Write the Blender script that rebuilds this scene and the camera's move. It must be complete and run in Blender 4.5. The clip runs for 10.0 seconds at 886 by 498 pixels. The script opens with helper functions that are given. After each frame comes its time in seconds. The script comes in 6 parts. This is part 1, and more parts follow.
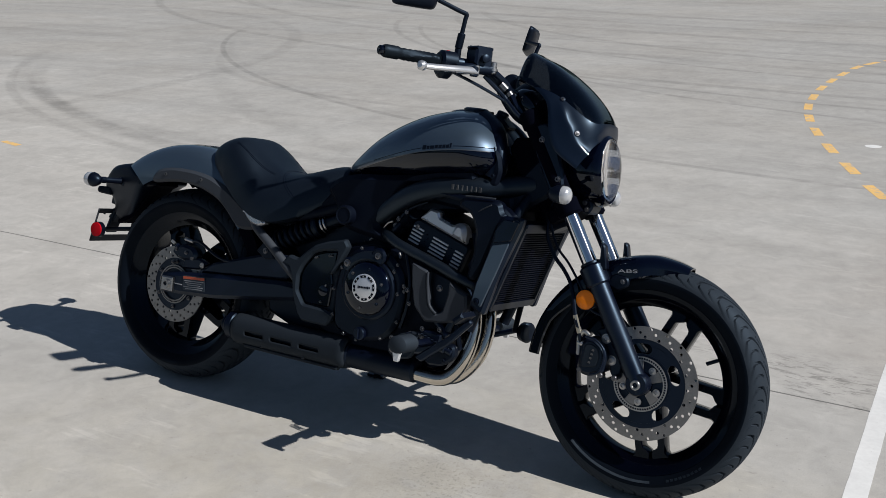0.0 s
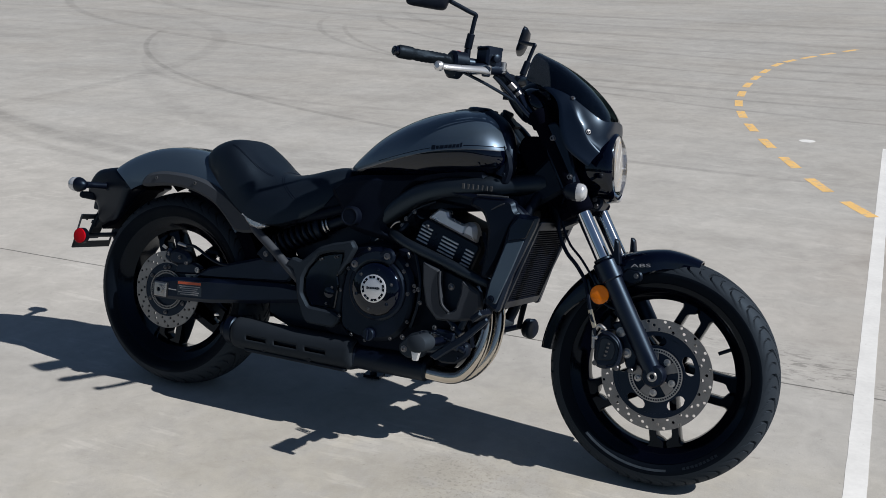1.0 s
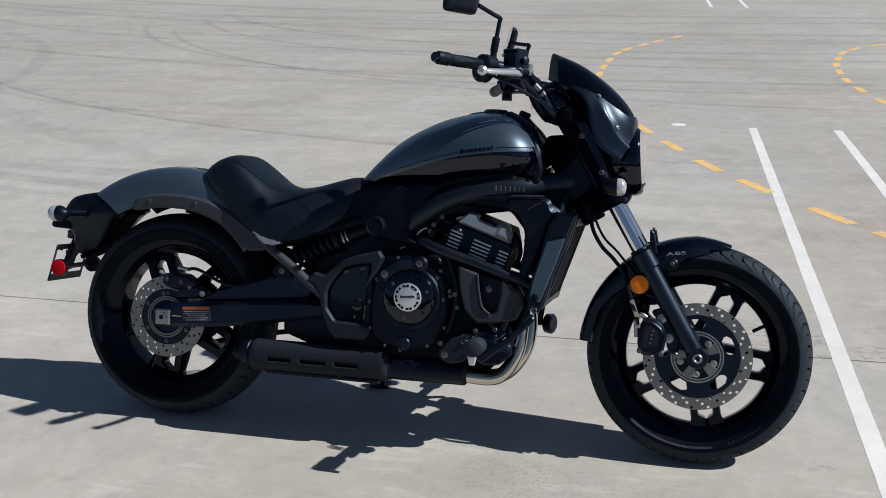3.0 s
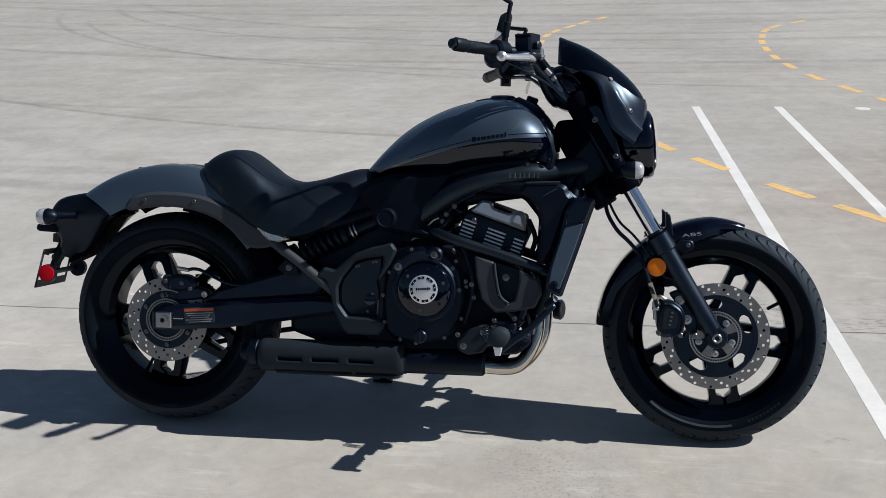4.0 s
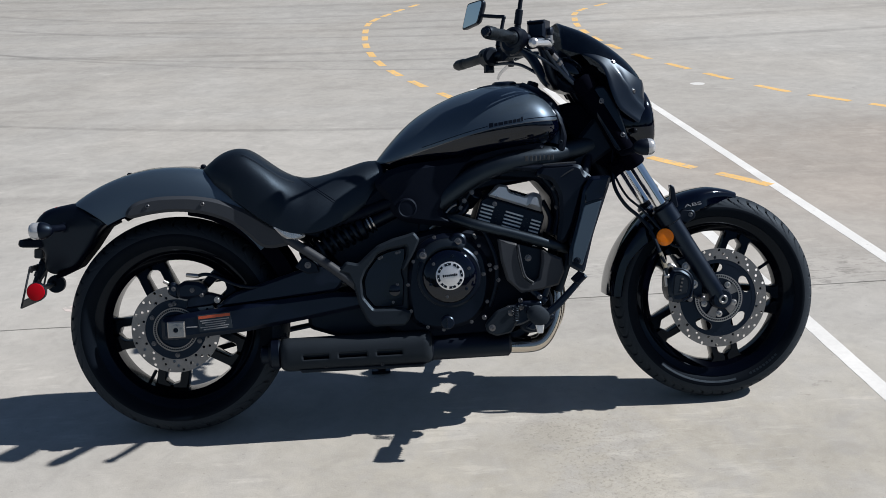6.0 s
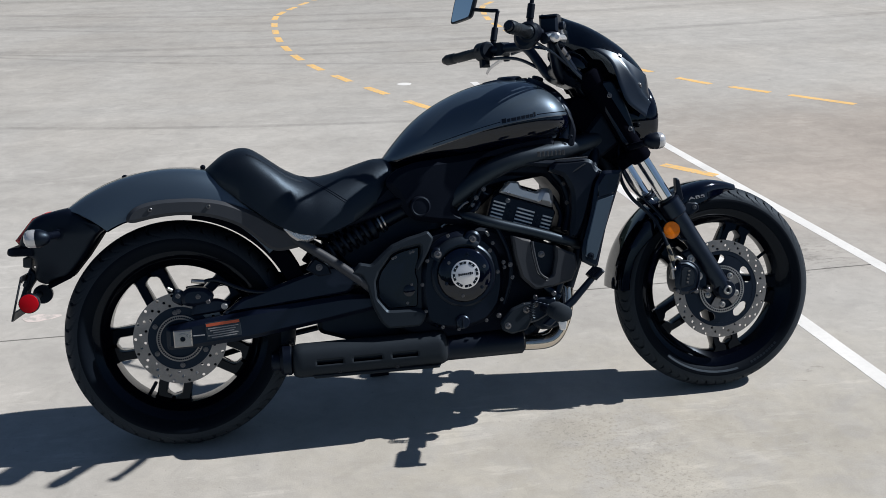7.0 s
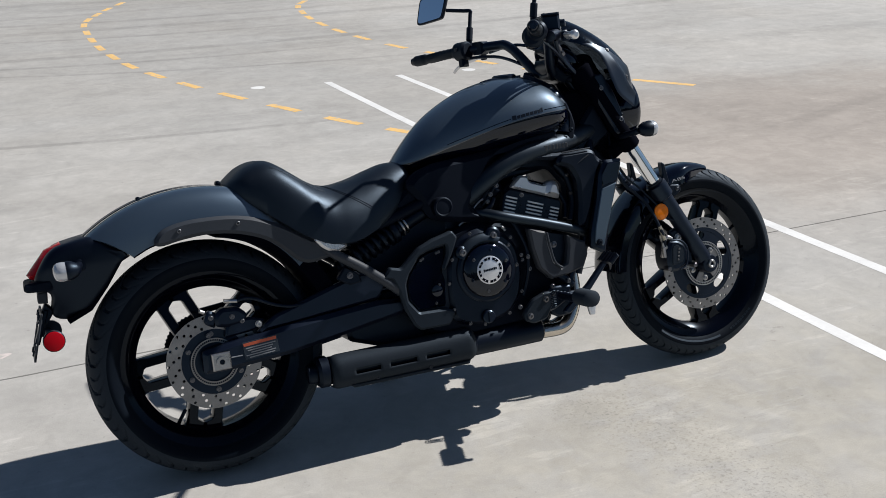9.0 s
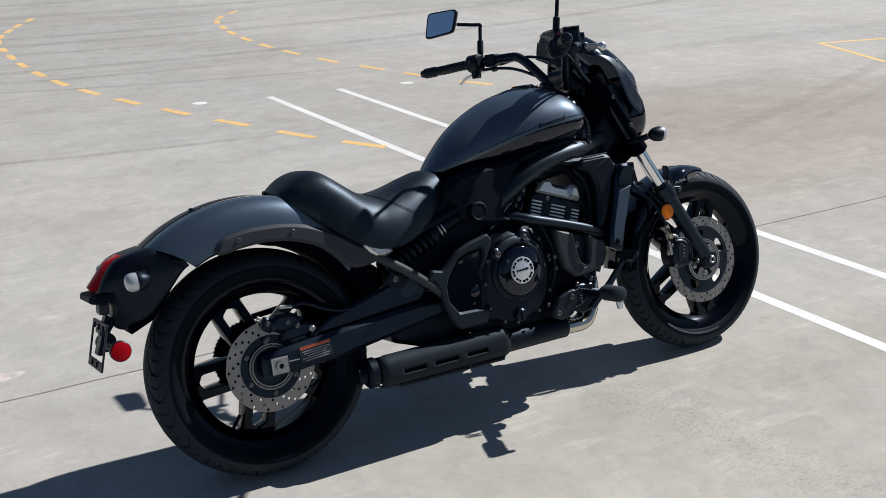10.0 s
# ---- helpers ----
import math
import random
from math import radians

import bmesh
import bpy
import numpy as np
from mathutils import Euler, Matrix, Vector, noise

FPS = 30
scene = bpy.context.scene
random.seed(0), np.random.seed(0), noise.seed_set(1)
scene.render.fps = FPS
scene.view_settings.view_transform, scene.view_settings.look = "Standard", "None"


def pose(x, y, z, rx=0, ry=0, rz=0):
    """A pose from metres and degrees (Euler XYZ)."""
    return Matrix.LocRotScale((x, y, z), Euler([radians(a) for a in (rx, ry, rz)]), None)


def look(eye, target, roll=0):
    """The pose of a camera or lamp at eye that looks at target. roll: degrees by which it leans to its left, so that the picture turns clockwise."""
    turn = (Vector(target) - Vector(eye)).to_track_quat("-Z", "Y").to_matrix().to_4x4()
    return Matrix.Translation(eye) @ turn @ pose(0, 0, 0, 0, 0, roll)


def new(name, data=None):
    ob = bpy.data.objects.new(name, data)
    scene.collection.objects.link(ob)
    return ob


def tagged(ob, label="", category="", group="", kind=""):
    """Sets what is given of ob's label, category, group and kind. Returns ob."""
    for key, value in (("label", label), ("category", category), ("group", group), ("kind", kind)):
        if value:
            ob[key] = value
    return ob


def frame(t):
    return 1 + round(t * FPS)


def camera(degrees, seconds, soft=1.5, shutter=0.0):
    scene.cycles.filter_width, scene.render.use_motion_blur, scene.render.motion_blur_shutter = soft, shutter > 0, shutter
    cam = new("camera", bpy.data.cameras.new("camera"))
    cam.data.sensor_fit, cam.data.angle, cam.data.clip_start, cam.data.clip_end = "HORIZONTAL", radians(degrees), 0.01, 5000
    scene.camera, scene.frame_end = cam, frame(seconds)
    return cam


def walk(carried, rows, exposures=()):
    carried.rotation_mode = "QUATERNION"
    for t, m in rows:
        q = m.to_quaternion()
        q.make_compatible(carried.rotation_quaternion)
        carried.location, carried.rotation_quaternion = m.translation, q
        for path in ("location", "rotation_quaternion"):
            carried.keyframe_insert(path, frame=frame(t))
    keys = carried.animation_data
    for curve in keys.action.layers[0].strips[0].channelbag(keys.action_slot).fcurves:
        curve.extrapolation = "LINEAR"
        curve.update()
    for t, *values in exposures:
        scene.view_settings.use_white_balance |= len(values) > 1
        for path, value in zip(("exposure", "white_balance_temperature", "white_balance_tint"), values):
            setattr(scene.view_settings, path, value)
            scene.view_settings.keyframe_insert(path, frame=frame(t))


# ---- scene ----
from mathutils import geometry

cam = camera(46.4, 10.0, soft=0.5)
PATH = [
    (0, (2.346, -2.3, 1.427), (1.388, -0.646, 0.837), -0.2),
    (0.5, (2.216, -2.403, 1.427), (1.349, -0.699, 0.838), 0.1),
    (1, (2.111, -2.445, 1.432), (1.306, -0.712, 0.841), 0.1),
    (1.5, (1.987, -2.438, 1.423), (1.224, -0.69, 0.821), -0.3),
    (2, (1.875, -2.448, 1.443), (1.196, -0.67, 0.827), -0.5),
    (2.5, (1.707, -2.542, 1.451), (1.151, -0.721, 0.839), -0.5),
    (3, (1.527, -2.647, 1.456), (1.066, -0.796, 0.858), -1.0),
    (4.5, (1.072, -2.658, 1.468), (0.876, -0.774, 0.825), -1.6),
    (5, (0.86, -2.742, 1.481), (0.784, -0.851, 0.834), -1.5),
    (5.5, (0.706, -2.756, 1.484), (0.732, -0.866, 0.833), -1.8),
    (7, (0.219, -2.62, 1.488), (0.566, -0.769, 0.812), -0.9),
    (7.5, (-0.014, -2.644, 1.508), (0.45, -0.82, 0.834), -0.7),
    (8, (-0.167, -2.587, 1.497), (0.38, -0.787, 0.819), -1.5),
    (8.5, (-0.274, -2.498, 1.517), (0.36, -0.731, 0.827), -2.0),
    (9, (-0.431, -2.454, 1.521), (0.317, -0.732, 0.831), -1.3),
    (9.5, (-0.675, -2.445, 1.542), (0.179, -0.768, 0.866), -0.7),
    (10, (-0.859, -2.389, 1.545), (0.079, -0.753, 0.876), -0.8),
]
walk(cam, [(t, look(eye, target, roll)) for t, eye, target, roll in PATH],
     exposures=[(0.0, 0.02), (1.5, 0.08), (3.0, 0.12), (5.0, 0.22), (7.5, 0.27), (10.0, 0.25)])

# ---- light ----
SUN_FROM = Vector((1.09, 0.045, 1.0)).normalized()
world = bpy.data.worlds.new("sky")
scene.world = world
world.use_nodes = True
wn = world.node_tree
sky = wn.nodes.new("ShaderNodeTexSky")
sky.sky_type = "NISHITA"
sky.sun_disc = False
sky.sun_elevation = math.asin(SUN_FROM.z)
sky.sun_rotation = math.atan2(SUN_FROM.x, SUN_FROM.y)
sky.air_density = 1.0
sky.dust_density = 0.2
sky.ozone_density = 2.2
wn.nodes["Background"].inputs["Strength"].default_value = 0.043
wn.links.new(sky.outputs["Color"], wn.nodes["Background"].inputs["Color"])
sun_data = bpy.data.lights.new("sun", "SUN")
sun_data.energy = 5.0
sun_data.angle = radians(0.55)
sun_data.color = (1.0, 0.972, 0.945)
sun = new("sun", sun_data)
sun.matrix_world = look(SUN_FROM * 20, (0, 0, 0))

# ---- materials ----


def material(name, base, rough=0.5, metal=0.0, coat=0.0, grain=0.0, grain_scale=300.0, blotch=0.0, blotch_scale=8.0,
             bump=0.0, rough_var=0.1, spec=0.5, coat_rough=0.04):
    """A surface with fine grain, larger blotches, uneven gloss and fine relief."""
    m = bpy.data.materials.new(name)
    m.use_nodes = True
    nt = m.node_tree
    b = nt.nodes["Principled BSDF"]
    b.inputs["Roughness"].default_value = rough
    b.inputs["Metallic"].default_value = metal
    b.inputs["Coat Weight"].default_value = coat
    b.inputs["Coat Roughness"].default_value = coat_rough
    b.inputs["Specular IOR Level"].default_value = spec
    if max(base) < 0.05:  # blue put into blacks and their sheen, in place of reflected sky
        cast = 2.3 if max(base) < 0.004 else 1.12
        base = (base[0] * 0.85, base[1], base[2] * cast)
        b.inputs["Specular Tint"].default_value = (0.50, 0.73, 1.0, 1.0)
    tc = nt.nodes.new("ShaderNodeTexCoord")
    fine = nt.nodes.new("ShaderNodeTexNoise")
    fine.inputs["Scale"].default_value = grain_scale
    fine.inputs["Detail"].default_value = 4
    wide = nt.nodes.new("ShaderNodeTexNoise")
    wide.inputs["Scale"].default_value = blotch_scale
    wide.inputs["Detail"].default_value = 5
    for n in (fine, wide):
        nt.links.new(tc.outputs["Object"], n.inputs["Vector"])
    total = nt.nodes.new("ShaderNodeMath")
    total.operation = "MULTIPLY_ADD"
    nt.links.new(fine.outputs["Fac"], total.inputs[0])
    total.inputs[1].default_value = grain * 2
    more = nt.nodes.new("ShaderNodeMath")
    more.operation = "MULTIPLY_ADD"
    nt.links.new(wide.outputs["Fac"], more.inputs[0])
    more.inputs[1].default_value = blotch * 2
    more.inputs[2].default_value = 1 - grain - blotch
    nt.links.new(more.outputs[0], total.inputs[2])
    mul = nt.nodes.new("ShaderNodeVectorMath")
    mul.operation = "SCALE"
    mul.inputs[0].default_value = base
    nt.links.new(total.outputs[0], mul.inputs["Scale"])
    nt.links.new(mul.outputs[0], b.inputs["Base Color"])
    rr = nt.nodes.new("ShaderNodeMapRange")
    rr.inputs["To Min"].default_value = max(0.0, rough - rough_var)
    rr.inputs["To Max"].default_value = min(1.0, rough + rough_var)
    rr.inputs["From Min"].default_value, rr.inputs["From Max"].default_value = 0.3, 0.7
    nt.links.new(wide.outputs["Fac"], rr.inputs["Value"])
    nt.links.new(rr.outputs[0], b.inputs["Roughness"])
    if bump:
        bm_ = nt.nodes.new("ShaderNodeBump")
        bm_.inputs["Strength"].default_value = bump
        bm_.inputs["Distance"].default_value = 0.001
        nt.links.new(fine.outputs["Fac"], bm_.inputs["Height"])
        nt.links.new(bm_.outputs[0], b.inputs["Normal"])
    return m


GLOSS = material("gloss_black_paint", (0.0006, 0.0011, 0.0024), 0.09, coat=0.65, spec=0.2, rough_var=0.03, blotch=0.1)
GRAPHITE = material("graphite_metallic_paint", (0.060, 0.092, 0.132), 0.43, metal=0.62, coat=1.0, grain=0.25, grain_scale=2500, rough_var=0.04)
SILVER = material("silver_stripe", (0.10, 0.105, 0.11), 0.3, metal=0.4, coat=0.8)
SATIN = material("satin_black_paint", (0.0016, 0.0024, 0.0038), 0.38, blotch=0.2, grain=0.1, bump=0.08, grain_scale=900, spec=0.48)
CHARCOAL = material("charcoal_plastic", (0.034, 0.040, 0.050), 0.5, blotch=0.15, grain=0.15, bump=0.15, grain_scale=1500, spec=0.2)
MUFFLER = material("matte_black_heat_paint", (0.0165, 0.0175, 0.020), 0.6, blotch=0.2, grain=0.25, bump=0.3, grain_scale=1300, spec=0.2)
DARK = material("black_plastic", (0.0010, 0.0014, 0.0024), 0.45, blotch=0.2, bump=0.1, grain_scale=800, spec=0.32)
ENGINE = material("black_engine_enamel", (0.0010, 0.0014, 0.0026), 0.37, blotch=0.25, grain=0.1, bump=0.2, grain_scale=600, spec=0.36)
TREAD = material("tyre_tread", (0.024, 0.0255, 0.029), 0.66, blotch=0.3, blotch_scale=14, grain=0.2, bump=0.25, grain_scale=700, spec=0.2)
RUBBER = material("tyre_rubber", (0.0026, 0.0034, 0.0056), 0.62, blotch=0.3, blotch_scale=14, grain=0.2, bump=0.25, grain_scale=700, spec=0.12)
COWL = material("black_cowl_paint", (0.0024, 0.0046, 0.0105), 0.36, coat=0.20, spec=0.33, rough_var=0.04, blotch=0.1, coat_rough=0.10)
SCUFF = material("rubbed_rubber", (0.032, 0.033, 0.036), 0.6, blotch=0.5, blotch_scale=40, grain=0.3, grain_scale=300)
TREE = material("dark_foliage", (0.026, 0.034, 0.030), 0.9, blotch=0.6, blotch_scale=0.4, grain=0.3, grain_scale=3.0, spec=0.05)
LINER = material("matte_black_liner", (0.002, 0.002, 0.0022), 0.95, spec=0.03, grain=0.2)
MATTE = material("matte_black_casting", (0.0012, 0.0016, 0.0026), 0.62, blotch=0.2, grain=0.15, bump=0.15, grain_scale=700, spec=0.18)
CABLE = material("glossy_cable_sheath", (0.002, 0.0024, 0.0032), 0.28, blotch=0.2, spec=0.6)
GRIP = material("grip_rubber", (0.0042, 0.0048, 0.006), 0.5, bump=0.3, grain_scale=900, spec=0.28)
LEATHER = material("seat_vinyl", (0.0042, 0.0054, 0.0080), 0.44, blotch=0.2, grain=0.2, bump=0.3, grain_scale=620, rough_var=0.06, spec=0.42)
TUBING = material("textured_black_tube", (0.0045, 0.0055, 0.0075), 0.42, blotch=0.15, grain=0.15, bump=0.12, grain_scale=1500, spec=0.5)
REFLECTOR = material("lamp_reflector", (0.42, 0.46, 0.53), 0.12, metal=1.0, rough_var=0.04)
CHROME = material("chrome", (0.75, 0.77, 0.8), 0.07, metal=1.0, rough_var=0.03)
STEEL = material("brushed_steel", (0.42, 0.42, 0.42), 0.34, metal=1.0, grain=0.2, blotch=0.15, bump=0.1, grain_scale=500)
DISC = material("brake_disc_steel", (0.27, 0.266, 0.264), 0.38, metal=0.95, grain=0.25, blotch=0.2, blotch_scale=20, bump=0.15, grain_scale=450)
PIPE = material("heat_tinted_stainless", (0.62, 0.57, 0.50), 0.20, metal=1.0, blotch=0.25, blotch_scale=12, rough_var=0.1)
ALLOY = material("cast_alloy", (0.64, 0.65, 0.67), 0.32, metal=0.8, grain=0.15, bump=0.15, grain_scale=700)
BADGE = material("badge_silver", (0.70, 0.72, 0.75), 0.35, metal=0.6, grain=0.1)
BOLT = material("zinc_bolt", (0.17, 0.17, 0.18), 0.36, metal=1.0)
RIM = material("gloss_black_wheel", (0.0008, 0.001, 0.0014), 0.15, coat=0.12, spec=0.15, blotch=0.15, rough_var=0.06)
DECAL = material("pale_grey_print", (0.2, 0.21, 0.23), 0.5)
DECAL_DIM = material("dim_grey_print", (0.06, 0.062, 0.066), 0.5)
ORANGE = material("orange_print", (0.42, 0.075, 0.03), 0.5)
LABEL = material("label_black", (0.025, 0.026, 0.028), 0.45)
BRASS = material("cable_end_metal", (0.4, 0.38, 0.32), 0.35, metal=0.9)


def lens(name, colour, rough=0.12, through_=0.55):
    m = material(name, colour, rough, coat=1.0, rough_var=0.03, bump=0.5, grain_scale=350)
    b = m.node_tree.nodes["Principled BSDF"]
    b.inputs["Transmission Weight"].default_value = through_
    b.inputs["IOR"].default_value = 1.45
    return m


AMBER = lens("amber_lens", (0.78, 0.19, 0.003), 0.25, 0.0)
AMBER.node_tree.nodes["Principled BSDF"].inputs["Coat Weight"].default_value = 0.4
AMBER.node_tree.nodes["Principled BSDF"].inputs["Specular IOR Level"].default_value = 0.2
RED = lens("red_lens", (0.40, 0.005, 0.012), 0.25, 0.0)
RED.node_tree.nodes["Principled BSDF"].inputs["Coat Weight"].default_value = 0.03
RED.node_tree.nodes["Principled BSDF"].inputs["Specular IOR Level"].default_value = 0.05
CLEAR = material("clear_lens", (1.0, 1.0, 1.0), 0.0, rough_var=0.0)
CLEAR.node_tree.nodes["Principled BSDF"].inputs["Transmission Weight"].default_value = 1.0
CLEAR.node_tree.nodes["Principled BSDF"].inputs["IOR"].default_value = 1.12
# the blue in this base colour deepens the reflected sky
MIRROR = material("mirror_glass", (0.50, 0.60, 0.74), 0.02, metal=1.0, rough_var=0.0)
TINT = material("smoked_windscreen", (0.030, 0.033, 0.038), 0.05, rough_var=0.02, spec=0.5)
TINT.node_tree.nodes["Principled BSDF"].inputs["Transmission Weight"].default_value = 1.0
TINT.node_tree.nodes["Principled BSDF"].inputs["IOR"].default_value = 1.5
SIGNAL = material("signal_lens", (0.48, 0.50, 0.53), 0.16, metal=0.35, coat=1.0, bump=0.6, grain_scale=260)
SMOKE = material("dark_grey_plastic", (0.0155, 0.0175, 0.0212), 0.5, blotch=0.15, grain=0.15, bump=0.15, grain_scale=1500, spec=0.2)


def concrete():
    """Pale weathered concrete: broad cloudy stains, fine speckle, dark rubbed tyre arcs."""
    m = bpy.data.materials.new("concrete")
    m.use_nodes = True
    nt = m.node_tree
    nodes, links = nt.nodes, nt.links
    b = nodes["Principled BSDF"]
    tc = nodes.new("ShaderNodeTexCoord")

    def noise_(scale, detail=5, rough=0.55, dist=0.0, stretch=None):
        n = nodes.new("ShaderNodeTexNoise")
        n.inputs["Scale"].default_value = scale
        n.inputs["Detail"].default_value = detail
        n.inputs["Roughness"].default_value = rough
        n.inputs["Distortion"].default_value = dist
        if stretch:
            mp = nodes.new("ShaderNodeMapping")
            mp.inputs["Scale"].default_value = stretch
            links.new(tc.outputs["Object"], mp.inputs["Vector"])
            links.new(mp.outputs[0], n.inputs["Vector"])
        else:
            links.new(tc.outputs["Object"], n.inputs["Vector"])
        return n.outputs["Fac"]

    def ramp(v, lo, hi, a, c):
        r = nodes.new("ShaderNodeMapRange")
        r.interpolation_type = "SMOOTHSTEP"
        for k, x in zip(("From Min", "From Max", "To Min", "To Max"), (lo, hi, a, c)):
            r.inputs[k].default_value = x
        links.new(v, r.inputs["Value"])
        return r.outputs[0]

    def op(kind, a, c):
        n = nodes.new("ShaderNodeMath")
        n.operation = kind
        for i, v in enumerate((a, c)):
            if isinstance(v, (int, float)):
                n.inputs[i].default_value = v
            else:
                links.new(v, n.inputs[i])
        return n.outputs[0]

    value = ramp(noise_(0.35, 6, 0.6, 0.6), 0.3, 0.7, 0.915, 1.06)
    value = op("MULTIPLY", value, ramp(noise_(2.2, 8, 0.65, 0.4), 0.3, 0.7, 0.94, 1.045))
    value = op("MULTIPLY", value, ramp(noise_(28, 6, 0.6), 0.28, 0.72, 0.965, 1.03))
    value = op("MULTIPLY", value, ramp(noise_(240, 3, 0.6), 0.25, 0.75, 0.94, 1.05))
    # long faint rubbed streaks, along the lanes
    value = op("MULTIPLY", value, ramp(noise_(1.0, 4, 0.5, 0.2, (0.12, 2.2, 1)), 0.45, 0.72, 1.0, 0.91))
    # small dark pits and specks
    value = op("MULTIPLY", value, ramp(noise_(70, 2, 0.5), 0.26, 0.31, 0.80, 1.0))
    # worn, rough patch
    value = op("MULTIPLY", value, ramp(op("MULTIPLY", noise_(1.1, 4), noise_(70, 5, 0.7)), 0.34, 0.44, 1.0, 0.93))
    sep = nodes.new("ShaderNodeSeparateXYZ")
    links.new(tc.outputs["Object"], sep.inputs[0])
    patch = noise_(3.0, 6, 0.7)
    for cx, cy, radius, width, strength, *span in TYRE_ARCS:
        dx = op("SUBTRACT", sep.outputs["X"], cx)
        dy = op("SUBTRACT", sep.outputs["Y"], cy)
        d = op("SQRT", op("ADD", op("MULTIPLY", dx, dx), op("MULTIPLY", dy, dy)), 0)
        off = op("ABSOLUTE", op("SUBTRACT", d, radius), 0)
        mask = op("MULTIPLY", ramp(off, width * 0.35, width, strength, 0.0), ramp(patch, 0.32, 0.62, 0.35, 1.0))
        if span:
            mask = op("MULTIPLY", mask, op("MULTIPLY", op("MULTIPLY", ramp(sep.outputs["X"], span[0] - 0.8, span[0] + 0.8, 0.0, 1.0), ramp(sep.outputs["X"], span[1] - 0.8, span[1] + 0.8, 1.0, 0.0)), ramp(sep.outputs["Y"], span[2] - 1.5, span[2] + 1.0, 1.0, 0.0)))
        value = op("MULTIPLY", value, op("SUBTRACT", 1.0, mask))
    # broad brown stain on the far side, under the yellow curve
    dx = op("MULTIPLY", op("SUBTRACT", sep.outputs["X"], 4.6), 0.36)
    dy = op("MULTIPLY", op("SUBTRACT", sep.outputs["Y"], 2.3), 0.60)
    dist = op("SQRT", op("ADD", op("MULTIPLY", dx, dx), op("MULTIPLY", dy, dy)), 0)
    stain = ramp(op("ADD", dist, op("MULTIPLY", noise_(0.9, 6, 0.65, 0.5), 0.9)), 0.75, 1.75, 1.0, 0.0)
    value = op("MULTIPLY", value, op("SUBTRACT", 1.0, op("MULTIPLY", stain, 0.14)))
    value = op("MULTIPLY", value, ramp(noise_(7.5, 7, 0.7, 0.6), 0.32, 0.68, 0.925, 1.06))
    # slightly lighter near by, darker over the far lanes behind the white lines
    far_tone = op("MULTIPLY", ramp(op("ADD", sep.outputs["X"], op("MULTIPLY", noise_(0.6, 5, 0.6), 2.0)), 2.5, 6.0, 1.0, 0.0), ramp(op("ADD", sep.outputs["Y"], op("MULTIPLY", noise_(0.8, 6, 0.65, 0.5), 2.0)), 1.5, 10.0, 0.05, -0.095))
    value = op("MULTIPLY", value, op("ADD", 1.0, far_tone))
    # pale, warmer concrete on the near side
    dx = op("MULTIPLY", op("SUBTRACT", sep.outputs["X"], 1.5), 0.45)
    dy = op("MULTIPLY", op("SUBTRACT", sep.outputs["Y"], -0.7), 0.75)
    dist = op("SQRT", op("ADD", op("MULTIPLY", dx, dx), op("MULTIPLY", dy, dy)), 0)
    pale = ramp(op("ADD", dist, op("MULTIPLY", noise_(1.7, 6, 0.65, 0.6), 0.8)), 0.75, 1.5, 1.0, 0.0)
    value = op("MULTIPLY", value, op("ADD", 1.0, op("MULTIPLY", pale, -0.04)))
    # a trail of exposed aggregate on the near side
    bend = op("ABSOLUTE", op("SUBTRACT", sep.outputs["X"], op("ADD", 1.09, op("MULTIPLY", sep.outputs["Y"], -0.19))), 0)
    trail = op("MULTIPLY", ramp(op("ADD", bend, op("MULTIPLY", noise_(5.0, 5, 0.6), 0.16)), 0.12, 0.36, 1.0, 0.0), ramp(sep.outputs["Y"], -0.1, 0.05, 1.0, 0.0))
    value = op("MULTIPLY", value, op("SUBTRACT", 1.0, op("MULTIPLY", trail, ramp(noise_(85, 4, 0.65, 0.4), 0.50, 0.68, 0.0, 0.26))))
    # crumbled edge along the joint past the front wheel
    along = op("MULTIPLY", ramp(sep.outputs["X"], 1.1, 1.5, 0.0, 1.0), ramp(sep.outputs["X"], 2.3, 2.9, 1.0, 0.0))
    near_joint = op("MULTIPLY", ramp(op("ABSOLUTE", op("SUBTRACT", sep.outputs["Y"], 1.02), 0), 0.06, 0.30, 1.0, 0.0), op("MULTIPLY", along, ramp(noise_(2.6, 4), 0.38, 0.55, 0.0, 1.0)))
    value = op("MULTIPLY", value, op("SUBTRACT", 1.0, op("MULTIPLY", near_joint, ramp(noise_(30, 6, 0.72, 0.6, (0.5, 1.5, 1)), 0.50, 0.60, 0.0, 0.36))))
    # a few scattered dark scuffs
    value = op("MULTIPLY", value, op("SUBTRACT", 1.0, op("MULTIPLY", ramp(noise_(11, 5, 0.7, 0.8, (0.6, 1.8, 1)), 0.66, 0.73, 0.0, 0.22), ramp(noise_(0.9, 4), 0.45, 0.6, 0.0, 1.0))))
    # pale scuffs
    value = op("MULTIPLY", value, ramp(op("MULTIPLY", noise_(2.0, 5, 0.6, 0.8), noise_(9.0, 6, 0.75, 0.3, (0.35, 2.4, 1))), 0.31, 0.38, 1.0, 1.13))
    tone = nodes.new("ShaderNodeMix")
    tone.data_type = "RGBA"
    tone.inputs["A"].default_value = (0.415, 0.405, 0.383, 1)
    tone.inputs["B"].default_value = (0.405, 0.380, 0.342, 1)
    links.new(op("MAXIMUM", ramp(noise_(0.5, 5, 0.6, 0.5), 0.35, 0.65, 0, 0.4), stain), tone.inputs["Factor"])
    out = nodes.new("ShaderNodeVectorMath")
    out.operation = "SCALE"
    hue = nodes.new("ShaderNodeMix")
    hue.data_type = "RGBA"
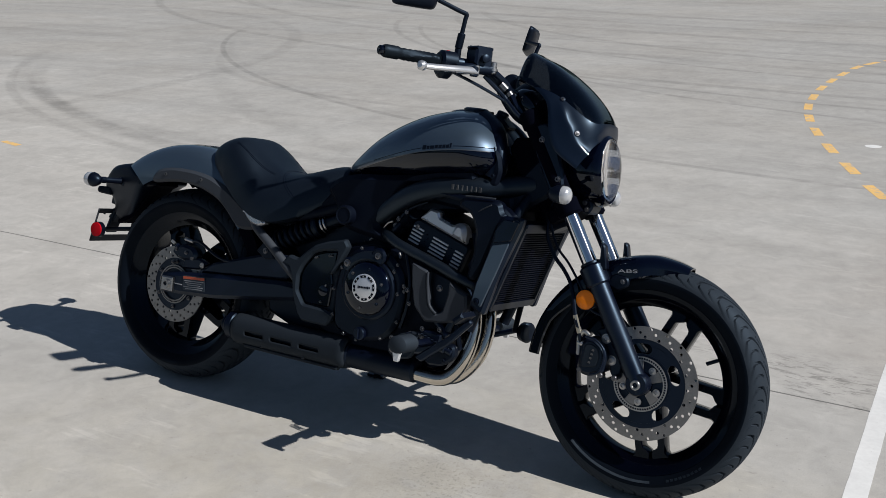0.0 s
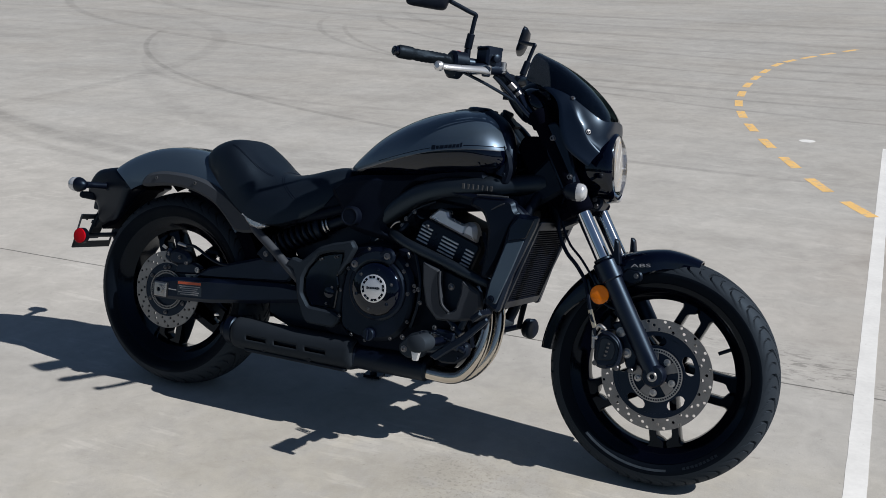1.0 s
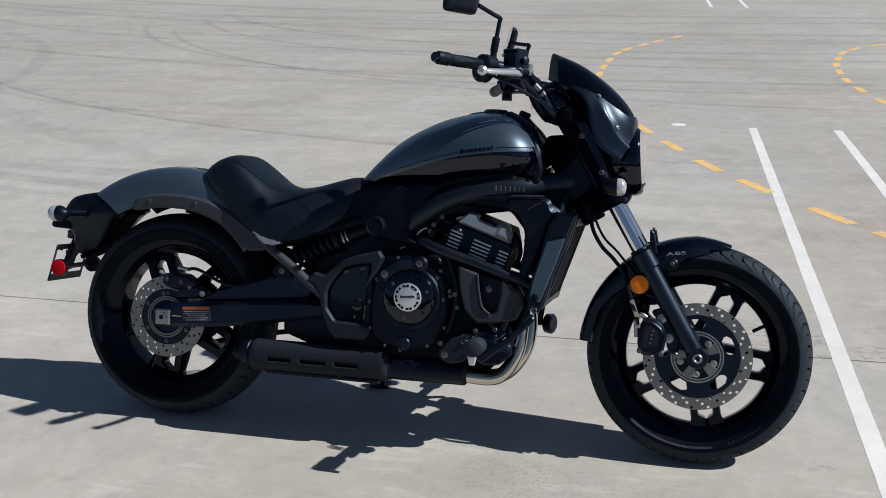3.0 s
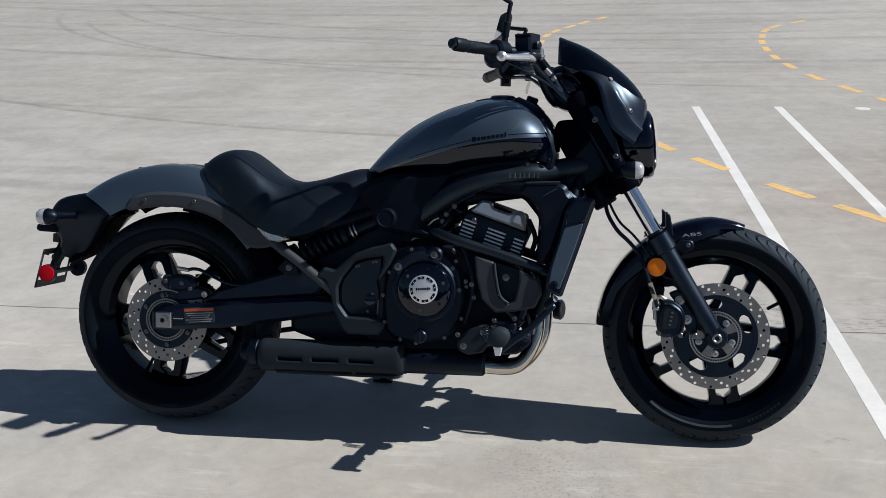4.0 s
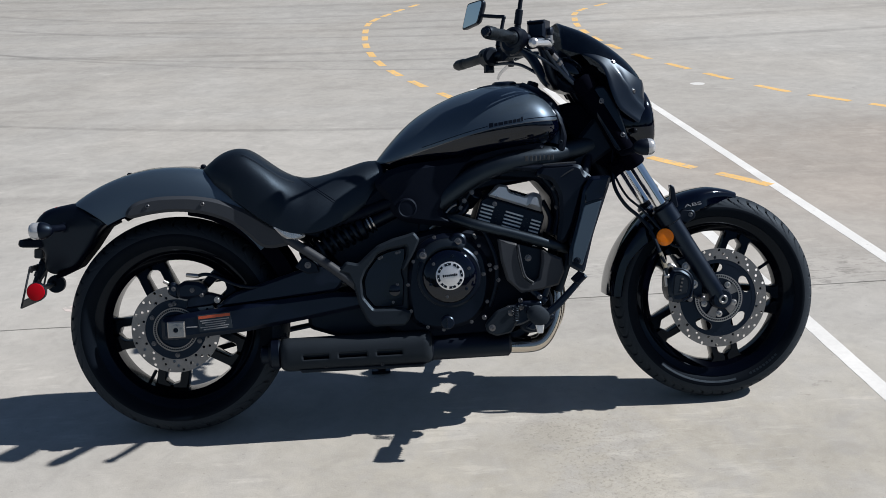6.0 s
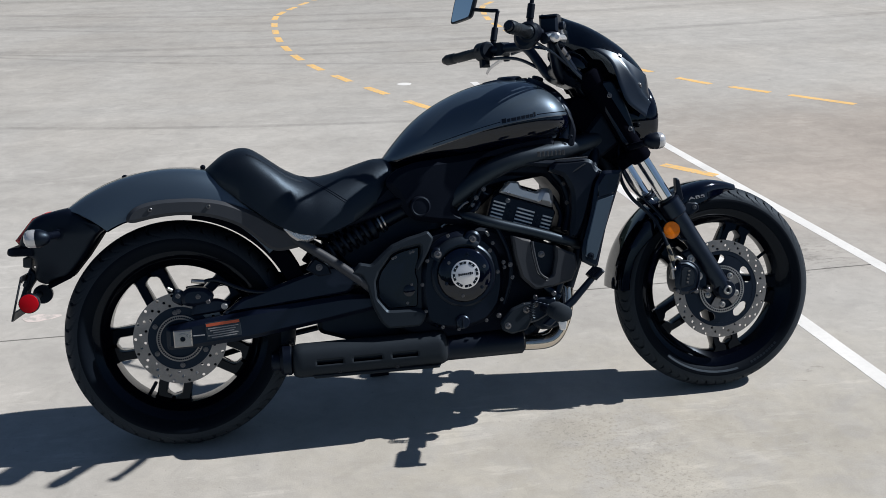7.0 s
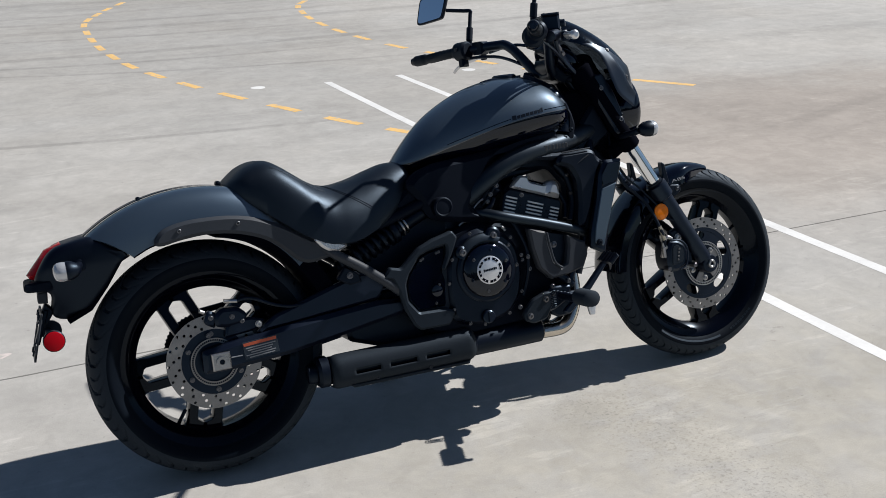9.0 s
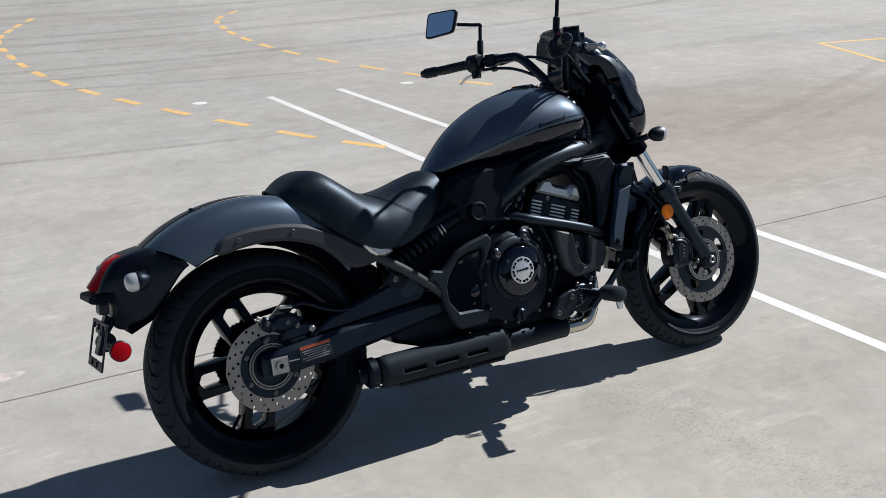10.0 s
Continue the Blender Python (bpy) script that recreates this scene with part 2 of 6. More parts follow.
    links.new(tone.outputs["Result"], hue.inputs["A"])
    hue.inputs["B"].default_value = (0.412, 0.371, 0.331, 1)
    links.new(stain, hue.inputs["Factor"])
    warm = nodes.new("ShaderNodeMix")
    warm.data_type = "RGBA"
    links.new(hue.outputs["Result"], warm.inputs["A"])
    warm.inputs["B"].default_value = (0.432, 0.410, 0.362, 1)
    links.new(op("MULTIPLY", pale, ramp(noise_(6.0, 6, 0.7, 0.4), 0.35, 0.6, 0.3, 1.0)), warm.inputs["Factor"])
    links.new(warm.outputs["Result"], out.inputs[0])
    links.new(value, out.inputs["Scale"])
    links.new(out.outputs[0], b.inputs["Base Color"])
    b.inputs["Roughness"].default_value = 0.85
    b.inputs["Specular IOR Level"].default_value = 0.3
    bump = nodes.new("ShaderNodeBump")
    bump.inputs["Strength"].default_value = 0.2
    bump.inputs["Distance"].default_value = 0.003
    links.new(op("ADD", noise_(180, 5, 0.7), op("MULTIPLY", noise_(14, 5), 1.5)), bump.inputs["Height"])
    links.new(bump.outputs[0], b.inputs["Normal"])
    return m


TYRE_ARCS = [  # centre x, y, radius, half width, strength
    (-0.5, 12.0, 9.40, 0.12, 0.22, -12.0, -0.9, 5.6),
    (-0.5, 12.0, 9.65, 0.07, 0.16, -12.0, -2.0, 6.0),
    (-2.2, 10.0, 4.88, 0.07, 0.14, -9.0, -1.5, 7.4),
    (-1.6, 11.6, 8.55, 0.13, 0.14, -12.0, -1.0, 6.5),
    (-3.65, 26.2, 25.0, 0.10, 0.15, 3.8, 9.0, 9.0),
    (-3.65, 26.2, 25.33, 0.06, 0.12, 4.2, 10.0, 9.0),
    (2.0, 15.6, 11.7, 0.05, 0.25, -9.0, 1.8, 10.0),
    (2.0, 15.7, 11.7, 0.10, 0.07, -9.0, 2.5, 10.0),
    (3.5, 17.0, 11.0, 0.05, 0.19, -9.0, 3.0, 12.0),
    (2.0, 16.8, 10.0, 0.06, 0.18, -9.0, 2.5, 13.0),
    (2.2, 18.4, 10.0, 0.07, 0.18, -9.0, 3.0, 14.0),
    (2.2, 20.0, 10.3, 0.10, 0.17, -9.0, 3.5, 15.0),
    (2.6, 12.6, 10.2, 0.15, 0.10, -6.0, 4.0, 6.0),
    (2.0, 30.0, 22.6, 0.12, 0.20),
    (2.4, 30.3, 21.2, 0.15, 0.13),
    (0.0, 31.0, 20.4, 0.12, 0.12),
    (3.0, 40.0, 28.2, 0.22, 0.16),
    (1.0, 40.0, 26.6, 0.2, 0.16),
    (4.0, 45.0, 30.6, 0.25, 0.17),
    (-14.0, 4.0, 9.0, 0.15, 0.12),
]
CONCRETE = concrete()


def marking(name, colour, wear):
    """Road paint, worn through to the concrete in flecks."""
    m = material(name, colour, 0.7, blotch=0.15, blotch_scale=6, grain=0.1, grain_scale=60, bump=0.3)
    nt = m.node_tree
    b = nt.nodes["Principled BSDF"]
    tc = nt.nodes.new("ShaderNodeTexCoord")
    n = nt.nodes.new("ShaderNodeTexNoise")
    n.inputs["Scale"].default_value = 22
    n.inputs["Detail"].default_value = 8
    n.inputs["Roughness"].default_value = 0.7
    nt.links.new(tc.outputs["Object"], n.inputs["Vector"])
    r = nt.nodes.new("ShaderNodeMapRange")
    r.inputs["From Min"].default_value, r.inputs["From Max"].default_value = 0.5 + wear, 0.62 + wear
    nt.links.new(n.outputs["Fac"], r.inputs["Value"])
    mix = nt.nodes.new("ShaderNodeMix")
    mix.data_type = "RGBA"
    old = b.inputs["Base Color"].links[0].from_socket
    nt.links.new(r.outputs[0], mix.inputs["Factor"])
    nt.links.new(old, mix.inputs["A"])
    mix.inputs["B"].default_value = (0.40, 0.385, 0.36, 1)
    nt.links.new(mix.outputs["Result"], b.inputs["Base Color"])
    return m


WHITE_PAINT = marking("white_road_paint", (0.69, 0.69, 0.675), 0.13)
YELLOW_PAINT = marking("yellow_road_paint", (0.76, 0.48, 0.17), 0.02)
PINK_PAINT = marking("faded_pink_paint", (0.60, 0.53, 0.50), -0.02)

# ---- mesh helpers ----


def mesh_of(name, geo, mats, sharp=38):
    verts, faces = geo[0], geo[1]
    me = bpy.data.meshes.new(name)
    me.from_pydata([tuple(v) for v in verts], [], faces)
    for m in mats if isinstance(mats, (list, tuple)) else (mats,):
        me.materials.append(m)
    if len(geo) > 2:
        me.polygons.foreach_set("material_index", geo[2])
    me.validate()
    b = bmesh.new()
    b.from_mesh(me)
    bmesh.ops.recalc_face_normals(b, faces=b.faces)
    b.to_mesh(me)
    b.free()
    me.polygons.foreach_set("use_smooth", [True] * len(me.polygons))
    me.set_sharp_from_angle(angle=radians(sharp))
    return me


def part(name, geo, mats, parent, label="", sharp=38):
    ob = new(name, mesh_of(name, geo, mats, sharp))
    ob.parent = parent
    if label:
        ob["label"] = label
    return ob


def join(*geos):
    V, F = [], []
    for g in geos:
        k = len(V)
        V += [tuple(v) for v in g[0]]
        F += [tuple(i + k for i in f) for f in g[1]]
    return V, F


def moved(geo, m):
    return [tuple(m @ Vector(v)) for v in geo[0]], geo[1]


def loft(rings, caps=True, closed=True, cut=False):
    """Skin a row of rings. cut: the end caps are hollow-cornered and need cutting into triangles."""
    n = len(rings[0])
    V = [p for r in rings for p in r]
    F = []
    for i in range(len(rings) - 1):
        for j in range(n if closed else n - 1):
            k = (j + 1) % n
            F.append((i * n + j, i * n + k, (i + 1) * n + k, (i + 1) * n + j))
    if caps and closed and cut:
        for base in (0, len(V) - n):
            for tri in geometry.tessellate_polygon([[Vector(V[base + q]) for q in range(n)]]):
                F.append(tuple(base + q for q in tri))
    elif caps and closed:
        F.append(tuple(range(n)))
        F.append(tuple(len(V) - n + j for j in range(n)))
    return V, F


def smooth_path(pts, steps=6):
    pts = [Vector(p) for p in pts]
    if len(pts) < 3:
        return pts
    out = []
    for i in range(len(pts) - 1):
        p0, p1, p2, p3 = pts[max(i - 1, 0)], pts[i], pts[i + 1], pts[min(i + 2, len(pts) - 1)]
        for s in range(steps):
            t = s / steps
            out.append(0.5 * (2 * p1 + (p2 - p0) * t + (2 * p0 - 5 * p1 + 4 * p2 - p3) * t * t + (3 * p1 - p0 - 3 * p2 + p3) * t ** 3))
    out.append(pts[-1])
    return out


def tube(pts, r, n=12, steps=6, smooth=True, flat=1.0):
    """A tube along a smooth path; r: a radius, or one at each end."""
    path = smooth_path(pts, steps) if smooth else [Vector(p) for p in pts]
    r0, r1 = (r, r) if isinstance(r, (int, float)) else r
    rings, up = [], None
    for i, p in enumerate(path):
        d = (path[min(i + 1, len(path) - 1)] - path[max(i - 1, 0)]).normalized()
        if up is None:
            up = d.orthogonal().normalized() if abs(d.y) > 0.9 else Vector((0, 1, 0))
        up = (up - d * up.dot(d)).normalized()
        side = d.cross(up)
        rad = r0 + (r1 - r0) * i / max(1, len(path) - 1)
        rings.append([p + (up * math.cos(a) * flat + side * math.sin(a)) * rad for a in (2 * math.pi * k / n for k in range(n))])
    return loft(rings)


def rod(p0, p1, r, n=20, bev=0.0):
    """A straight bar with a small bevel at both ends."""
    p0, p1 = Vector(p0), Vector(p1)
    if not bev:
        return tube([p0, p1], r, n, smooth=False)
    d = (p1 - p0).normalized()
    up = d.orthogonal().normalized()
    side = d.cross(up)
    rings = []
    for p, rr in ((p0, r - bev), (p0 + d * bev, r), (p1 - d * bev, r), (p1, r - bev)):
        rings.append([p + (up * math.cos(a) + side * math.sin(a)) * rr for a in (2 * math.pi * k / n for k in range(n))])
    return loft(rings)


def lathe(profile, cx, cz, n=48, a0=0.0, a1=360.0):
    """Turn (radius, y) pairs round a sideways axle at x, z."""
    full = abs(a1 - a0) >= 359.9
    m = n if full else n + 1
    rings = []
    for r, y in profile:
        rings.append([(cx + r * math.cos(radians(a0 + (a1 - a0) * k / n)), y, cz + r * math.sin(radians(a0 + (a1 - a0) * k / n))) for k in range(m)])
    return loft(rings, caps=False, closed=full)


def solid_lathe(profile, cx, cz, n=48):
    V, F = lathe(profile, cx, cz, n)
    m = len(profile)
    F = list(F) + [tuple((m - 1) * n + j for j in range(n)), tuple(range(n))]
    return V, F


def inset(poly, d):
    n = len(poly)
    area = sum(poly[i][0] * poly[(i + 1) % n][1] - poly[(i + 1) % n][0] * poly[i][1] for i in range(n))
    s = 1 if area > 0 else -1
    out = []
    for i in range(n):
        a, b, c = Vector(poly[i - 1]), Vector(poly[i]), Vector(poly[(i + 1) % n])
        e1, e2 = (b - a).normalized(), (c - b).normalized()
        n1, n2 = Vector((-e1.y, e1.x)) * s, Vector((-e2.y, e2.x)) * s
        q = n1 + n2
        q = q / max(0.35, q.dot(q) / 2) if q.length > 1e-6 else n1
        out.append(tuple(b + q * d * 1.0))
    return out


def rounded(poly, r=0.01, n=3):
    """The same outline with its corners cut round."""
    out = []
    m = len(poly)
    for i in range(m):
        a, b, c = Vector(poly[i - 1]), Vector(poly[i]), Vector(poly[(i + 1) % m])
        k1, k2 = min(r, (a - b).length * 0.45), min(r, (c - b).length * 0.45)
        p, q = b + (a - b).normalized() * k1, b + (c - b).normalized() * k2
        for j in range(n + 1):
            t = j / n
            out.append(tuple(p * (1 - t) ** 2 + b * 2 * t * (1 - t) + q * t * t))
    return out


def prism(poly, y0, y1, bevel=0.004, round_=0.0, shear=0.0):
    """An outline in x, z pushed out from y0 to y1, its edges bevelled. shear: how far y1's side leans per metre of height."""
    if round_:
        poly = rounded(poly, round_)
    s = 1 if y1 > y0 else -1
    small = inset(poly, bevel)
    zm = sum(p[1] for p in poly) / len(poly)
    rings = []
    for pl, y in ((small, y0), (poly, y0 + s * bevel), (poly, y1 - s * bevel), (small, y1)):
        rings.append([(p[0], y + shear * (p[1] - zm), p[1]) for p in pl])
    return loft(rings, cut=True)


def box(size, bevel=0.003, m=None):
    x, y, z = (v / 2 for v in size)
    g = prism([(-x, -z), (x, -z), (x, z), (-x, z)], -y, y, min(bevel, x * 0.9, y * 0.9, z * 0.9))
    return moved(g, m) if m else g


def bolt_geo(x, y, z, r=0.008, out=-1, h=0.005):
    """A hexagon socket screw on a washer, facing sideways."""
    r *= 0.85
    return join(solid_lathe([(r * 1.35, y), (r * 1.35, y + out * 0.0012)], x, z, 16), solid_lathe([(r, y + out * 0.0012), (r, y + out * h * 0.85), (r * 0.86, y + out * h), (r * 0.5, y + out * h), (r * 0.42, y + out * h * 0.4)], x, z, 12))


def bolts(places, parent, r=0.008, out=-1, mat=None, name="bolt"):
    for x, y, z in places:
        part(name, bolt_geo(x, y, z, r, out), mat or BOLT, parent)


def ring_plate(cx, cz, r0, r1, y0, y1, cells, rows, hole, skip):
    """A flat ring with round holes right through it; skip(i, j) tells which cells have one."""
    V, F = [], []

    def at(i, j):
        a = 2 * math.pi * i / cells
        r = r0 + (r1 - r0) * j / rows
        return cx + r * math.cos(a), cz + r * math.sin(a)

    def quad(ps):
        k = len(V)
        V.extend(ps)
        F.append(tuple(range(k, k + len(ps))))

    for i in range(cells):
        for j in range(rows):
            c = [at(i, j), at(i + 0.5, j), at(i + 1, j), at(i + 1, j + 0.5), at(i + 1, j + 1), at(i + 0.5, j + 1), at(i, j + 1), at(i, j + 0.5)]
            mx, mz = at(i + 0.5, j + 0.5)
            if not skip(i, j):
                for y in (y0, y1):
                    quad([(x, y, z) for x, z in c])
                continue
            base = math.atan2(c[0][1] - mz, c[0][0] - mx)
            ins = []
            for k in range(8):
                a = math.atan2(c[k][1] - mz, c[k][0] - mx)
                ins.append((mx + hole * math.cos(a), mz + hole * math.sin(a)))
            for k in range(8):
                n = (k + 1) % 8
                for y in (y0, y1):
                    quad([(c[k][0], y, c[k][1]), (c[n][0], y, c[n][1]), (ins[n][0], y, ins[n][1]), (ins[k][0], y, ins[k][1])])
                quad([(ins[k][0], y0, ins[k][1]), (ins[n][0], y0, ins[n][1]), (ins[n][0], y1, ins[n][1]), (ins[k][0], y1, ins[k][1])])
    g = join((V, F), lathe([(r0, y0), (r0, y1)], cx, cz, cells), lathe([(r1, y0), (r1, y1)], cx, cz, cells))
    return g


def lerp_table(table, x):
    """A smooth curve through (x, value) pairs."""
    n = len(table)
    if x <= table[0][0]:
        return table[0][1]
    for k in range(n - 1):
        (a, va), (b, vb) = table[k], table[k + 1]
        if x <= b:
            h = b - a
            d = (vb - va) / h
            d0 = (va - table[k - 1][1]) / (a - table[k - 1][0]) if k else d
            d1 = (table[k + 2][1] - vb) / (table[k + 2][0] - b) if k + 2 < n else d
            m0 = (d0 + d) / 2 if d0 * d > 0 else 0.0
            m1 = (d + d1) / 2 if d1 * d > 0 else 0.0
            if k == 0:
                m0 = d
            if k + 2 == n:
                m1 = d
            m0 = math.copysign(min(abs(m0), 3 * abs(d)), m0)
            m1 = math.copysign(min(abs(m1), 3 * abs(d)), m1)
            t = (x - a) / h
            return va * (2 * t ** 3 - 3 * t * t + 1) + h * m0 * (t ** 3 - 2 * t * t + t) + vb * (3 * t * t - 2 * t ** 3) + h * m1 * (t ** 3 - t * t)
    return table[-1][1]


# ---- the ground and its markings ----
def ground():
    """One sheet with a saw-cut joint sunk across it."""
    ys = [-400, -60, -12, 0.873, 0.876, 0.879, 0.882, 12, 60, 400]
    zs = [0, 0, 0, 0, -0.008, -0.008, 0, 0, 0, 0]
    xs = [-400, -60] + [-12 + 0.08 * k for k in range(301)] + [60, 400]
    rings = []
    wob = {x: 0.006 * noise.noise(Vector((x * 0.8, 0, 0))) + 0.003 * noise.noise(Vector((x * 5, 3, 0))) for x in xs}
    for y, z in zip(ys, zs):
        rings.append([(x, y + (wob[x] if 0.8 < y < 0.9 else 0), z) for x in xs])
    g = loft(rings, caps=False, closed=False)
    tagged(new("ground", mesh_of("ground", g, CONCRETE)), "pale weathered concrete lot with faint dark tyre marks", "ground", kind="structure")


ground()


def strip(pts, width, z=0.0006):
    """A flat painted band along points, its edges a little uneven."""
    rng = random.Random(7)
    path = [Vector((*p, 0)) for p in pts]
    dense = []
    for a, b in zip(path, path[1:]):
        k = max(2, int((b - a).length / 0.06))
        dense += [a.lerp(b, i / k) for i in range(k)]
    dense.append(path[-1])
    left, right = [], []
    for i, p in enumerate(dense):
        d = (dense[min(i + 1, len(dense) - 1)] - dense[max(i - 1, 0)]).normalized()
        s = Vector((-d.y, d.x, 0))
        w = width / 2
        left.append(p + s * (w + rng.uniform(-1, 1) * 0.0008) + Vector((0, 0, z)))
        right.append(p - s * (w + rng.uniform(-1, 1) * 0.0008) + Vector((0, 0, z)))
    low = [[Vector((v.x, v.y, 0.0)) for v in s] for s in (left, right)]
    return loft([low[0], left, right, low[1]], caps=False, closed=False)


for ends in (((1.935, 5.15), (2.113, -0.9)), ((2.522, 5.15), (2.708, -0.9)), ((1.53, 20.2), (1.687, 16.57)), ((2.13, 20.2), (2.287, 16.43))):
    tagged(new("road_marking", mesh_of("road_marking", strip(ends, 0.059), WHITE_PAINT)),
           "straight worn white painted line on the concrete", "road marking", "white lines on the lot", "structure")
CURVE_A = [(1.22, 11.48), (1.0, 10.97), (0.83, 10.5), (0.68, 10.05), (0.595, 9.62), (0.56, 9.0), (0.55, 8.43), (0.56, 7.87), (0.605, 7.27),
           (0.675, 6.71), (0.795, 6.15), (0.96, 5.58), (1.16, 5.0), (1.385, 4.42), (1.62, 3.85), (1.875, 3.36), (2.23, 2.78), (2.50, 2.38)]
CURVE_B = [(3.6, 10.75), (3.27, 10.3), (3.1, 9.9), (2.99, 9.35), (2.92, 8.85), (2.885, 8.29), (2.885, 7.71), (2.93, 7.14), (3.03, 6.49), (3.19, 5.9), (3.355, 5.35),
           (3.57, 4.75), (3.82, 4.33), (4.13, 3.87)]
for curve in (CURVE_A, CURVE_B):
    for i, p in enumerate(curve):
        a, b = Vector(curve[max(i - 1, 0)]), Vector(curve[min(i + 1, len(curve) - 1)])
        d = (b - a).normalized() * (0.24 if p[0] == 4.13 else 0.165)
        p = Vector(p)
        tagged(new("yellow_dash", mesh_of("yellow_dash", strip((p - d, p + d), 0.068, 0.0007), YELLOW_PAINT)),
               "short worn yellow painted dash on the concrete", "road marking", "yellow dashes in curved rows", "structure")
tagged(new("yellow_dash", mesh_of("yellow_dash", strip(((-4.0, 2.42), (-3.78, 2.37)), 0.05), YELLOW_PAINT)),
       "faded lone yellow painted dash on the concrete", "road marking", kind="structure")
tagged(new("road_marking", mesh_of("road_marking", strip(((9.6, 4.25), (7.5, 4.66), (7.1, 3.6), (7.9, 2.4)), 0.06), YELLOW_PAINT)),
       "thin angled yellow painted outline on the concrete", "road marking", kind="structure")
V = [(-0.585 + 0.055 * math.cos(a) * (1 + 0.25 * math.sin(2 * a + 1) + 0.12 * math.sin(5 * a)), 1.062 + 0.034 * math.sin(a) * (1 + 0.2 * math.cos(3 * a)), z) for z in (0.0, 0.0006) for a in (2 * math.pi * k / 28 for k in range(28))]
tagged(new("paint_patch", mesh_of("paint_patch", loft([V[:28], V[28:]]), PINK_PAINT)), "small faded pink paint patch on the concrete", "road marking", kind="structure")
for x, y in ((1.405, 5.21), (3.10, 5.07)):
    V = [(x + 0.055 * math.cos(a) * (1 + 0.06 * math.sin(3 * a)), y + 0.055 * math.sin(a), z) for z in (0.0, 0.0006) for a in (2 * math.pi * k / 24 for k in range(24))]
    tagged(new("paint_spot", mesh_of("paint_spot", loft([V[:24], V[24:]]), WHITE_PAINT)), "small round white painted spot on the concrete", "road marking",
           "white spots", "structure")



def unseen_trees():
    """An unseen belt of trees, added on all sides to darken what glossy parts reflect."""
    n = 240
    rings = []
    for h, lean in ((0.0, 0.0), (0.25, -1.0), (0.6, 0.5), (0.85, 2.2), (1.0, 4.5), (0.9, 7.0), (0.0, 8.0)):
        ring = []
        for k in range(n):
            a = 2 * math.pi * k / n
            c = Vector((math.cos(a), math.sin(a), 0))
            top = 7.0 + 3.0 * noise.noise(c * 9) + 2.0 * noise.noise(c * 31)
            r = 62 + 6 * noise.noise(c * 4) + lean + 1.6 * noise.noise(Vector((c.x * 40, c.y * 40, h * 4)))
            ring.append((r * c.x, r * c.y, top * h - 0.02))
        rings.append(ring)
    tagged(new("reflected_backdrop_trees", mesh_of("reflected_backdrop_trees", loft(rings, caps=False), TREE)), "unseen belt of dark trees added round the lot to darken reflections", "trees", kind="structure")


unseen_trees()

# ---- the motorcycle, leaning to its left on the side stand ----
bike = new("motorcycle")
bike.matrix_world = pose(0, 0.045, 0.003, -14, 0, 0)
tagged(bike, "black cruiser motorcycle with graphite tank, parked leaning on its stand", "motorcycle")
REAR, FRONT = (-0.012, 0.308), (1.567, 0.305)
RAKE = Vector((-0.516, 0, 0.857))


CURL = [(0.0, 0.75), (0.10, 0.42), (0.20, 0.05), (0.32, -0.18), (0.44, -0.15), (0.56, 0.12), (0.70, 0.60)]


def tyre_section(s, R, half, bead):
    """Radius and sideways place on a tyre's outside; s runs from -1 at one bead over the crown to 1."""
    ang = s * radians(118)
    y = half * math.sin(ang) if abs(s) < 0.76 else half * math.sin(radians(118 * 0.76)) * (1 - 0.24 * ((abs(s) - 0.76) / 0.24) ** 1.4) * (1 if s > 0 else -1)
    hgt = R - bead
    r = R - hgt * (1 - math.cos(min(abs(ang), radians(90)))) * 0.62 if abs(ang) < radians(90) else R - hgt * 0.62 - hgt * 0.38 * (abs(ang) - radians(90)) / radians(28)
    return r, y


def tyre_geo(cx, cz, R, half, bead, treads, seed_turn, slant):
    """A rounded tyre whose tread is cut with long curved grooves and short ones between them."""
    n, m = 1500, 90
    rings = []
    for j in range(m + 1):
        s = -1 + 2 * j / m
        q = abs(s)
        r, y = tyre_section(s, R, half, bead)
        r += 0.0012 * max(0.0, 1 - abs(q - 0.72) / 0.02) + 0.0008 * max(0.0, 1 - abs(q - 0.93) / 0.015)
        bend = slant * lerp_table(CURL, q)
        ring = []
        for k in range(n):
            th = 2 * math.pi * k / n
            u = (th * treads / (2 * math.pi) + bend + seed_turn + (0.5 if s < 0 else 0.0)) % 1.0
            cut = 0.0
            if 0.05 < q < 0.68 and (u < 0.095 or u > 0.985):
                cut = 0.0068 * min(1.0, (0.68 - q) * 8)
            elif 0.26 < q < 0.60 and 0.50 < u < 0.575:
                cut = 0.0045 * min(1.0, (0.60 - q) * 8)
            elif q < 0.17 and 0.44 < u < 0.52:
                cut = 0.0042
            ring.append((cx + (r - cut) * math.cos(th), y, cz + (r - cut) * math.sin(th)))
        rings.append(ring)
    V, F = loft(rings, caps=False)
    return V, F, [1 if abs(-1 + 2 * (f // n + 0.5) / m) < 0.70 else 0 for f in range(len(F))]


def sidewall_patch(place, R, half, bead, s0, s1, a0, a1):
    """A thin raised band on the near side of a tyre between two angles."""
    rings = []
    for i in range(25):
        a = radians(a0 + (a1 - a0) * i / 24)
        row = []
        for off in (0.0009, -0.002):
            ss = [s0 + (s1 - s0) * k / 5 for k in range(6)]
            for s in ss if off > 0 else ss[::-1]:
                r, y = tyre_section(s, R, half, bead)
                row.append((place[0] + r * math.cos(a), y - off, place[1] + r * math.sin(a)))
        rings.append(row)
    return loft(rings)


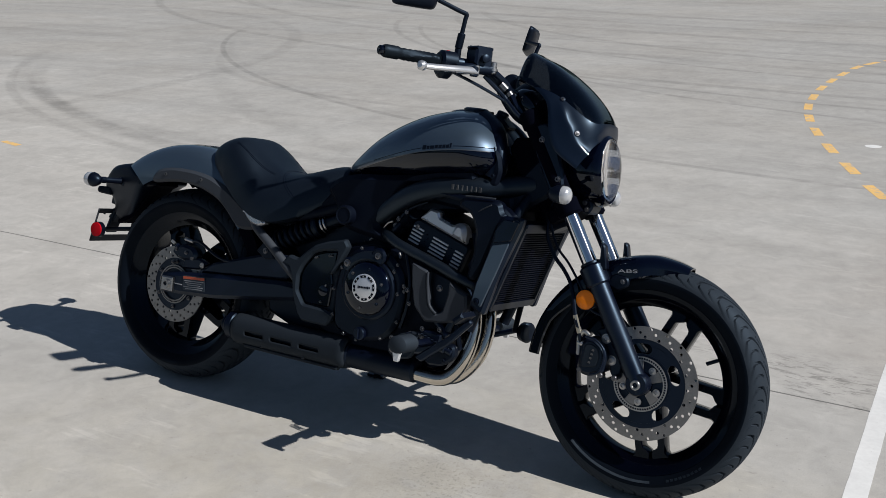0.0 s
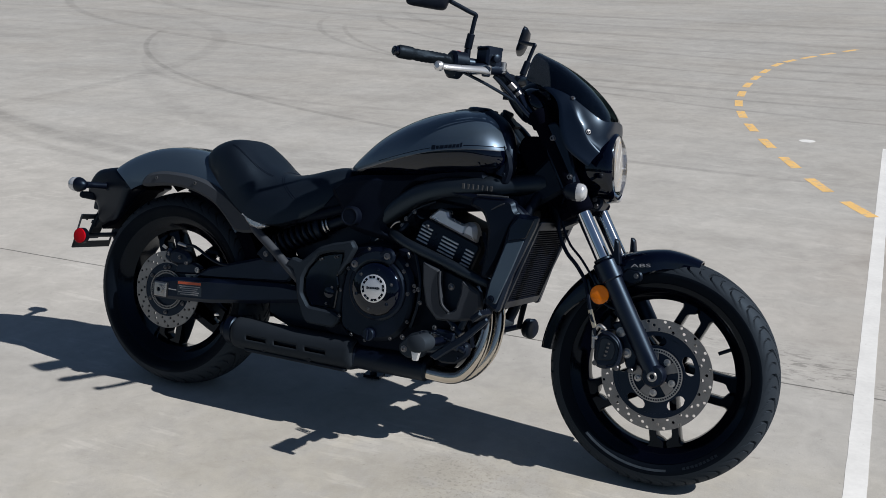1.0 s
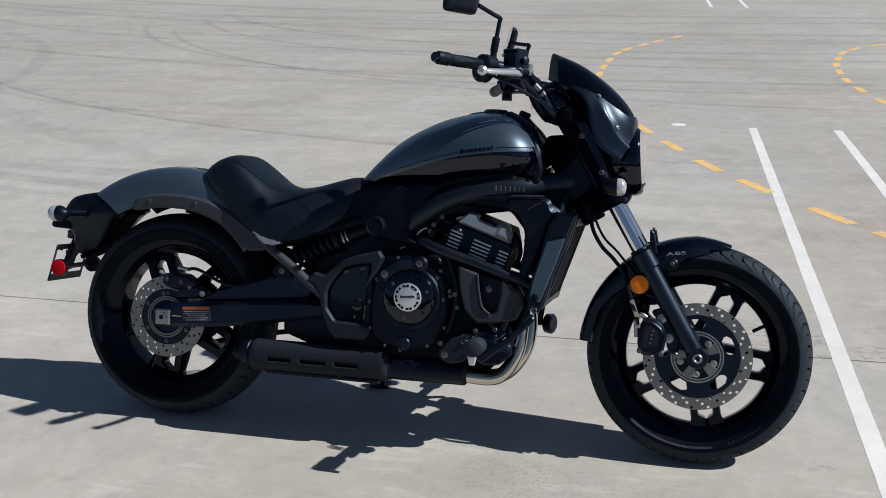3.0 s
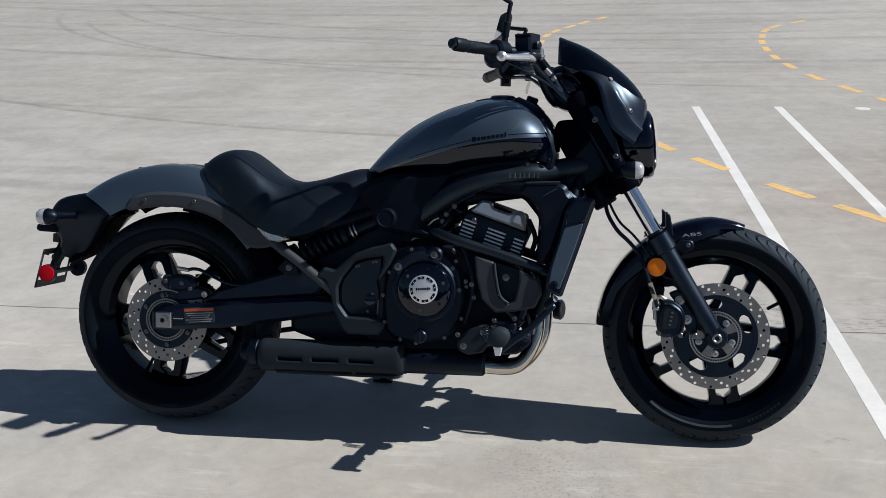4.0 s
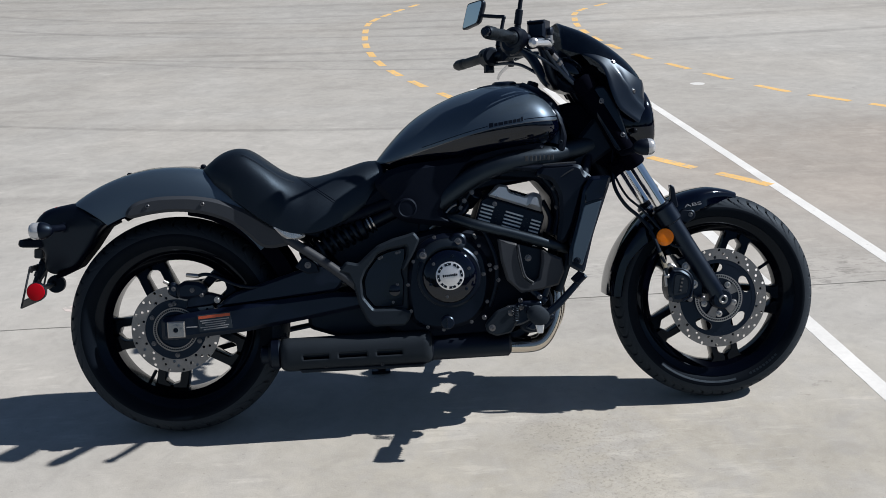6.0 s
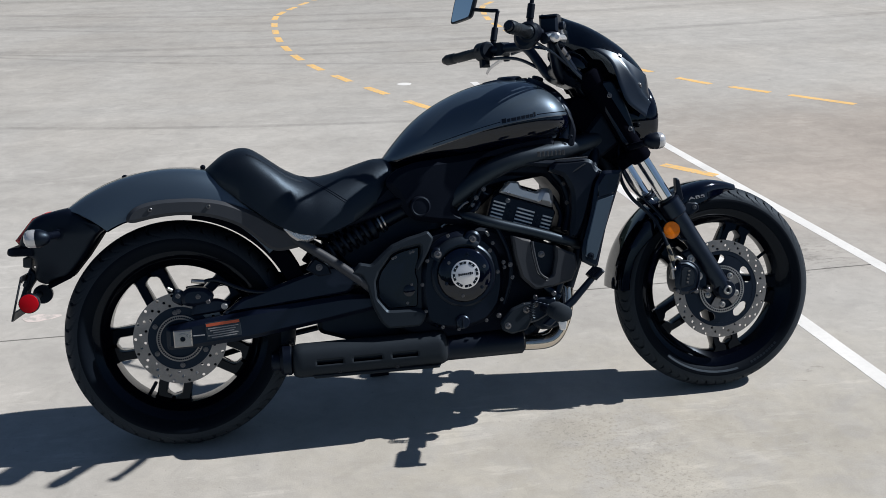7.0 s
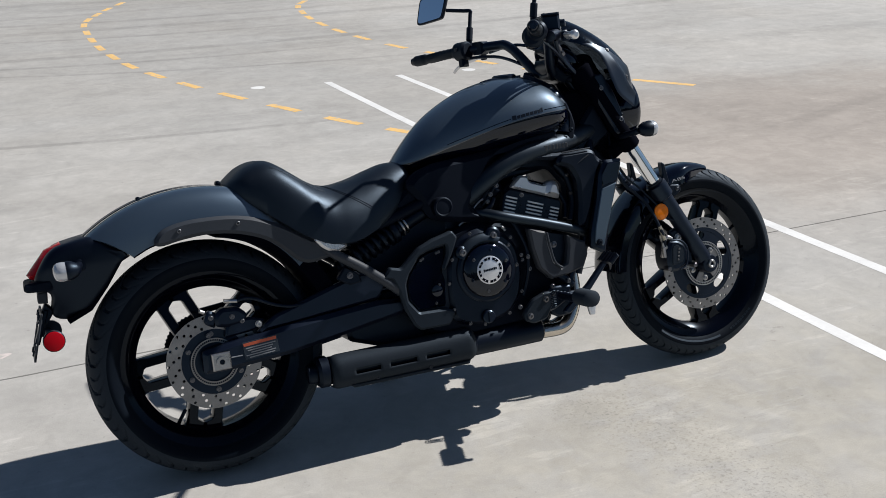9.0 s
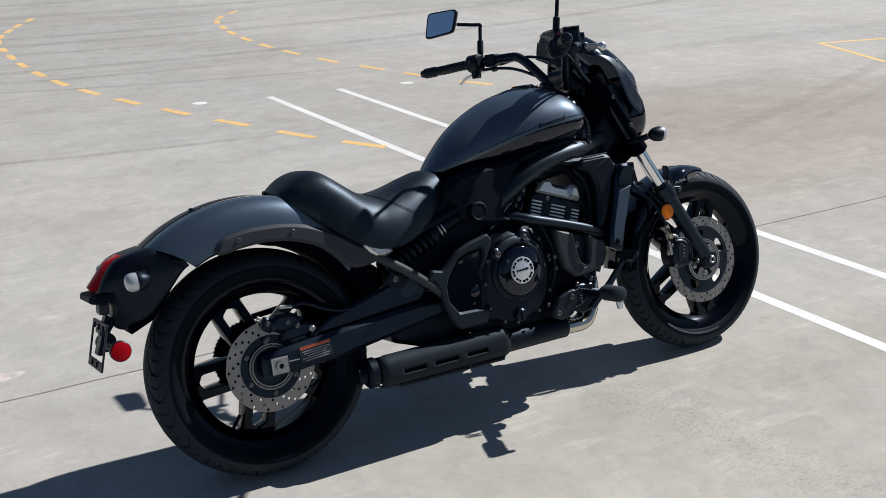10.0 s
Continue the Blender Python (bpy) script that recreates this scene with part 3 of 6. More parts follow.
def wheel_geo(cx, cz, rim_r, half, hub_r, hub_half, turn, gap, span):
    """A cast wheel: drop-centre rim, five pairs of spokes, hub."""
    rim = lathe([(rim_r + 0.008, -half - 0.002), (rim_r + 0.013, -half + 0.002), (rim_r, -half + 0.010), (rim_r - 0.022, -half + 0.022), (rim_r - 0.026, 0), (rim_r - 0.022, half - 0.022),
                 (rim_r, half - 0.010), (rim_r + 0.013, half - 0.002), (rim_r + 0.008, half + 0.002), (rim_r - 0.006, half - 0.002), (rim_r - 0.020, half - 0.018), (rim_r - 0.036, half - 0.030),
                 (rim_r - 0.038, 0), (rim_r - 0.036, -half + 0.030), (rim_r - 0.020, -half + 0.018), (rim_r - 0.006, -half + 0.002), (rim_r + 0.008, -half - 0.002)], cx, cz, 96)
    hub = solid_lathe([(hub_r * 0.6, -hub_half), (hub_r * 0.95, -hub_half + 0.004), (hub_r, -hub_half * 0.4), (hub_r, hub_half * 0.4), (hub_r * 0.95, hub_half - 0.004), (hub_r * 0.6, hub_half)], cx, cz, 40)
    spokes = []
    r0, r1 = hub_r * 0.75, rim_r - 0.030
    slot_end = rim_r - 0.050
    for k in range(5):
        for sgn in (-1, 1):
            rings = []
            for i in range(25):
                t = i / 24
                r = r0 + (r1 - r0) * t
                slot = gap * math.sqrt(max(0.0, min(1.0, (slot_end - r) / 0.010)))
                edge = span + 0.012 * max(0.0, (r - r1 + 0.016) / 0.016) ** 2.0
                hi = min(math.degrees(math.asin(min(0.99, edge / r))), 35.5)
                lo = min(math.degrees(math.asin(min(0.99, slot / r))) + 0.02, hi * 0.55)
                deep = hub_half * 0.62 * (1 - t) + 0.021 * t
                mid, hw = (lo + hi) / 2, (hi - lo) / 2
                sect = []
                for du, dy in ((-1, -0.7), (-0.8, -1), (0.8, -1), (1, -0.7), (1, 0.7), (0.8, 1), (-0.8, 1), (-1, 0.7)):
                    ang = radians(turn + 72 * k + sgn * (mid + hw * du))
                    sect.append((cx + r * math.cos(ang), dy * deep, cz + r * math.sin(ang)))
                rings.append(sect)
            spokes.append(loft(rings))
    return rim, hub, spokes


def wheel(name, place, rim_r, half, hub_r, hub_half, turn, gap, span, label):
    rim, hub, spokes = wheel_geo(*place, rim_r, half, hub_r, hub_half, turn, gap, span)
    ob = part(name, rim, RIM, bike, label)
    part("hub", hub, RIM, ob)
    for g in spokes:
        part("spoke", g, RIM, ob)
    return ob


# front wheel
fw = wheel("front_wheel", FRONT, 0.232, 0.046, 0.048, 0.05, 65, 0.0195, 0.0415, "gloss black cast wheel with five paired spokes")
part("tyre", tyre_geo(*FRONT, 0.307, 0.0565, 0.234, 30, 0.0, 1.25), [RUBBER, TREAD], fw, "black rubber tyre with curved tread grooves", 32)
part("tyre_mark", sidewall_patch(FRONT, 0.307, 0.0565, 0.234, -0.79, -0.84, 228, 282), SCUFF, fw, "pale rubbed arc on the tyre sidewall")
for k in range(9):  # moulded lettering that cannot be read
    part("tyre_lettering", sidewall_patch(FRONT, 0.307, 0.0565, 0.234, -0.80, -0.85, 292 + 2.6 * k, 293.7 + 2.6 * k), SMOKE, fw)
part("brake_disc", ring_plate(*FRONT, 0.115, 0.147, -0.066, -0.061, 60, 3, 0.0043, lambda i, j: i % 3 == j), DISC, fw, "drilled steel brake disc")
arms = []
for k in range(5):  # webs of the carrier, with a long slot between each two
    a = radians(24 + 36 + 72 * k)
    rings = []
    for r, w in ((0.074, 30), (0.0785, 24), (0.083, 20.5), (0.090, 19), (0.097, 20.5), (0.1015, 25), (0.106, 31)):
        row = []
        for y in (-0.065, -0.059):
            cells = [radians(-w + 2 * w * q / 8) for q in range(9)]
            cells = cells if y < -0.06 else cells[::-1]
            row += [(FRONT[0] + r * math.cos(a + c), y, FRONT[1] + r * math.sin(a + c)) for c in cells]
        rings.append(row)
    arms.append(loft(rings))
for r0, r1 in ((0.03, 0.0765), (0.1035, 0.119)):
    arms.append(lathe([(r0, -0.0655), (r1, -0.0655), (r1, -0.0585), (r0, -0.0585), (r0, -0.0655)], *FRONT, 60))
part("disc_carrier", join(*arms), SATIN, fw)
part("sensor_ring", ring_plate(*FRONT, 0.060, 0.071, -0.0745, -0.072, 64, 1, 0.0030, lambda i, j: True), STEEL, fw, "slotted silver sensor ring")
part("ring_plate", join(*(prism([(FRONT[0] + r * math.cos(radians(a)), FRONT[1] + r * math.sin(radians(a))) for r, a in ((0.030, 72 * k + 12), (0.030, 72 * k + 48), (0.061, 72 * k + 44), (0.061, 72 * k + 16))], -0.0735, -0.0705, 0.001, 0.002) for k in range(5))), DISC, fw)
for k in range(5):
    a = radians(-18 + 72 * k)
    part("bolt", bolt_geo(FRONT[0] + 0.047 * math.cos(a), -0.0735, FRONT[1] + 0.047 * math.sin(a), 0.0085), STEEL, fw)
va = radians(27)
part("valve_stem", rod((FRONT[0] + 0.196 * math.cos(va), -0.004, FRONT[1] + 0.196 * math.sin(va)), (FRONT[0] + 0.162 * math.cos(va), -0.012, FRONT[1] + 0.162 * math.sin(va)), 0.005, 10, 0.001), DARK, fw)

# rear wheel
rw = wheel("rear_wheel", REAR, 0.228, 0.066, 0.055, 0.07, 42, 0.0195, 0.0465, "wide gloss black cast wheel with five paired spokes")
part("tyre", tyre_geo(*REAR, 0.314, 0.084, 0.230, 26, 0.3, 1.1), [RUBBER, TREAD], rw, "wide black rubber tyre with shallow grooves", 32)
part("brake_disc", ring_plate(*REAR, 0.086, 0.124, -0.098, -0.093, 54, 3, 0.0042, lambda i, j: i % 3 == j), DISC, rw, "drilled steel brake disc")
part("disc_carrier", lathe([(0.03, -0.088), (0.09, -0.094), (0.09, -0.097), (0.03, -0.097), (0.03, -0.088)], *REAR, 40), SATIN, rw)
part("sensor_ring", ring_plate(*REAR, 0.052, 0.063, -0.1035, -0.101, 64, 1, 0.0028, lambda i, j: True), DISC, rw, "slotted silver sensor ring")
for k in range(6):
    a = radians(30 + 60 * k)
    part("bolt", bolt_geo(REAR[0] + 0.074 * math.cos(a), -0.099, REAR[1] + 0.074 * math.sin(a), 0.006), BOLT, rw)
teeth = []
for k in range(110):
    r = 0.1045 if k % 2 else 0.1015
    a = 2 * math.pi * k / 110
    teeth.append((REAR[0] + r * math.cos(a), REAR[1] + r * math.sin(a)))
part("sprocket", join(loft([[(x, y, z) for x, z in teeth] for y in (0.088, 0.095)])), SATIN, rw, "toothed black rear sprocket")
va = radians(238)
part("valve_stem", rod((REAR[0] + 0.192 * math.cos(va), -0.004, REAR[1] + 0.192 * math.sin(va)), (REAR[0] + 0.155 * math.cos(va), -0.012, REAR[1] + 0.155 * math.sin(va)), 0.005, 10, 0.001), DARK, rw)
part("chain", join(tube([(0.0, 0.10, 0.415), (0.25, 0.10, 0.435), (0.52, 0.10, 0.43)], 0.009, 6, 10), tube([(0.0, 0.10, 0.195), (0.25, 0.10, 0.25), (0.52, 0.10, 0.29)], 0.009, 6, 10)), SATIN, bike)

# fork
AXLE = Vector((1.567, 0, 0.307))


def on_fork(d, y):
    """A point d metres up the fork leg from the axle."""
    p = AXLE + RAKE * d
    return (p.x, y, p.z)


for y in (-0.088, 0.088):
    leg = part("fork_leg", join(tube([on_fork(-0.02, y), on_fork(0.05, y), on_fork(0.29, y)], (0.024, 0.0265), 20, smooth=False), rod(on_fork(0.27, y), on_fork(0.325, y), 0.033, 24, 0.004),
                                solid_lathe([(0.026, y - 0.022), (0.030, y - 0.015), (0.030, y + 0.015), (0.026, y + 0.022)], AXLE.x, AXLE.z, 28)), SATIN, bike, "matte black lower fork leg")
    part("dust_seal", rod(on_fork(0.325, y), on_fork(0.334, y), 0.026, 24, 0.002), DARK, leg)
    part("fork_tube", rod(on_fork(0.30, y), on_fork(0.475, y), 0.0205, 24), CHROME, bike, "polished chrome fork tube")
    part("fork_upper", rod(on_fork(0.47, y), on_fork(0.735, y), 0.0265, 24, 0.003), LINER, bike)
    px_, _, pz_ = on_fork(0.33, y)
    part("fork_guard", prism([(px_ + 0.022 + a, pz_ - 0.012 + b) for a, b in [(0, 0), (0.028, 0.004), (0.016, 0.065), (0.004, 0.072), (0.006, 0.03), (-0.006, 0.014)]], y - 0.012, y + 0.012, 0.003, 0.006), DARK, leg)
part("axle_end", lathe([(0.0065, -0.108), (0.0065, -0.1165), (0.008, -0.118), (0.0115, -0.118), (0.013, -0.1165), (0.013, -0.108)], AXLE.x, AXLE.z, 28), STEEL, bike, "hollow steel axle end")
# black disc in place of the shade inside the hollow axle
part("axle_bore_shade", solid_lathe([(0.0064, -0.109), (0.0064, -0.112)], AXLE.x, AXLE.z, 20), DARK, bike)
part("front_axle", rod((AXLE.x, -0.11, AXLE.z), (AXLE.x, 0.11, AXLE.z), 0.012, 16), STEEL, bike)
for d, nm in ((0.49, "lower_clamp"), (0.745, "upper_clamp")):
    c = Vector(on_fork(d, 0)) + Vector((-0.02 if d < 0.6 else 0.012, 0, -0.01))
    m = Matrix.Translation(c) @ pose(0, 0, 0, 0, -32, 0)
    part(nm, join(box((0.085 if d < 0.6 else 0.06, 0.19, 0.042), 0.014, m), *(rod(on_fork(d - 0.024, yy), on_fork(d + 0.024, yy), 0.032, 24, 0.006) for yy in (-0.088, 0.088))), LINER, bike)
part("steering_shroud", prism([(1.125, 0.896), (1.175, 0.900), (1.235, 0.835), (1.29, 0.75), (1.25, 0.70), (1.17, 0.76), (1.11, 0.86)], -0.062, 0.062, 0.008, 0.012), LINER, bike, "matte black shroud round the steering head")
part("cowl_bracket", prism([(1.165, 0.985), (1.195, 1.004), (1.226, 1.0), (1.250, 0.955), (1.264, 0.93), (1.285, 0.86), (1.29, 0.80), (1.25, 0.77), (1.20, 0.86), (1.16, 0.93)], -0.072, 0.078, 0.008, 0.012), LINER, bike, "matte black bracket inside the cowl")
# added block that keeps the inside of the cowl dark
part("cowl_filler", prism([(1.150, 1.030), (1.200, 1.045), (1.238, 1.0), (1.256, 0.955), (1.19, 0.95), (1.15, 0.98)], 0.02, 0.085, 0.008, 0.012), LINER, bike, "added matte black filler blocking the view through the cowl")
rings = []
for i in range(25):
    q = -1 + 2 * i / 24
    r = max(0.04, (1 - abs(q) ** 2.8)) ** (1 / 2.8)
    rings.append([(1.150 + 0.052 * r * math.cos(a), 0.084 * q, 0.985 + r * (0.046 * math.sin(a) - 0.018 * math.cos(a))) for a in (2 * math.pi * k / 28 for k in range(28))])
part("switch_housing", loft(rings), GLOSS, bike, "rounded gloss black housing behind the cowl")
part("steering_head", rod((1.265, 0, 0.66), (1.143, 0, 0.868), 0.034, 24, 0.004), DARK, bike)

# front mudguard, wrapped round the tyre
rings = []
for i in range(37):
    t = i / 36
    a = radians(76 + 100 * t)
    w = 0.074 * min(1.0, 0.40 + 2.6 * t) if t < 0.25 else 0.074
    crown = 0.327 - 0.012 * (1 - min(1, t * 6)) + 0.002
    skirt = 0.036 + 0.030 * math.sin(math.pi * min(1, max(0, (t - 0.05) / 0.75)))
    sect = []
    for j in range(17):
        s = -1 + 2 * j / 16
        y = w * math.copysign(min(1, abs(s) * 1.45) ** 0.85, s)
        r = crown - skirt * (abs(s) ** 3.2)
        sect.append((FRONT[0] + r * math.cos(a), y, FRONT[1] + r * math.sin(a)))
    for j in range(16, -1, -1):
        s = -1 + 2 * j / 16
        y = (w - 0.004) * math.copysign(min(1, abs(s) * 1.45) ** 0.85, s)
        r = crown - 0.004 - skirt * (abs(s) ** 3.2)
        sect.append((FRONT[0] + r * math.cos(a), y, FRONT[1] + r * math.sin(a)))
    rings.append(sect)
guard = part("front_fender", loft(rings), GLOSS, bike, "gloss black front mudguard")
for y in (-1, 1):
    part("fender_bracket", prism([(1.44, 0.545), (1.475, 0.530), (1.505, 0.548), (1.500, 0.570), (1.46, 0.575)], y * 0.066, y * 0.078, 0.004, 0.01), DARK, guard)
    bolts([(1.487, y * 0.078, 0.557)], guard, 0.006, y)


def text_geo(body, size, m, thick=0.0006):
    cu = bpy.data.curves.new("text", "FONT")
    cu.body, cu.size, cu.extrude = body, size, thick
    ob = bpy.data.objects.new("text", cu)
    scene.collection.objects.link(ob)
    bpy.context.view_layer.update()
    me = bpy.data.meshes.new_from_object(ob.evaluated_get(bpy.context.evaluated_depsgraph_get()))
    g = [tuple(m @ v.co) for v in me.vertices], [tuple(p.vertices) for p in me.polygons]
    bpy.data.objects.remove(ob)
    bpy.data.meshes.remove(me)
    return g


part("lettering", text_geo("ABS", 0.0150, Matrix.Translation((1.470, -0.0785, 0.578)) @ pose(0, 0, 0, 78, 0, 0) @ pose(0, 0, 0, 0, 0, 8) @ Matrix.Diagonal((2.1, 0.85, 1, 1))), DECAL, guard, "pale grey lettering")

# front caliper, sensor wire and hose
cal = part("front_caliper", prism([(1.406, 0.375), (1.418, 0.402), (1.446, 0.403), (1.474, 0.385), (1.483, 0.360), (1.477, 0.318), (1.440, 0.303), (1.414, 0.306), (1.405, 0.335)], -0.116, -0.035, 0.010, 0.010), SATIN, bike, "black two-piston brake caliper")
part("caliper_bracket", prism([(1.436, 0.424), (1.474, 0.438), (1.506, 0.412), (1.517, 0.360), (1.516, 0.304), (1.490, 0.312), (1.478, 0.35), (1.455, 0.400)], -0.086, -0.066, 0.004, 0.010), SATIN, cal, "black caliper mounting bracket")
part("caliper_rib", tube([(1.420, -0.116, 0.404), (1.447, -0.118, 0.402), (1.470, -0.118, 0.385), (1.477, -0.118, 0.360), (1.468, -0.118, 0.322), (1.445, -0.117, 0.310)], 0.0032, 10), SATIN, cal)
part("caliper_cover", prism([(1.416, 0.325), (1.458, 0.330), (1.466, 0.358), (1.460, 0.382), (1.44, 0.390), (1.422, 0.385)], -0.112, -0.119, 0.003, 0.008), SMOKE, cal)
for k in range(4):
    part("print_bar", box((0.0065, 0.001, 0.005), 0.0003, Matrix.Translation((1.446 - 0.0022 * k, -0.1195, 0.374 - 0.011 * k)) @ pose(0, 0, 0, 0, 10, 0)), DECAL_DIM, cal)
for px_, pz_ in ((1.412, 0.316), (1.470, 0.312), (1.508, 0.312)):
    part("caliper_pin", rod((px_, -0.085, pz_), (px_, -0.112, pz_), 0.0075, 12, 0.002), BOLT, cal)
part("bleed_screw", rod((1.402, -0.095, 0.402), (1.394, -0.098, 0.425), 0.004, 10, 0.001), STEEL, cal)
bolts([(1.467, -0.087, 0.405), (1.488, -0.087, 0.352)], cal, 0.0115, -1, STEEL)
part("zinc_fitting", join(rod((1.398, -0.104, 0.402), (1.402, -0.104, 0.352), 0.006, 12, 0.002), rod((1.394, -0.104, 0.385), (1.412, -0.100, 0.382), 0.008, 12, 0.002), tube([(1.400, -0.104, 0.400), (1.412, -0.108, 0.416), (1.428, -0.108, 0.408)], 0.006, 10)), STEEL, cal, "bright zinc hose fitting")
part("hose_fitting", rod((1.405, -0.10, 0.383), (1.405, -0.085, 0.352), 0.007, 10, 0.001), STEEL, cal)
part("brake_hose", tube([(1.405, -0.1, 0.37), (1.40, -0.11, 0.41), (1.385, -0.115, 0.45), (1.36, -0.10, 0.52), (1.33, -0.09, 0.56), (1.29, -0.085, 0.60), (1.262, -0.08, 0.66), (1.27, -0.06, 0.74)], 0.0055, 8), DARK, bike)
part("wire_sheath", tube([(1.40, -0.11, 0.41), (1.393, -0.113, 0.43), (1.384, -0.115, 0.455)], 0.0065, 8), BRASS, bike)
part("sensor_cable", tube([(1.50, -0.095, 0.43), (1.46, -0.1, 0.46), (1.42, -0.102, 0.475), (1.39, -0.1, 0.52), (1.34, -0.09, 0.58), (1.295, -0.084, 0.625), (1.262, -0.075, 0.70), (1.27, -0.06, 0.76)], 0.0035, 8), DARK, bike)
for y in (-1, 1):
    refl = part("side_reflector", solid_lathe([(0.0285, y * 0.088), (0.0285, y * 0.100), (0.025, y * 0.104)], 1.402, 0.497, 28), DARK, bike)
    part("lens", solid_lathe([(0.026, y * 0.1035), (0.025, y * 0.107), (0.016, y * 0.1085)], 1.402, 0.497, 28), AMBER, refl, "amber side reflector lens")

# headlamp and cowl
lampm = Matrix.Translation((1.367, 0.004, 0.836)) @ pose(0, 0, 0, 0, -5, 0)
rings = []
for x, r, k in ((-0.13, 0.045, 1), (-0.10, 0.075, 1), (-0.05, 0.092, 1), (0.0, 0.094, 1), (0.014, 0.0905, 1), (0.019, 0.085, 1), (0.012, 0.081, 1)):
    rings.append([tuple(lampm @ Vector((x, 0.86 * r * math.cos(a), r * math.sin(a) * (1.0 if math.sin(a) > 0 else 1.06)))) for a in (2 * math.pi * j / 40 for j in range(40))])
lamp = part("headlamp", loft(rings, caps=False), GLOSS, bike, "oval headlamp in a gloss black shell")
rings = []
for x, f in ((0.012, 0.86), (0.0185, 0.83), (0.0275, 0.66), (0.0335, 0.35), (0.0355, 0.05)):
    rings.append([tuple(lampm @ Vector((x, 0.076 * f / 0.86 * math.cos(a), 0.088 * f / 0.86 * math.sin(a)))) for a in (2 * math.pi * j / 40 for j in range(40))])
glass_ = part("lens", loft(rings), CLEAR, lamp, "clear headlamp lens")
glass_.visible_shadow = False
for lobe, zc, hy, hz in ((1, 0.033, 0.060, 0.045), (-1, -0.036, 0.060, 0.044)):
    rings = []
    for k in range(7):
        f = 1 - k / 6.5
        x = 0.012 - 0.075 * (1 - f * f)
        tw = 0.16 * (k % 2)
        rings.append([tuple(lampm @ Vector((x, hy * f * math.cos(a + tw), zc + hz * f * math.sin(a + tw)))) for a in (2 * math.pi * j / 16 for j in range(16))])
    part("reflector", loft(rings, caps=False), REFLECTOR, lamp, "faceted bright reflector", sharp=8)
    part("bulb", rod(lampm @ Vector((-0.055, 0, zc)), lampm @ Vector((-0.012, 0, zc)), 0.009, 16, 0.004), CHROME, lamp)
rings = []
for x, f in ((0.010, 0.90), (-0.004, 0.88), (-0.030, 0.80)):
    rings.append([tuple(lampm @ Vector((x, 0.080 * f * math.cos(a), 0.093 * f * math.sin(a)))) for a in (2 * math.pi * j / 40 for j in range(40))])
part("lamp_bowl", loft(rings, caps=False), REFLECTOR, lamp)
part("lamp_divider", box((0.020, 0.124, 0.006), 0.002, lampm @ Matrix.Translation((0.000, 0, -0.001))), GLOSS, lamp)
for yy in (-0.018, 0.0, 0.018):
    part("lamp_rib", box((0.016, 0.003, 0.060), 0.001, lampm @ Matrix.Translation((-0.008, yy, -0.040))), REFLECTOR, lamp)

SEAM = [(0.0, 0.79), (0.40, 0.80), (0.63, 0.765), (0.77, 0.64), (0.86, 0.52), (0.93, 0.40), (1.0, 0.22)]
RIDGE = [(0.40, 0.92), (0.52, 0.90), (0.64, 0.91), (0.79, 0.885), (0.95, 0.87), (1.0, 0.87)]
CENTRE = [(0.0, (1.129, 1.135)), (0.25, (1.214, 1.098)), (0.5, (1.301, 1.036)), (0.75, (1.360, 0.968)), (0.9, (1.370, 0.928)), (1.0, (1.369, 0.912))]
EDGE = [(0.0, (1.130, 1.052)), (0.25, (1.192, 1.028)), (0.5, (1.236, 0.990)), (0.75, (1.258, 0.915)), (0.9, (1.283, 0.868)), (1.0, (1.335, 0.832))]
HALF = [(0.0, 0.082), (0.25, 0.102), (0.5, 0.119), (0.75, 0.132), (0.9, 0.128), (1.0, 0.110)]


def pair_table(tab, v):
    return lerp_table([(a, p[0]) for a, p in tab], v), lerp_table([(a, p[1]) for a, p in tab], v)


def cowl_point(u, v, lift=0.0):
    cx, cz = pair_table(CENTRE, v)
    ex, ez = pair_table(EDGE, v)
    k = abs(u) ** 3.8
    z = cz + (ez - cz) * k
    over = 0.10 * max(0.0, z - 0.80)
    # a raised crease runs down each cheek
    crease = max(0.0, 1 - abs(abs(u) - lerp_table(RIDGE, v)) / 0.10) * min(1.0, max(0.0, (v - 0.48) / 0.15))
    lift += 0.010 * crease * crease
    h = lerp_table(HALF, v) + 0.10 * max(0.0, cz - 0.83)
    return (cx + (ex - cx) * k + lift * 0.8, over + h * math.copysign(abs(u) ** 0.93, u) * (1 + lift), z + lift * 0.5)


def cowl_patch(u0, u1, v0, v1, thick, nu=100, nv=24, seam=None, lift=0.0):
    outer, inner = [], []
    for i in range(nv + 1):
        ring_o, ring_i = [], []
        for j in range(nu + 1):
            u = u0 + (u1 - u0) * j / nu
            a, b = (v0, v1) if seam is None else seam(u)
            v = a + (b - a) * i / nv
            ring_o.append(cowl_point(u, v, lift))
            ring_i.append(cowl_point(u, v, lift - thick))
        outer.append(ring_o)
        inner.append(ring_i)
    rings = [o + n[::-1] for o, n in zip(outer, inner)]
    return loft(rings)


def seam_v(u):
    return lerp_table(SEAM, abs(u))


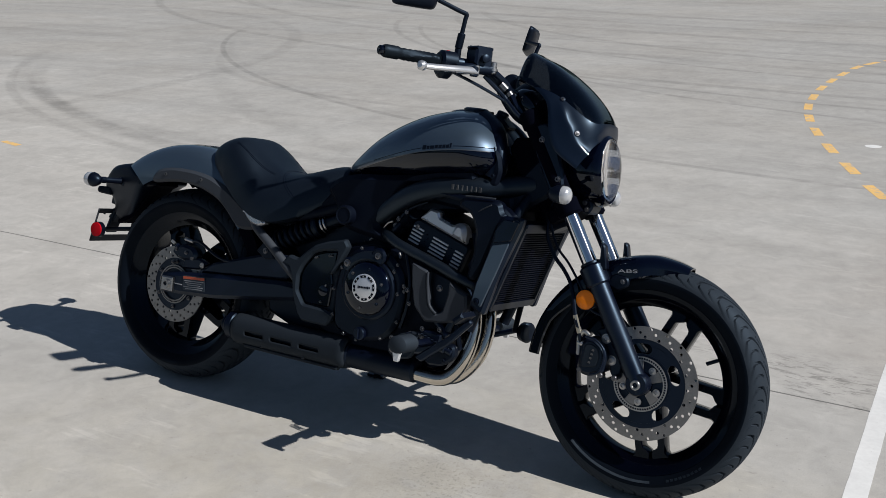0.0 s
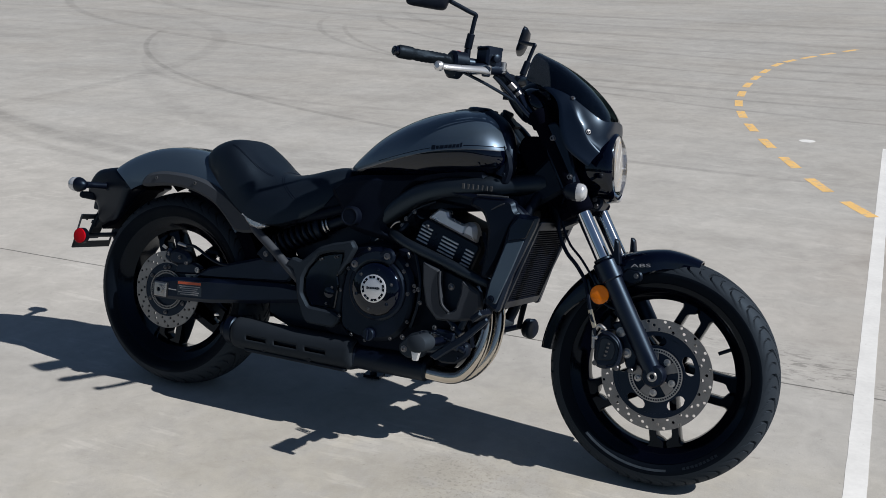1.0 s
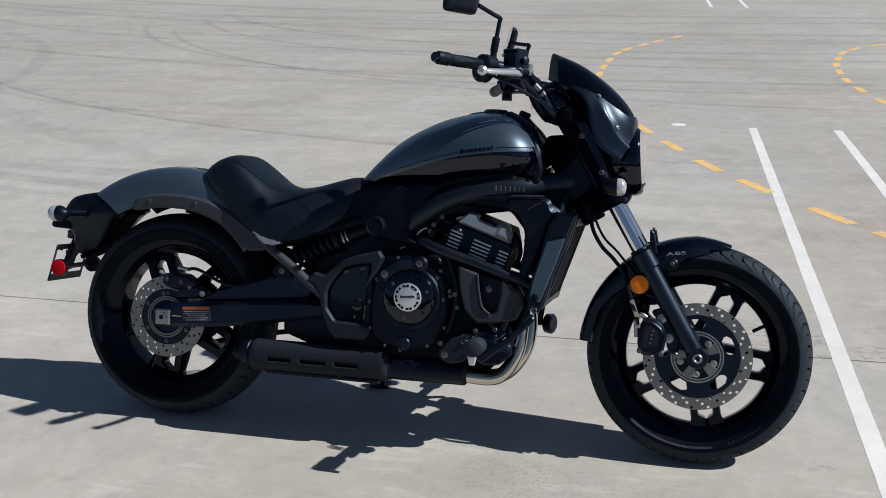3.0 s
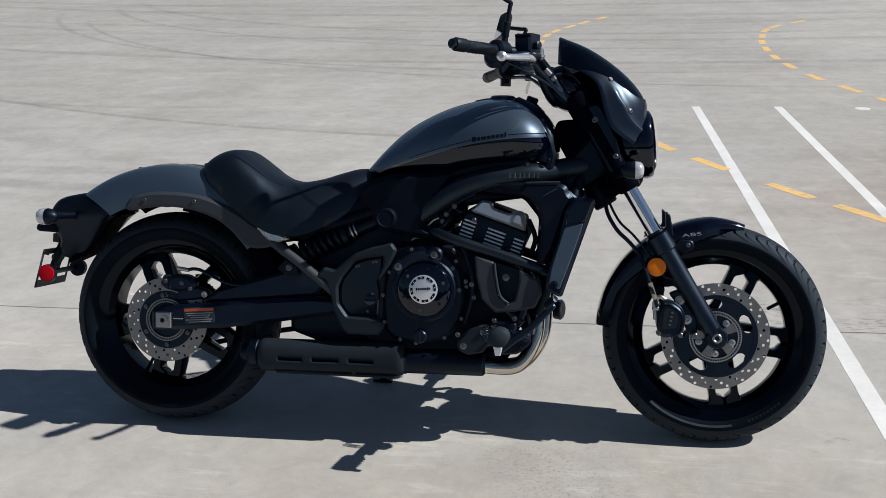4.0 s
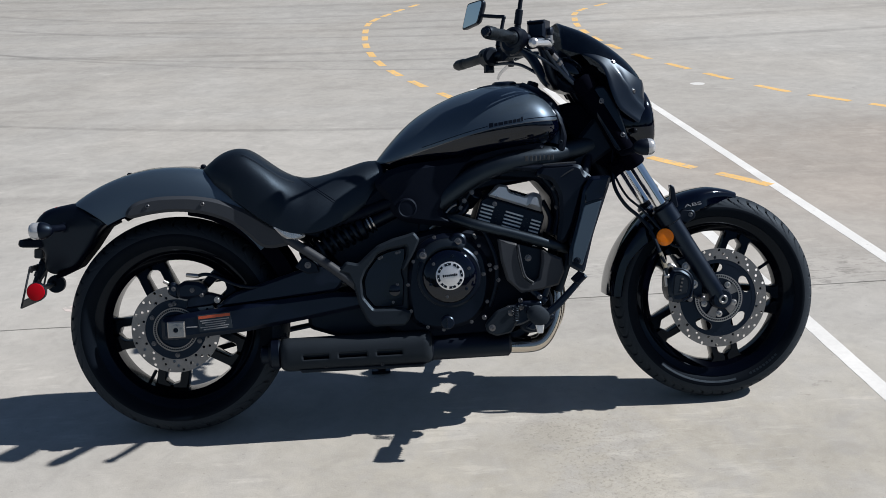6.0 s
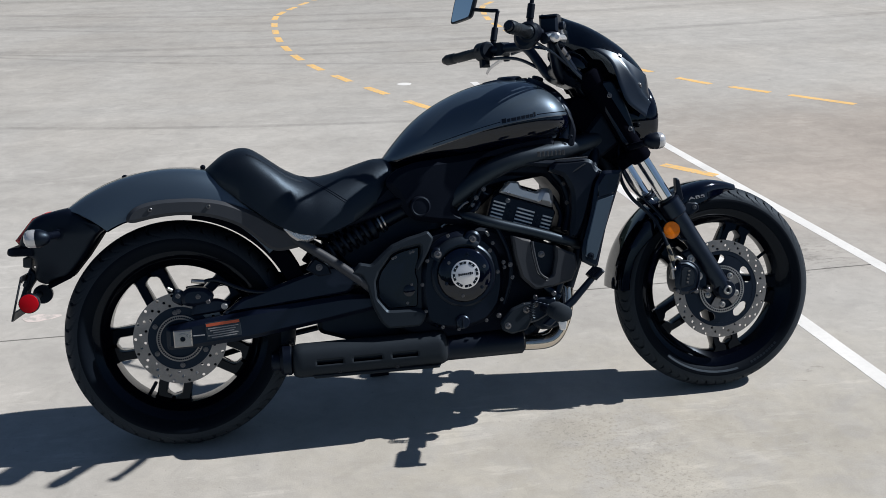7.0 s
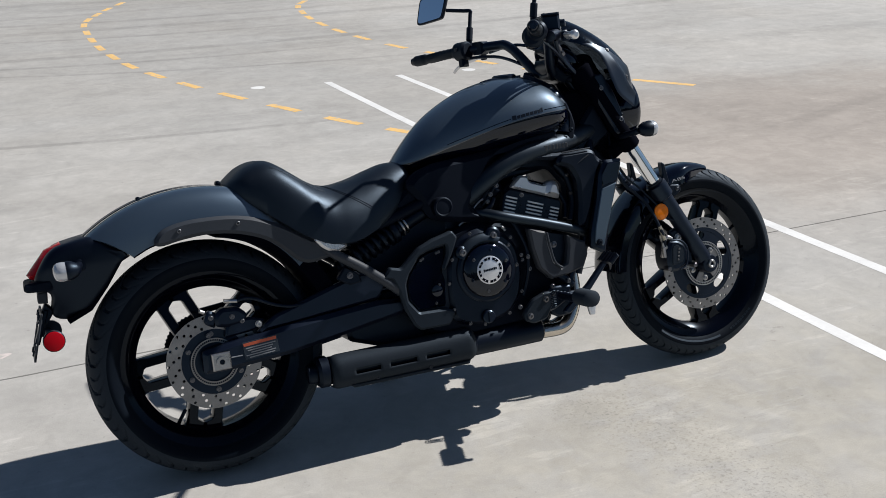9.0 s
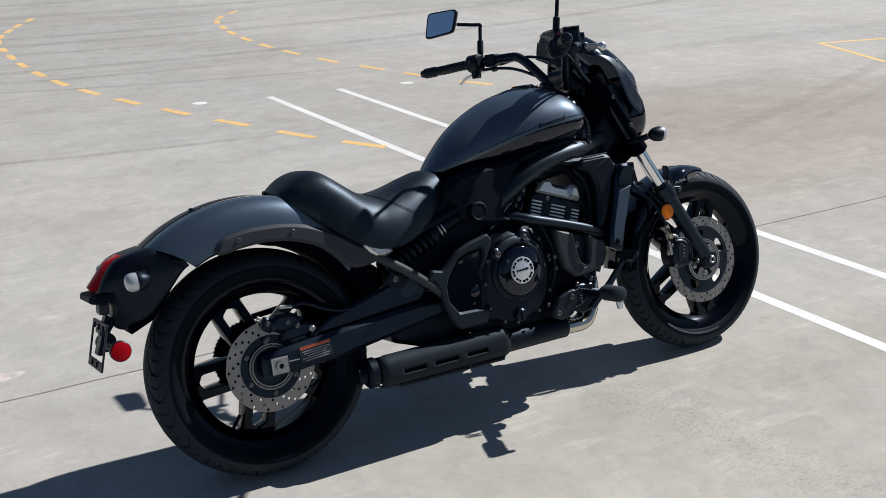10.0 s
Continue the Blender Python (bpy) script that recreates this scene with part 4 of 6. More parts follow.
part("windscreen", cowl_patch(-1, 1, 0, 1, 0.004, seam=lambda u: (0.0, min(1.0, seam_v(u) + 0.03)), lift=-0.004), TINT, bike, "smoked dark windscreen on the headlamp cowl")
cowl = part("headlamp_cowl", cowl_patch(-1, 1, 0, 1, 0.005, nv=22, seam=lambda u: (min(1.0, seam_v(u) - 0.006), 1.0)), COWL, bike, "gloss black cowl round the headlamp")
def bullet(x, y, z, dx, f=1.0, rim=0.0):
    """The rounded shell of a turn signal that points along x."""
    prof = ((-0.046, 0.002), (-0.044, 0.010), (-0.036, 0.019), (-0.024, 0.0255), (-0.015 + rim, 0.0278), (-0.011 + rim, 0.0265))
    return loft([[(x + dx * a, y + f * r * math.cos(q), z + f * r * math.sin(q)) for q in (2 * math.pi * k / 28 for k in range(28))] for a, r in prof])


def signal_lens(x, y, z, dx):
    """The clear domed front of a turn signal."""
    prof = ((-0.013, 0.0228), (-0.002, 0.0238), (0.008, 0.0226), (0.014, 0.0185), (0.018, 0.011), (0.019, 0.003))
    return loft([[(x + dx * a, y + r * math.cos(q), z + r * math.sin(q)) for q in (2 * math.pi * k / 24 for k in range(24))] for a, r in prof])


for y in (-1, 1):
    for u, v, r in ((0.865, 0.515, 0.0045), (0.82, 0.83, 0.0055)):
        q = Vector(cowl_point(y * u, v))
        nrm = (Vector(cowl_point(y * (u + 0.03), v)) - q).cross(Vector(cowl_point(y * u, v + 0.03)) - q).normalized()
        nrm = nrm if nrm.y * y > 0 else -nrm
        m = Matrix.Translation(q) @ nrm.to_track_quat("-Y", "Z").to_matrix().to_4x4()
        part("bolt", moved(bolt_geo(0, -0.0005, 0, r, -1, 0.003), m), BOLT, cowl)
        part("grommet", moved(solid_lathe([(r * 1.7, 0.004), (r * 1.7, -0.0005), (r * 1.4, -0.0015)], 0, 0, 20), m), DARK, cowl)
    stay = part("cowl_stay", prism([(1.186, 0.905), (1.205, 0.935), (1.238, 0.940), (1.270, 0.886), (1.291, 0.83), (1.305, 0.775), (1.298, 0.742), (1.268, 0.755), (1.23, 0.825)], y * 0.092, y * 0.110, 0.005, 0.012), COWL, bike)
    bolts([(1.226, y * 0.110, 0.895), (1.285, y * 0.110, 0.797)], stay, 0.008, y)
    sig = part("turn_signal", join(tube([(1.285, y * 0.10, 0.745), (1.305, y * 0.14, 0.752), (1.315, y * 0.155, 0.757)], 0.010, 12),
                                   bullet(1.340, y * 0.184, 0.760, 1, 0.86, 0.009)), DARK, bike, "black bullet turn signal with clear lens")
    part("lens", signal_lens(1.340, y * 0.184, 0.760, 1), SIGNAL, sig, "clear faceted lens")
part("lamp_bracket", prism([(1.29, 0.765), (1.35, 0.765), (1.365, 0.735), (1.352, 0.712), (1.30, 0.72)], -0.036, 0.036, 0.006, 0.008), DARK, bike)
bolts([(1.340, -0.036, 0.744), (1.347, -0.036, 0.727)], bike, 0.0065)

# handlebar with its controls and mirrors
part("handlebar", join(tube([(0.965, -0.235, 1.070), (1.03, -0.165, 1.069), (1.062, -0.118, 1.055), (1.092, -0.06, 0.985), (1.112, -0.03, 0.955), (1.115, 0, 0.95), (1.112, 0.03, 0.955), (1.095, 0.055, 0.975), (1.062, 0.13, 1.055),
                                 (1.03, 0.175, 1.067), (0.94, 0.262, 1.063)], 0.0150, 16)), SATIN, bike, "satin black pulled-back handlebar")
part("bar_clamp", join(box((0.045, 0.09, 0.035), 0.01, Matrix.Translation((1.130, 0, 0.960)) @ pose(0, 0, 0, 0, -25, 0)), rod((1.185, -0.03, 0.90), (1.150, -0.03, 0.955), 0.016, 16, 0.002), rod((1.185, 0.03, 0.90), (1.150, 0.03, 0.955), 0.016, 16, 0.002)), DARK, bike)
for end, inner, y in (((0.876, -0.381, 1.071), (0.962, -0.238, 1.070), -1), ((0.869, 0.447, 1.058), (0.942, 0.262, 1.063), 1)):
    e, i_ = Vector(end), Vector(inner)
    d = (e - i_).normalized()
    rings = []
    up = Vector((0, 0, 1))
    side = d.cross(up).normalized()
    up = side.cross(d)
    L = (e - i_).length
    for k in range(25):
        t = k / 24
        r = 0.0148 + 0.0012 * (k % 2) * (1 if 0.05 < t < 0.68 else 0) + (0.0026 if t > 0.72 else 0) + (0.006 if t < 0.04 else 0)
        if t > 0.97:
            r -= 0.003
        rings.append([i_ + d * L * t + (up * math.cos(a) + side * math.sin(a)) * (r + 0.001 * math.sin(5 * a + 9 * t) * (0.05 < t < 0.7)) for a in (2 * math.pi * j / 20 for j in range(20))])
    grip = part("grip", loft(rings), GRIP, bike, "ribbed black rubber grip")
    part("bar_end", rod(e - d * 0.002, e + d * 0.012, 0.0125, 18, 0.003), GLOSS, grip)
    part("bar_end_screw", rod(e + d * 0.0115, e + d * 0.0135, 0.006, 12), SATIN, grip)
    sw = Vector(inner) - d * 0.022
    m = Matrix.Translation(sw) @ Matrix((side, d, up)).transposed().to_4x4()
    off = side * 0.012 - up * 0.013
    lump = rod(sw - d * 0.022 + off, sw + d * 0.018 + off, 0.031, 28, 0.009) if y < 0 else box((0.03, 0.03, 0.03), 0.008, m @ Matrix.Translation((0, 0.0, -0.034)))
    box_ = part("switch_box", join(rod(sw - d * 0.028, sw + d * 0.024, 0.029, 28, 0.007), lump), DARK, bike, "black handlebar switch box")
    if y < 0:
        part("kill_switch", box((0.010, 0.012, 0.006), 0.002, m @ Matrix.Translation((0.006, -0.004, 0.0275))), RED, box_, "red stop switch")
    else:
        part("switch_button", box((0.008, 0.014, 0.010), 0.002, m @ Matrix.Translation((-0.028, 0.0, 0.006))), CHARCOAL, box_)
RV = Matrix.Translation((1.045, -0.172, 1.091)) @ pose(0, 0, 0, 0, 0, -28)
res = part("brake_reservoir", box((0.051, 0.055, 0.044), 0.006, RV), SATIN, bike, "black brake fluid reservoir")
part("lid", box((0.0505, 0.0545, 0.008), 0.0035, RV @ Matrix.Translation((0, 0, 0.024))), SATIN, res)
for sx, sy in ((-0.017, -0.019), (0.017, 0.019)):
    part("lid_screw", rod(RV @ Vector((sx, sy, 0.027)), RV @ Vector((sx, sy, 0.0295)), 0.0035, 10), BOLT, res)
part("sight_glass", moved(solid_lathe([(0.011, 0.0), (0.011, -0.012), (0.008, -0.014)], 0, 0, 18), Matrix.Translation((1.068, -0.187, 1.088)) @ pose(0, 0, 0, 0, 0, 55)), SATIN, res)
part("master_cylinder", join(tube([(1.01, -0.225, 1.052), (1.05, -0.19, 1.06), (1.075, -0.14, 1.062)], 0.015, 12), rod((1.06, -0.22, 1.062), (1.06, -0.22, 1.036), 0.011, 14, 0.002)), SATIN, bike)
part("brake_lever", tube([(1.062, -0.215, 1.050), (1.056, -0.25, 1.049), (1.04, -0.30, 1.045), (1.015, -0.35, 1.041), (0.998, -0.375, 1.040)], (0.0120, 0.0085), 14, flat=0.7), ALLOY, bike, "polished silver brake lever")
part("lever_ball", moved(rod((0, -0.011, 0), (0, 0.011, 0), 0.0125, 16, 0.006), Matrix.Translation((0.996, -0.378, 1.040))), ALLOY, bike)
part("clutch_perch", join(box((0.04, 0.05, 0.04), 0.01, Matrix.Translation((1.0, 0.212, 1.066)) @ pose(0, 0, 0, 0, 0, 30)), rod((1.02, 0.235, 1.03), (1.02, 0.235, 1.07), 0.010, 12, 0.002)), DARK, bike)
part("clutch_lever", tube([(1.02, 0.235, 1.045), (1.02, 0.29, 1.04), (1.015, 0.36, 1.033), (1.006, 0.41, 1.022), (1.002, 0.438, 1.008)], (0.0062, 0.0045), 12, flat=0.9), ALLOY, bike, "silver clutch lever")
for pts, r in (([(1.075, -0.14, 1.06), (1.10, -0.10, 1.03), (1.13, -0.09, 0.98), (1.18, -0.08, 0.93)], 0.0095), ([(1.06, -0.16, 1.045), (1.10, -0.115, 1.0), (1.15, -0.1, 0.95), (1.22, -0.08, 0.91)], 0.006),
               ([(0.99, -0.21, 1.045), (1.05, -0.165, 1.018), (1.12, -0.10, 0.978), (1.19, -0.07, 0.928)], 0.0042), ([(1.03, 0.21, 1.05), (1.08, 0.12, 1.06), (1.14, 0.06, 1.03), (1.20, 0.03, 0.97)], 0.005),
               ([(0.96, 0.235, 1.04), (1.03, 0.15, 1.03), (1.09, 0.07, 0.985), (1.17, 0.05, 0.94)], 0.005), ([(1.08, -0.11, 1.04), (1.14, -0.05, 1.0), (1.2, -0.02, 0.95)], 0.005)):
    part("cable", tube(pts, r, 8), CABLE, bike)
part("banjo_bolt", join(rod((1.078, -0.150, 1.052), (1.078, -0.150, 1.084), 0.010, 14, 0.003), rod((1.078, -0.150, 1.060), (1.078, -0.150, 1.066), 0.013, 16)), STEEL, bike, "silver hose bolt")
part("lever_pivot", rod((1.062, -0.213, 1.040), (1.062, -0.213, 1.066), 0.009, 14, 0.002), STEEL, bike)
part("hose_clamp", join(rod((1.088, -0.112, 1.032), (1.102, -0.104, 1.018), 0.0105, 14), rod((1.108, -0.101, 1.012), (1.114, -0.098, 1.004), 0.0105, 14)), BOLT, bike)
# speedometer behind the screen
inst = part("instrument", join(moved(solid_lathe([(0.030, 0.045), (0.050, 0.036), (0.058, 0.016), (0.060, -0.008), (0.055, -0.013)], 0, 0, 36), Matrix.Translation((1.132, 0.0, 0.992)) @ pose(0, 0, 0, 0, 0, -90) @ pose(0, 0, 0, 40, 0, 0)),
                               box((0.10, 0.085, 0.055), 0.014, Matrix.Translation((1.158, 0, 0.957)) @ pose(0, 0, 0, 0, 30, 0)), box((0.07, 0.13, 0.035), 0.012, Matrix.Translation((1.185, 0, 0.93)) @ pose(0, 0, 0, 0, 30, 0))), DARK, bike, "round black instrument housing")
part("housing", prism([(1.088, 0.972), (1.098, 1.004), (1.140, 1.018), (1.195, 0.984), (1.232, 0.945), (1.20, 0.916), (1.125, 0.930)], -0.058, 0.058, 0.016, 0.018), COWL, inst, "glossy black instrument shell")
part("dial_glass", moved(solid_lathe([(0.050, 0.0), (0.050, -0.003), (0.046, -0.004)], 0, 0, 36), Matrix.Translation((1.132, 0.0, 0.992)) @ pose(0, 0, 0, 0, 0, -90) @ pose(0, 0, 0, 40, 0, 0) @ Matrix.Translation((0, -0.0115, 0))), GLOSS, inst)


def mirror(centre, base, elbow, inner, toe, up):
    """A mirror on its stalk: swept shell, thin rim and glass."""
    stalk = tube([base, Vector(base).lerp(Vector(elbow), 0.85), elbow, Vector(elbow).lerp(Vector(inner), 0.3), inner], 0.006, 12, 5)
    y = 1 if centre[1] > 0 else -1
    outline = [(-0.064, -0.044), (-0.080, 0.036), (-0.068, 0.047), (0.068, 0.053), (0.080, 0.043), (0.087, -0.045), (0.076, -0.056), (-0.05, -0.050)]
    outline = rounded([(a * y * 0.88, b * 0.83) for a, b in outline], 0.018, 5)
    m = Matrix.Translation(centre) @ pose(0, 0, 0, 0, 0, toe) @ pose(0, 0, 0, 0, up, 0)
    rings = []
    for x, f in ((-0.004, 0.99), (0.0, 1.0), (0.007, 0.96), (0.015, 0.78), (0.020, 0.45)):
        rings.append([tuple(m @ Vector((x, a * f, b * f))) for a, b in outline])
    shell = part("mirror", loft(rings), DARK, bike, "black rear-view mirror on a stalk")
    part("glass", loft([[tuple(m @ Vector((x, a * 0.90, b * 0.88))) for a, b in outline] for x in (-0.0035, -0.0055)]), MIRROR, shell, "mirror glass tinted blue like the sky it reflects")
    part("stalk", join(stalk, rod(base, Vector(base).lerp(Vector(elbow), 0.45), 0.0105, 14, 0.002), rod(Vector(base) - Vector((0, 0, 0.03)), base, 0.009, 12)), DARK, shell)


mirror((0.925, 0.378, 1.217), (0.985, 0.255, 1.095), (1.008, 0.272, 1.190), (0.945, 0.318, 1.203), 17, 14)
mirror((0.925, -0.318, 1.235), (0.985, -0.184, 1.110), (1.0, -0.188, 1.20), (0.955, -0.262, 1.222), -25, 6)

# fuel tank
TOP = [(0.575, 0.752), (0.60, 0.782), (0.642, 0.827), (0.68, 0.861), (0.726, 0.892), (0.81, 0.932), (0.88, 0.952), (0.94, 0.961), (0.985, 0.961), (1.025, 0.952), (1.066, 0.928), (1.107, 0.885), (1.13, 0.85)]
LOW = [(0.575, 0.742), (0.62, 0.728), (0.715, 0.738), (0.858, 0.757), (1.015, 0.778), (1.09, 0.789), (1.13, 0.81)]
WIDE = [(0.575, 0.03), (0.60, 0.06), (0.642, 0.085), (0.726, 0.118), (0.81, 0.145), (0.91, 0.168), (1.0, 0.176), (1.06, 0.165), (1.10, 0.125), (1.13, 0.05)]
LINE = [(0.575, 0.744), (0.64, 0.757), (0.724, 0.783), (0.89, 0.828), (0.99, 0.843), (1.09, 0.849), (1.13, 0.85)]


def tank_section(x):
    """Heights and half widths round one side of the tank, from its foot to its crown."""
    top, low, w, ln = lerp_table(TOP, x), lerp_table(LOW, x), lerp_table(WIDE, x), lerp_table(LINE, x)
    ln = min(max(ln, low + 0.010), top - 0.018)
    zs = [low, low + 0.004] + [low + 0.004 + (ln - 0.0022 - low - 0.004) * k / 5 for k in range(1, 6)] + [ln, ln + 0.0075, ln + 0.0098] + [ln + 0.0098 + (top - ln - 0.0098) * (1 - (1 - k / 14) ** 1.9) for k in range(1, 15)]
    out = []
    for z in zs:
        h = (z - low) / (top - low)
        if h < 0.34:
            f = 0.72 + 0.28 * math.sin(h / 0.34 * math.pi / 2)
        else:
            f = max(0.0, 1 - ((h - 0.34) / 0.66) ** 2.4) ** 0.58
        out.append((w * f, z))
    return out


rings = []
NX = 64
for i in range(NX + 1):
    t = i / NX
    x = 0.575 + 0.555 * (0.5 - 0.5 * math.cos(math.pi * t))
    side = tank_section(x)
    ring = [(x, 0.05 * (z - 0.75) - a, z) for a, z in side] + [(x, 0.05 * (z - 0.75) + a, z) for a, z in side[-2::-1]]
    rings.append(ring)
V, F = loft(rings)
n = len(rings[0])
idx = []
for i in range(NX):
    for j in range(n):
        k = min(j, n - 2 - j) if j < n - 1 else -1
        x = rings[i][0][0]
        if k < 6:
            idx.append(1)
        elif k == 6:
            idx.append(2 if 0.66 < x < 1.09 else 1)
        elif k == 8:
            idx.append(1 if 0.70 < x < 0.885 or 0.99 < x < 1.10 else 0)
        else:
            idx.append(0)
idx += [1, 1]
tank = part("fuel_tank", (V, F, idx), [GRAPHITE, GLOSS, SILVER], bike, "two-tone graphite and gloss black teardrop fuel tank", 50)


def tank_side(x, z, lift=0.0):
    top, low, w = lerp_table(TOP, x), lerp_table(LOW, x), lerp_table(WIDE, x)
    h = (z - low) / (top - low)
    f = 0.72 + 0.28 * math.sin(h / 0.34 * math.pi / 2) if h < 0.34 else max(0.0, 1 - ((h - 0.34) / 0.66) ** 2.4) ** 0.58
    return (x, 0.05 * (z - 0.75) - (w * f + lift), z)


# maker's name as plain bars
for y in (1, -1):
    x = 0.897
    for wd in (0.012, 0.009, 0.013, 0.010, 0.010, 0.009, 0.009, 0.005):
        z0 = lerp_table(LINE, x) + 0.0035
        hh = 0.0125 if wd in (0.012, 0.005) else 0.009
        q = [tank_side(a, b, 0.0007) for a, b in ((x, z0), (x + wd, z0 + 0.0015), (x + wd, z0 + hh + 0.0015), (x, z0 + hh))]
        q2 = [(a, b + 0.0012, c) for a, b, c in q]
        g = loft([q, q2])
        part("name_bar", g if y > 0 else moved(g, Matrix.Diagonal((1, -1, 1, 1))), DARK, tank)
        x += wd + 0.0025
# raised black console along the crown and the filler cap
rings = []
for i in range(25):
    t = i / 24
    x = 0.885 + 0.225 * t
    z = lerp_table(TOP, x)
    w = 0.058 * (math.sin(min(1, t * 3) * math.pi / 2)) * (1 - 0.25 * t)
    rings.append([(x, w * s, z - 0.55 * (w * s) ** 2 / 0.06 * 0.5 - 0.012 * abs(s) ** 6 + 0.0015) for s in [k / 8 - 1 for k in range(17)]] + [(x, -w * s, z - 0.03) for s in [k / 8 - 1 for k in range(17)]])
part("tank_console", loft(rings), SATIN, tank, "black console on the tank crown")
part("filler_cap", moved(solid_lathe([(0.036, 0.0), (0.036, -0.008), (0.030, -0.012)], 0, 0, 36), Matrix.Translation((0.965, 0, 0.956)) @ pose(0, 0, 0, 90, 0, 0) @ pose(0, 0, 0, 180, 0, 0)), SATIN, tank)
part("cap_hinge", box((0.02, 0.03, 0.01), 0.003, Matrix.Translation((1.005, 0, 0.957))), CHARCOAL, tank)
# black trim behind the tank's nose
for y in (-1, 1):
    part("tank_trim", prism([(1.085, 0.87), (1.115, 0.84), (1.125, 0.80), (1.115, 0.755), (1.085, 0.75), (1.095, 0.79), (1.10, 0.83)], y * 0.08, y * 0.120, 0.008, 0.01), MATTE, tank)
    part("tank_trim", tube([(1.005, y * 0.030, 0.938), (1.050, y * 0.050, 0.915), (1.078, y * 0.072, 0.887), (1.092, y * 0.085, 0.855), (1.098, y * 0.090, 0.812), (1.092, y * 0.094, 0.778)], 0.027, 18), SATIN, tank)
    bolts([(1.103, y * 0.124, 0.785)], tank, 0.007, y, DARK)
part("ignition_housing", join(box((0.055, 0.07, 0.05), 0.012, Matrix.Translation((1.048, 0, 0.925)) @ pose(0, 0, 0, 0, 45, 0)), rod((1.045, 0, 0.945), (1.052, 0, 0.964), 0.017, 18, 0.003)), DARK, bike)

# seat: a deep bucket with a raised lumbar roll
S_TOP = [(0.085, 0.756), (0.10, 0.768), (0.136, 0.795), (0.165, 0.807), (0.187, 0.810), (0.21, 0.806), (0.237, 0.790), (0.27, 0.765), (0.304, 0.741), (0.345, 0.722), (0.379, 0.717), (0.438, 0.725), (0.506, 0.745), (0.55, 0.756), (0.585, 0.757), (0.60, 0.748), (0.61, 0.725)]
S_LOW = [(0.085, 0.735), (0.125, 0.712), (0.199, 0.652), (0.27, 0.598), (0.33, 0.570), (0.38, 0.566), (0.455, 0.584), (0.553, 0.640), (0.60, 0.680), (0.61, 0.69)]
S_WIDE = [(0.085, 0.07), (0.11, 0.105), (0.16, 0.13), (0.22, 0.146), (0.30, 0.155), (0.38, 0.158), (0.45, 0.145), (0.52, 0.118), (0.58, 0.09), (0.60, 0.075), (0.61, 0.06)]


def seat_skin(x, s, lift=0.0):
    """A point of the saddle: s runs from -1 at the right foot over the crown to 1."""
    top, low, w = lerp_table(S_TOP, x), lerp_table(S_LOW, x), lerp_table(S_WIDE, x)
    a = abs(s) * math.pi / 2
    f = min(1.0, max(0.0, (x - 0.26) / 0.12))
    f = f * f * (3 - 2 * f)
    return (x, math.copysign((w + lift) * math.sin(a) ** (0.58 + 0.26 * f), s), low + (top - low + lift) * max(0.0, math.cos(a)) ** (0.50 + 0.22 * f))


rings = []
for i in range(81):
    x = 0.085 + 0.525 * i / 80
    low, w = lerp_table(S_LOW, x), lerp_table(S_WIDE, x)
    ring = [seat_skin(x, -1 + j / 24) for j in range(49)]
    ring += [(x, w * 0.9 * (-1 + 2 * j / 9), low - 0.006) for j in range(9, -1, -1)]
    rings.append(ring)
seat = part("seat", loft(rings), LEATHER, bike, "black vinyl bucket saddle with raised lumbar roll", 60)
for y in (-1, 1):
    for dx in (0.0, 0.007):
        part("seam", tube([seat_skin(0.345 + dx + 0.11 * q ** 1.4, y * 0.80 * q, 0.0000) for q in (k / 12 for k in range(13))], 0.0010, 6), DARK, seat)
        part("seam", tube([seat_skin(0.20 + 0.145 * q, y * (0.42 + dx * 4 - 0.10 * q), 0.0000) for q in (k / 10 for k in range(11))], 0.0010, 6), DARK, seat)

# rear mudguard
rings = []
for i in range(41):
    t = i / 40
    crown = 0.4625 - 0.007 * t - 0.045 * max(0.0, 0.276 - t)
    w = 0.118 + 0.012 * math.sin(math.pi * t)
    drop = (0.118 - 0.012 * t if t < 0.7 else 0.11) + 0.010 * max(0.0, 1 - abs(t - 0.68) / 0.22)
    sect = []
    for off in (0.0, 0.004):
        row = []
        for j in range(25):
            s = -1 + 2 * j / 24
            y = (w - off) * math.copysign(abs(math.sin(s * math.pi / 2)) ** 0.72, s)
            r = crown - off - drop * abs(s) ** 2.9
            a = radians(40 + (87 - 9 * abs(s) ** 2) * t)
            row.append((REAR[0] + r * math.cos(a), y, REAR[1] + r * math.sin(a)))
        sect += row if off == 0 else row[::-1]
    rings.append(sect)
V, F = loft(rings)
fender = part("rear_fender", (V, F, [1 if 24 <= q % 50 and q < 2000 else 0 for q in range(len(F))]), [GRAPHITE, LINER], bike, "graphite metallic rear mudguard")
rings = []
for i in range(41):
    a = radians(70 + 57 * i / 40)
    r = 0.4625 - 0.007 * (a - radians(40)) / radians(87) + 0.0012
    rings.append([(REAR[0] + r * math.cos(a), 0.024 * q, REAR[1] + r * math.sin(a)) for q in (-1, 0, 1)])
part("stripe", loft(rings, closed=False), SATIN, fender, "black centre stripe")
for fx, fz in ((-0.130, 0.749), (0.080, 0.763)):
    part("fender_stud", solid_lathe([(0.003, -0.012), (0.007, -0.010), (0.007, 0.010), (0.003, 0.012)], fx, fz, 14), DARK, fender)
rings = []
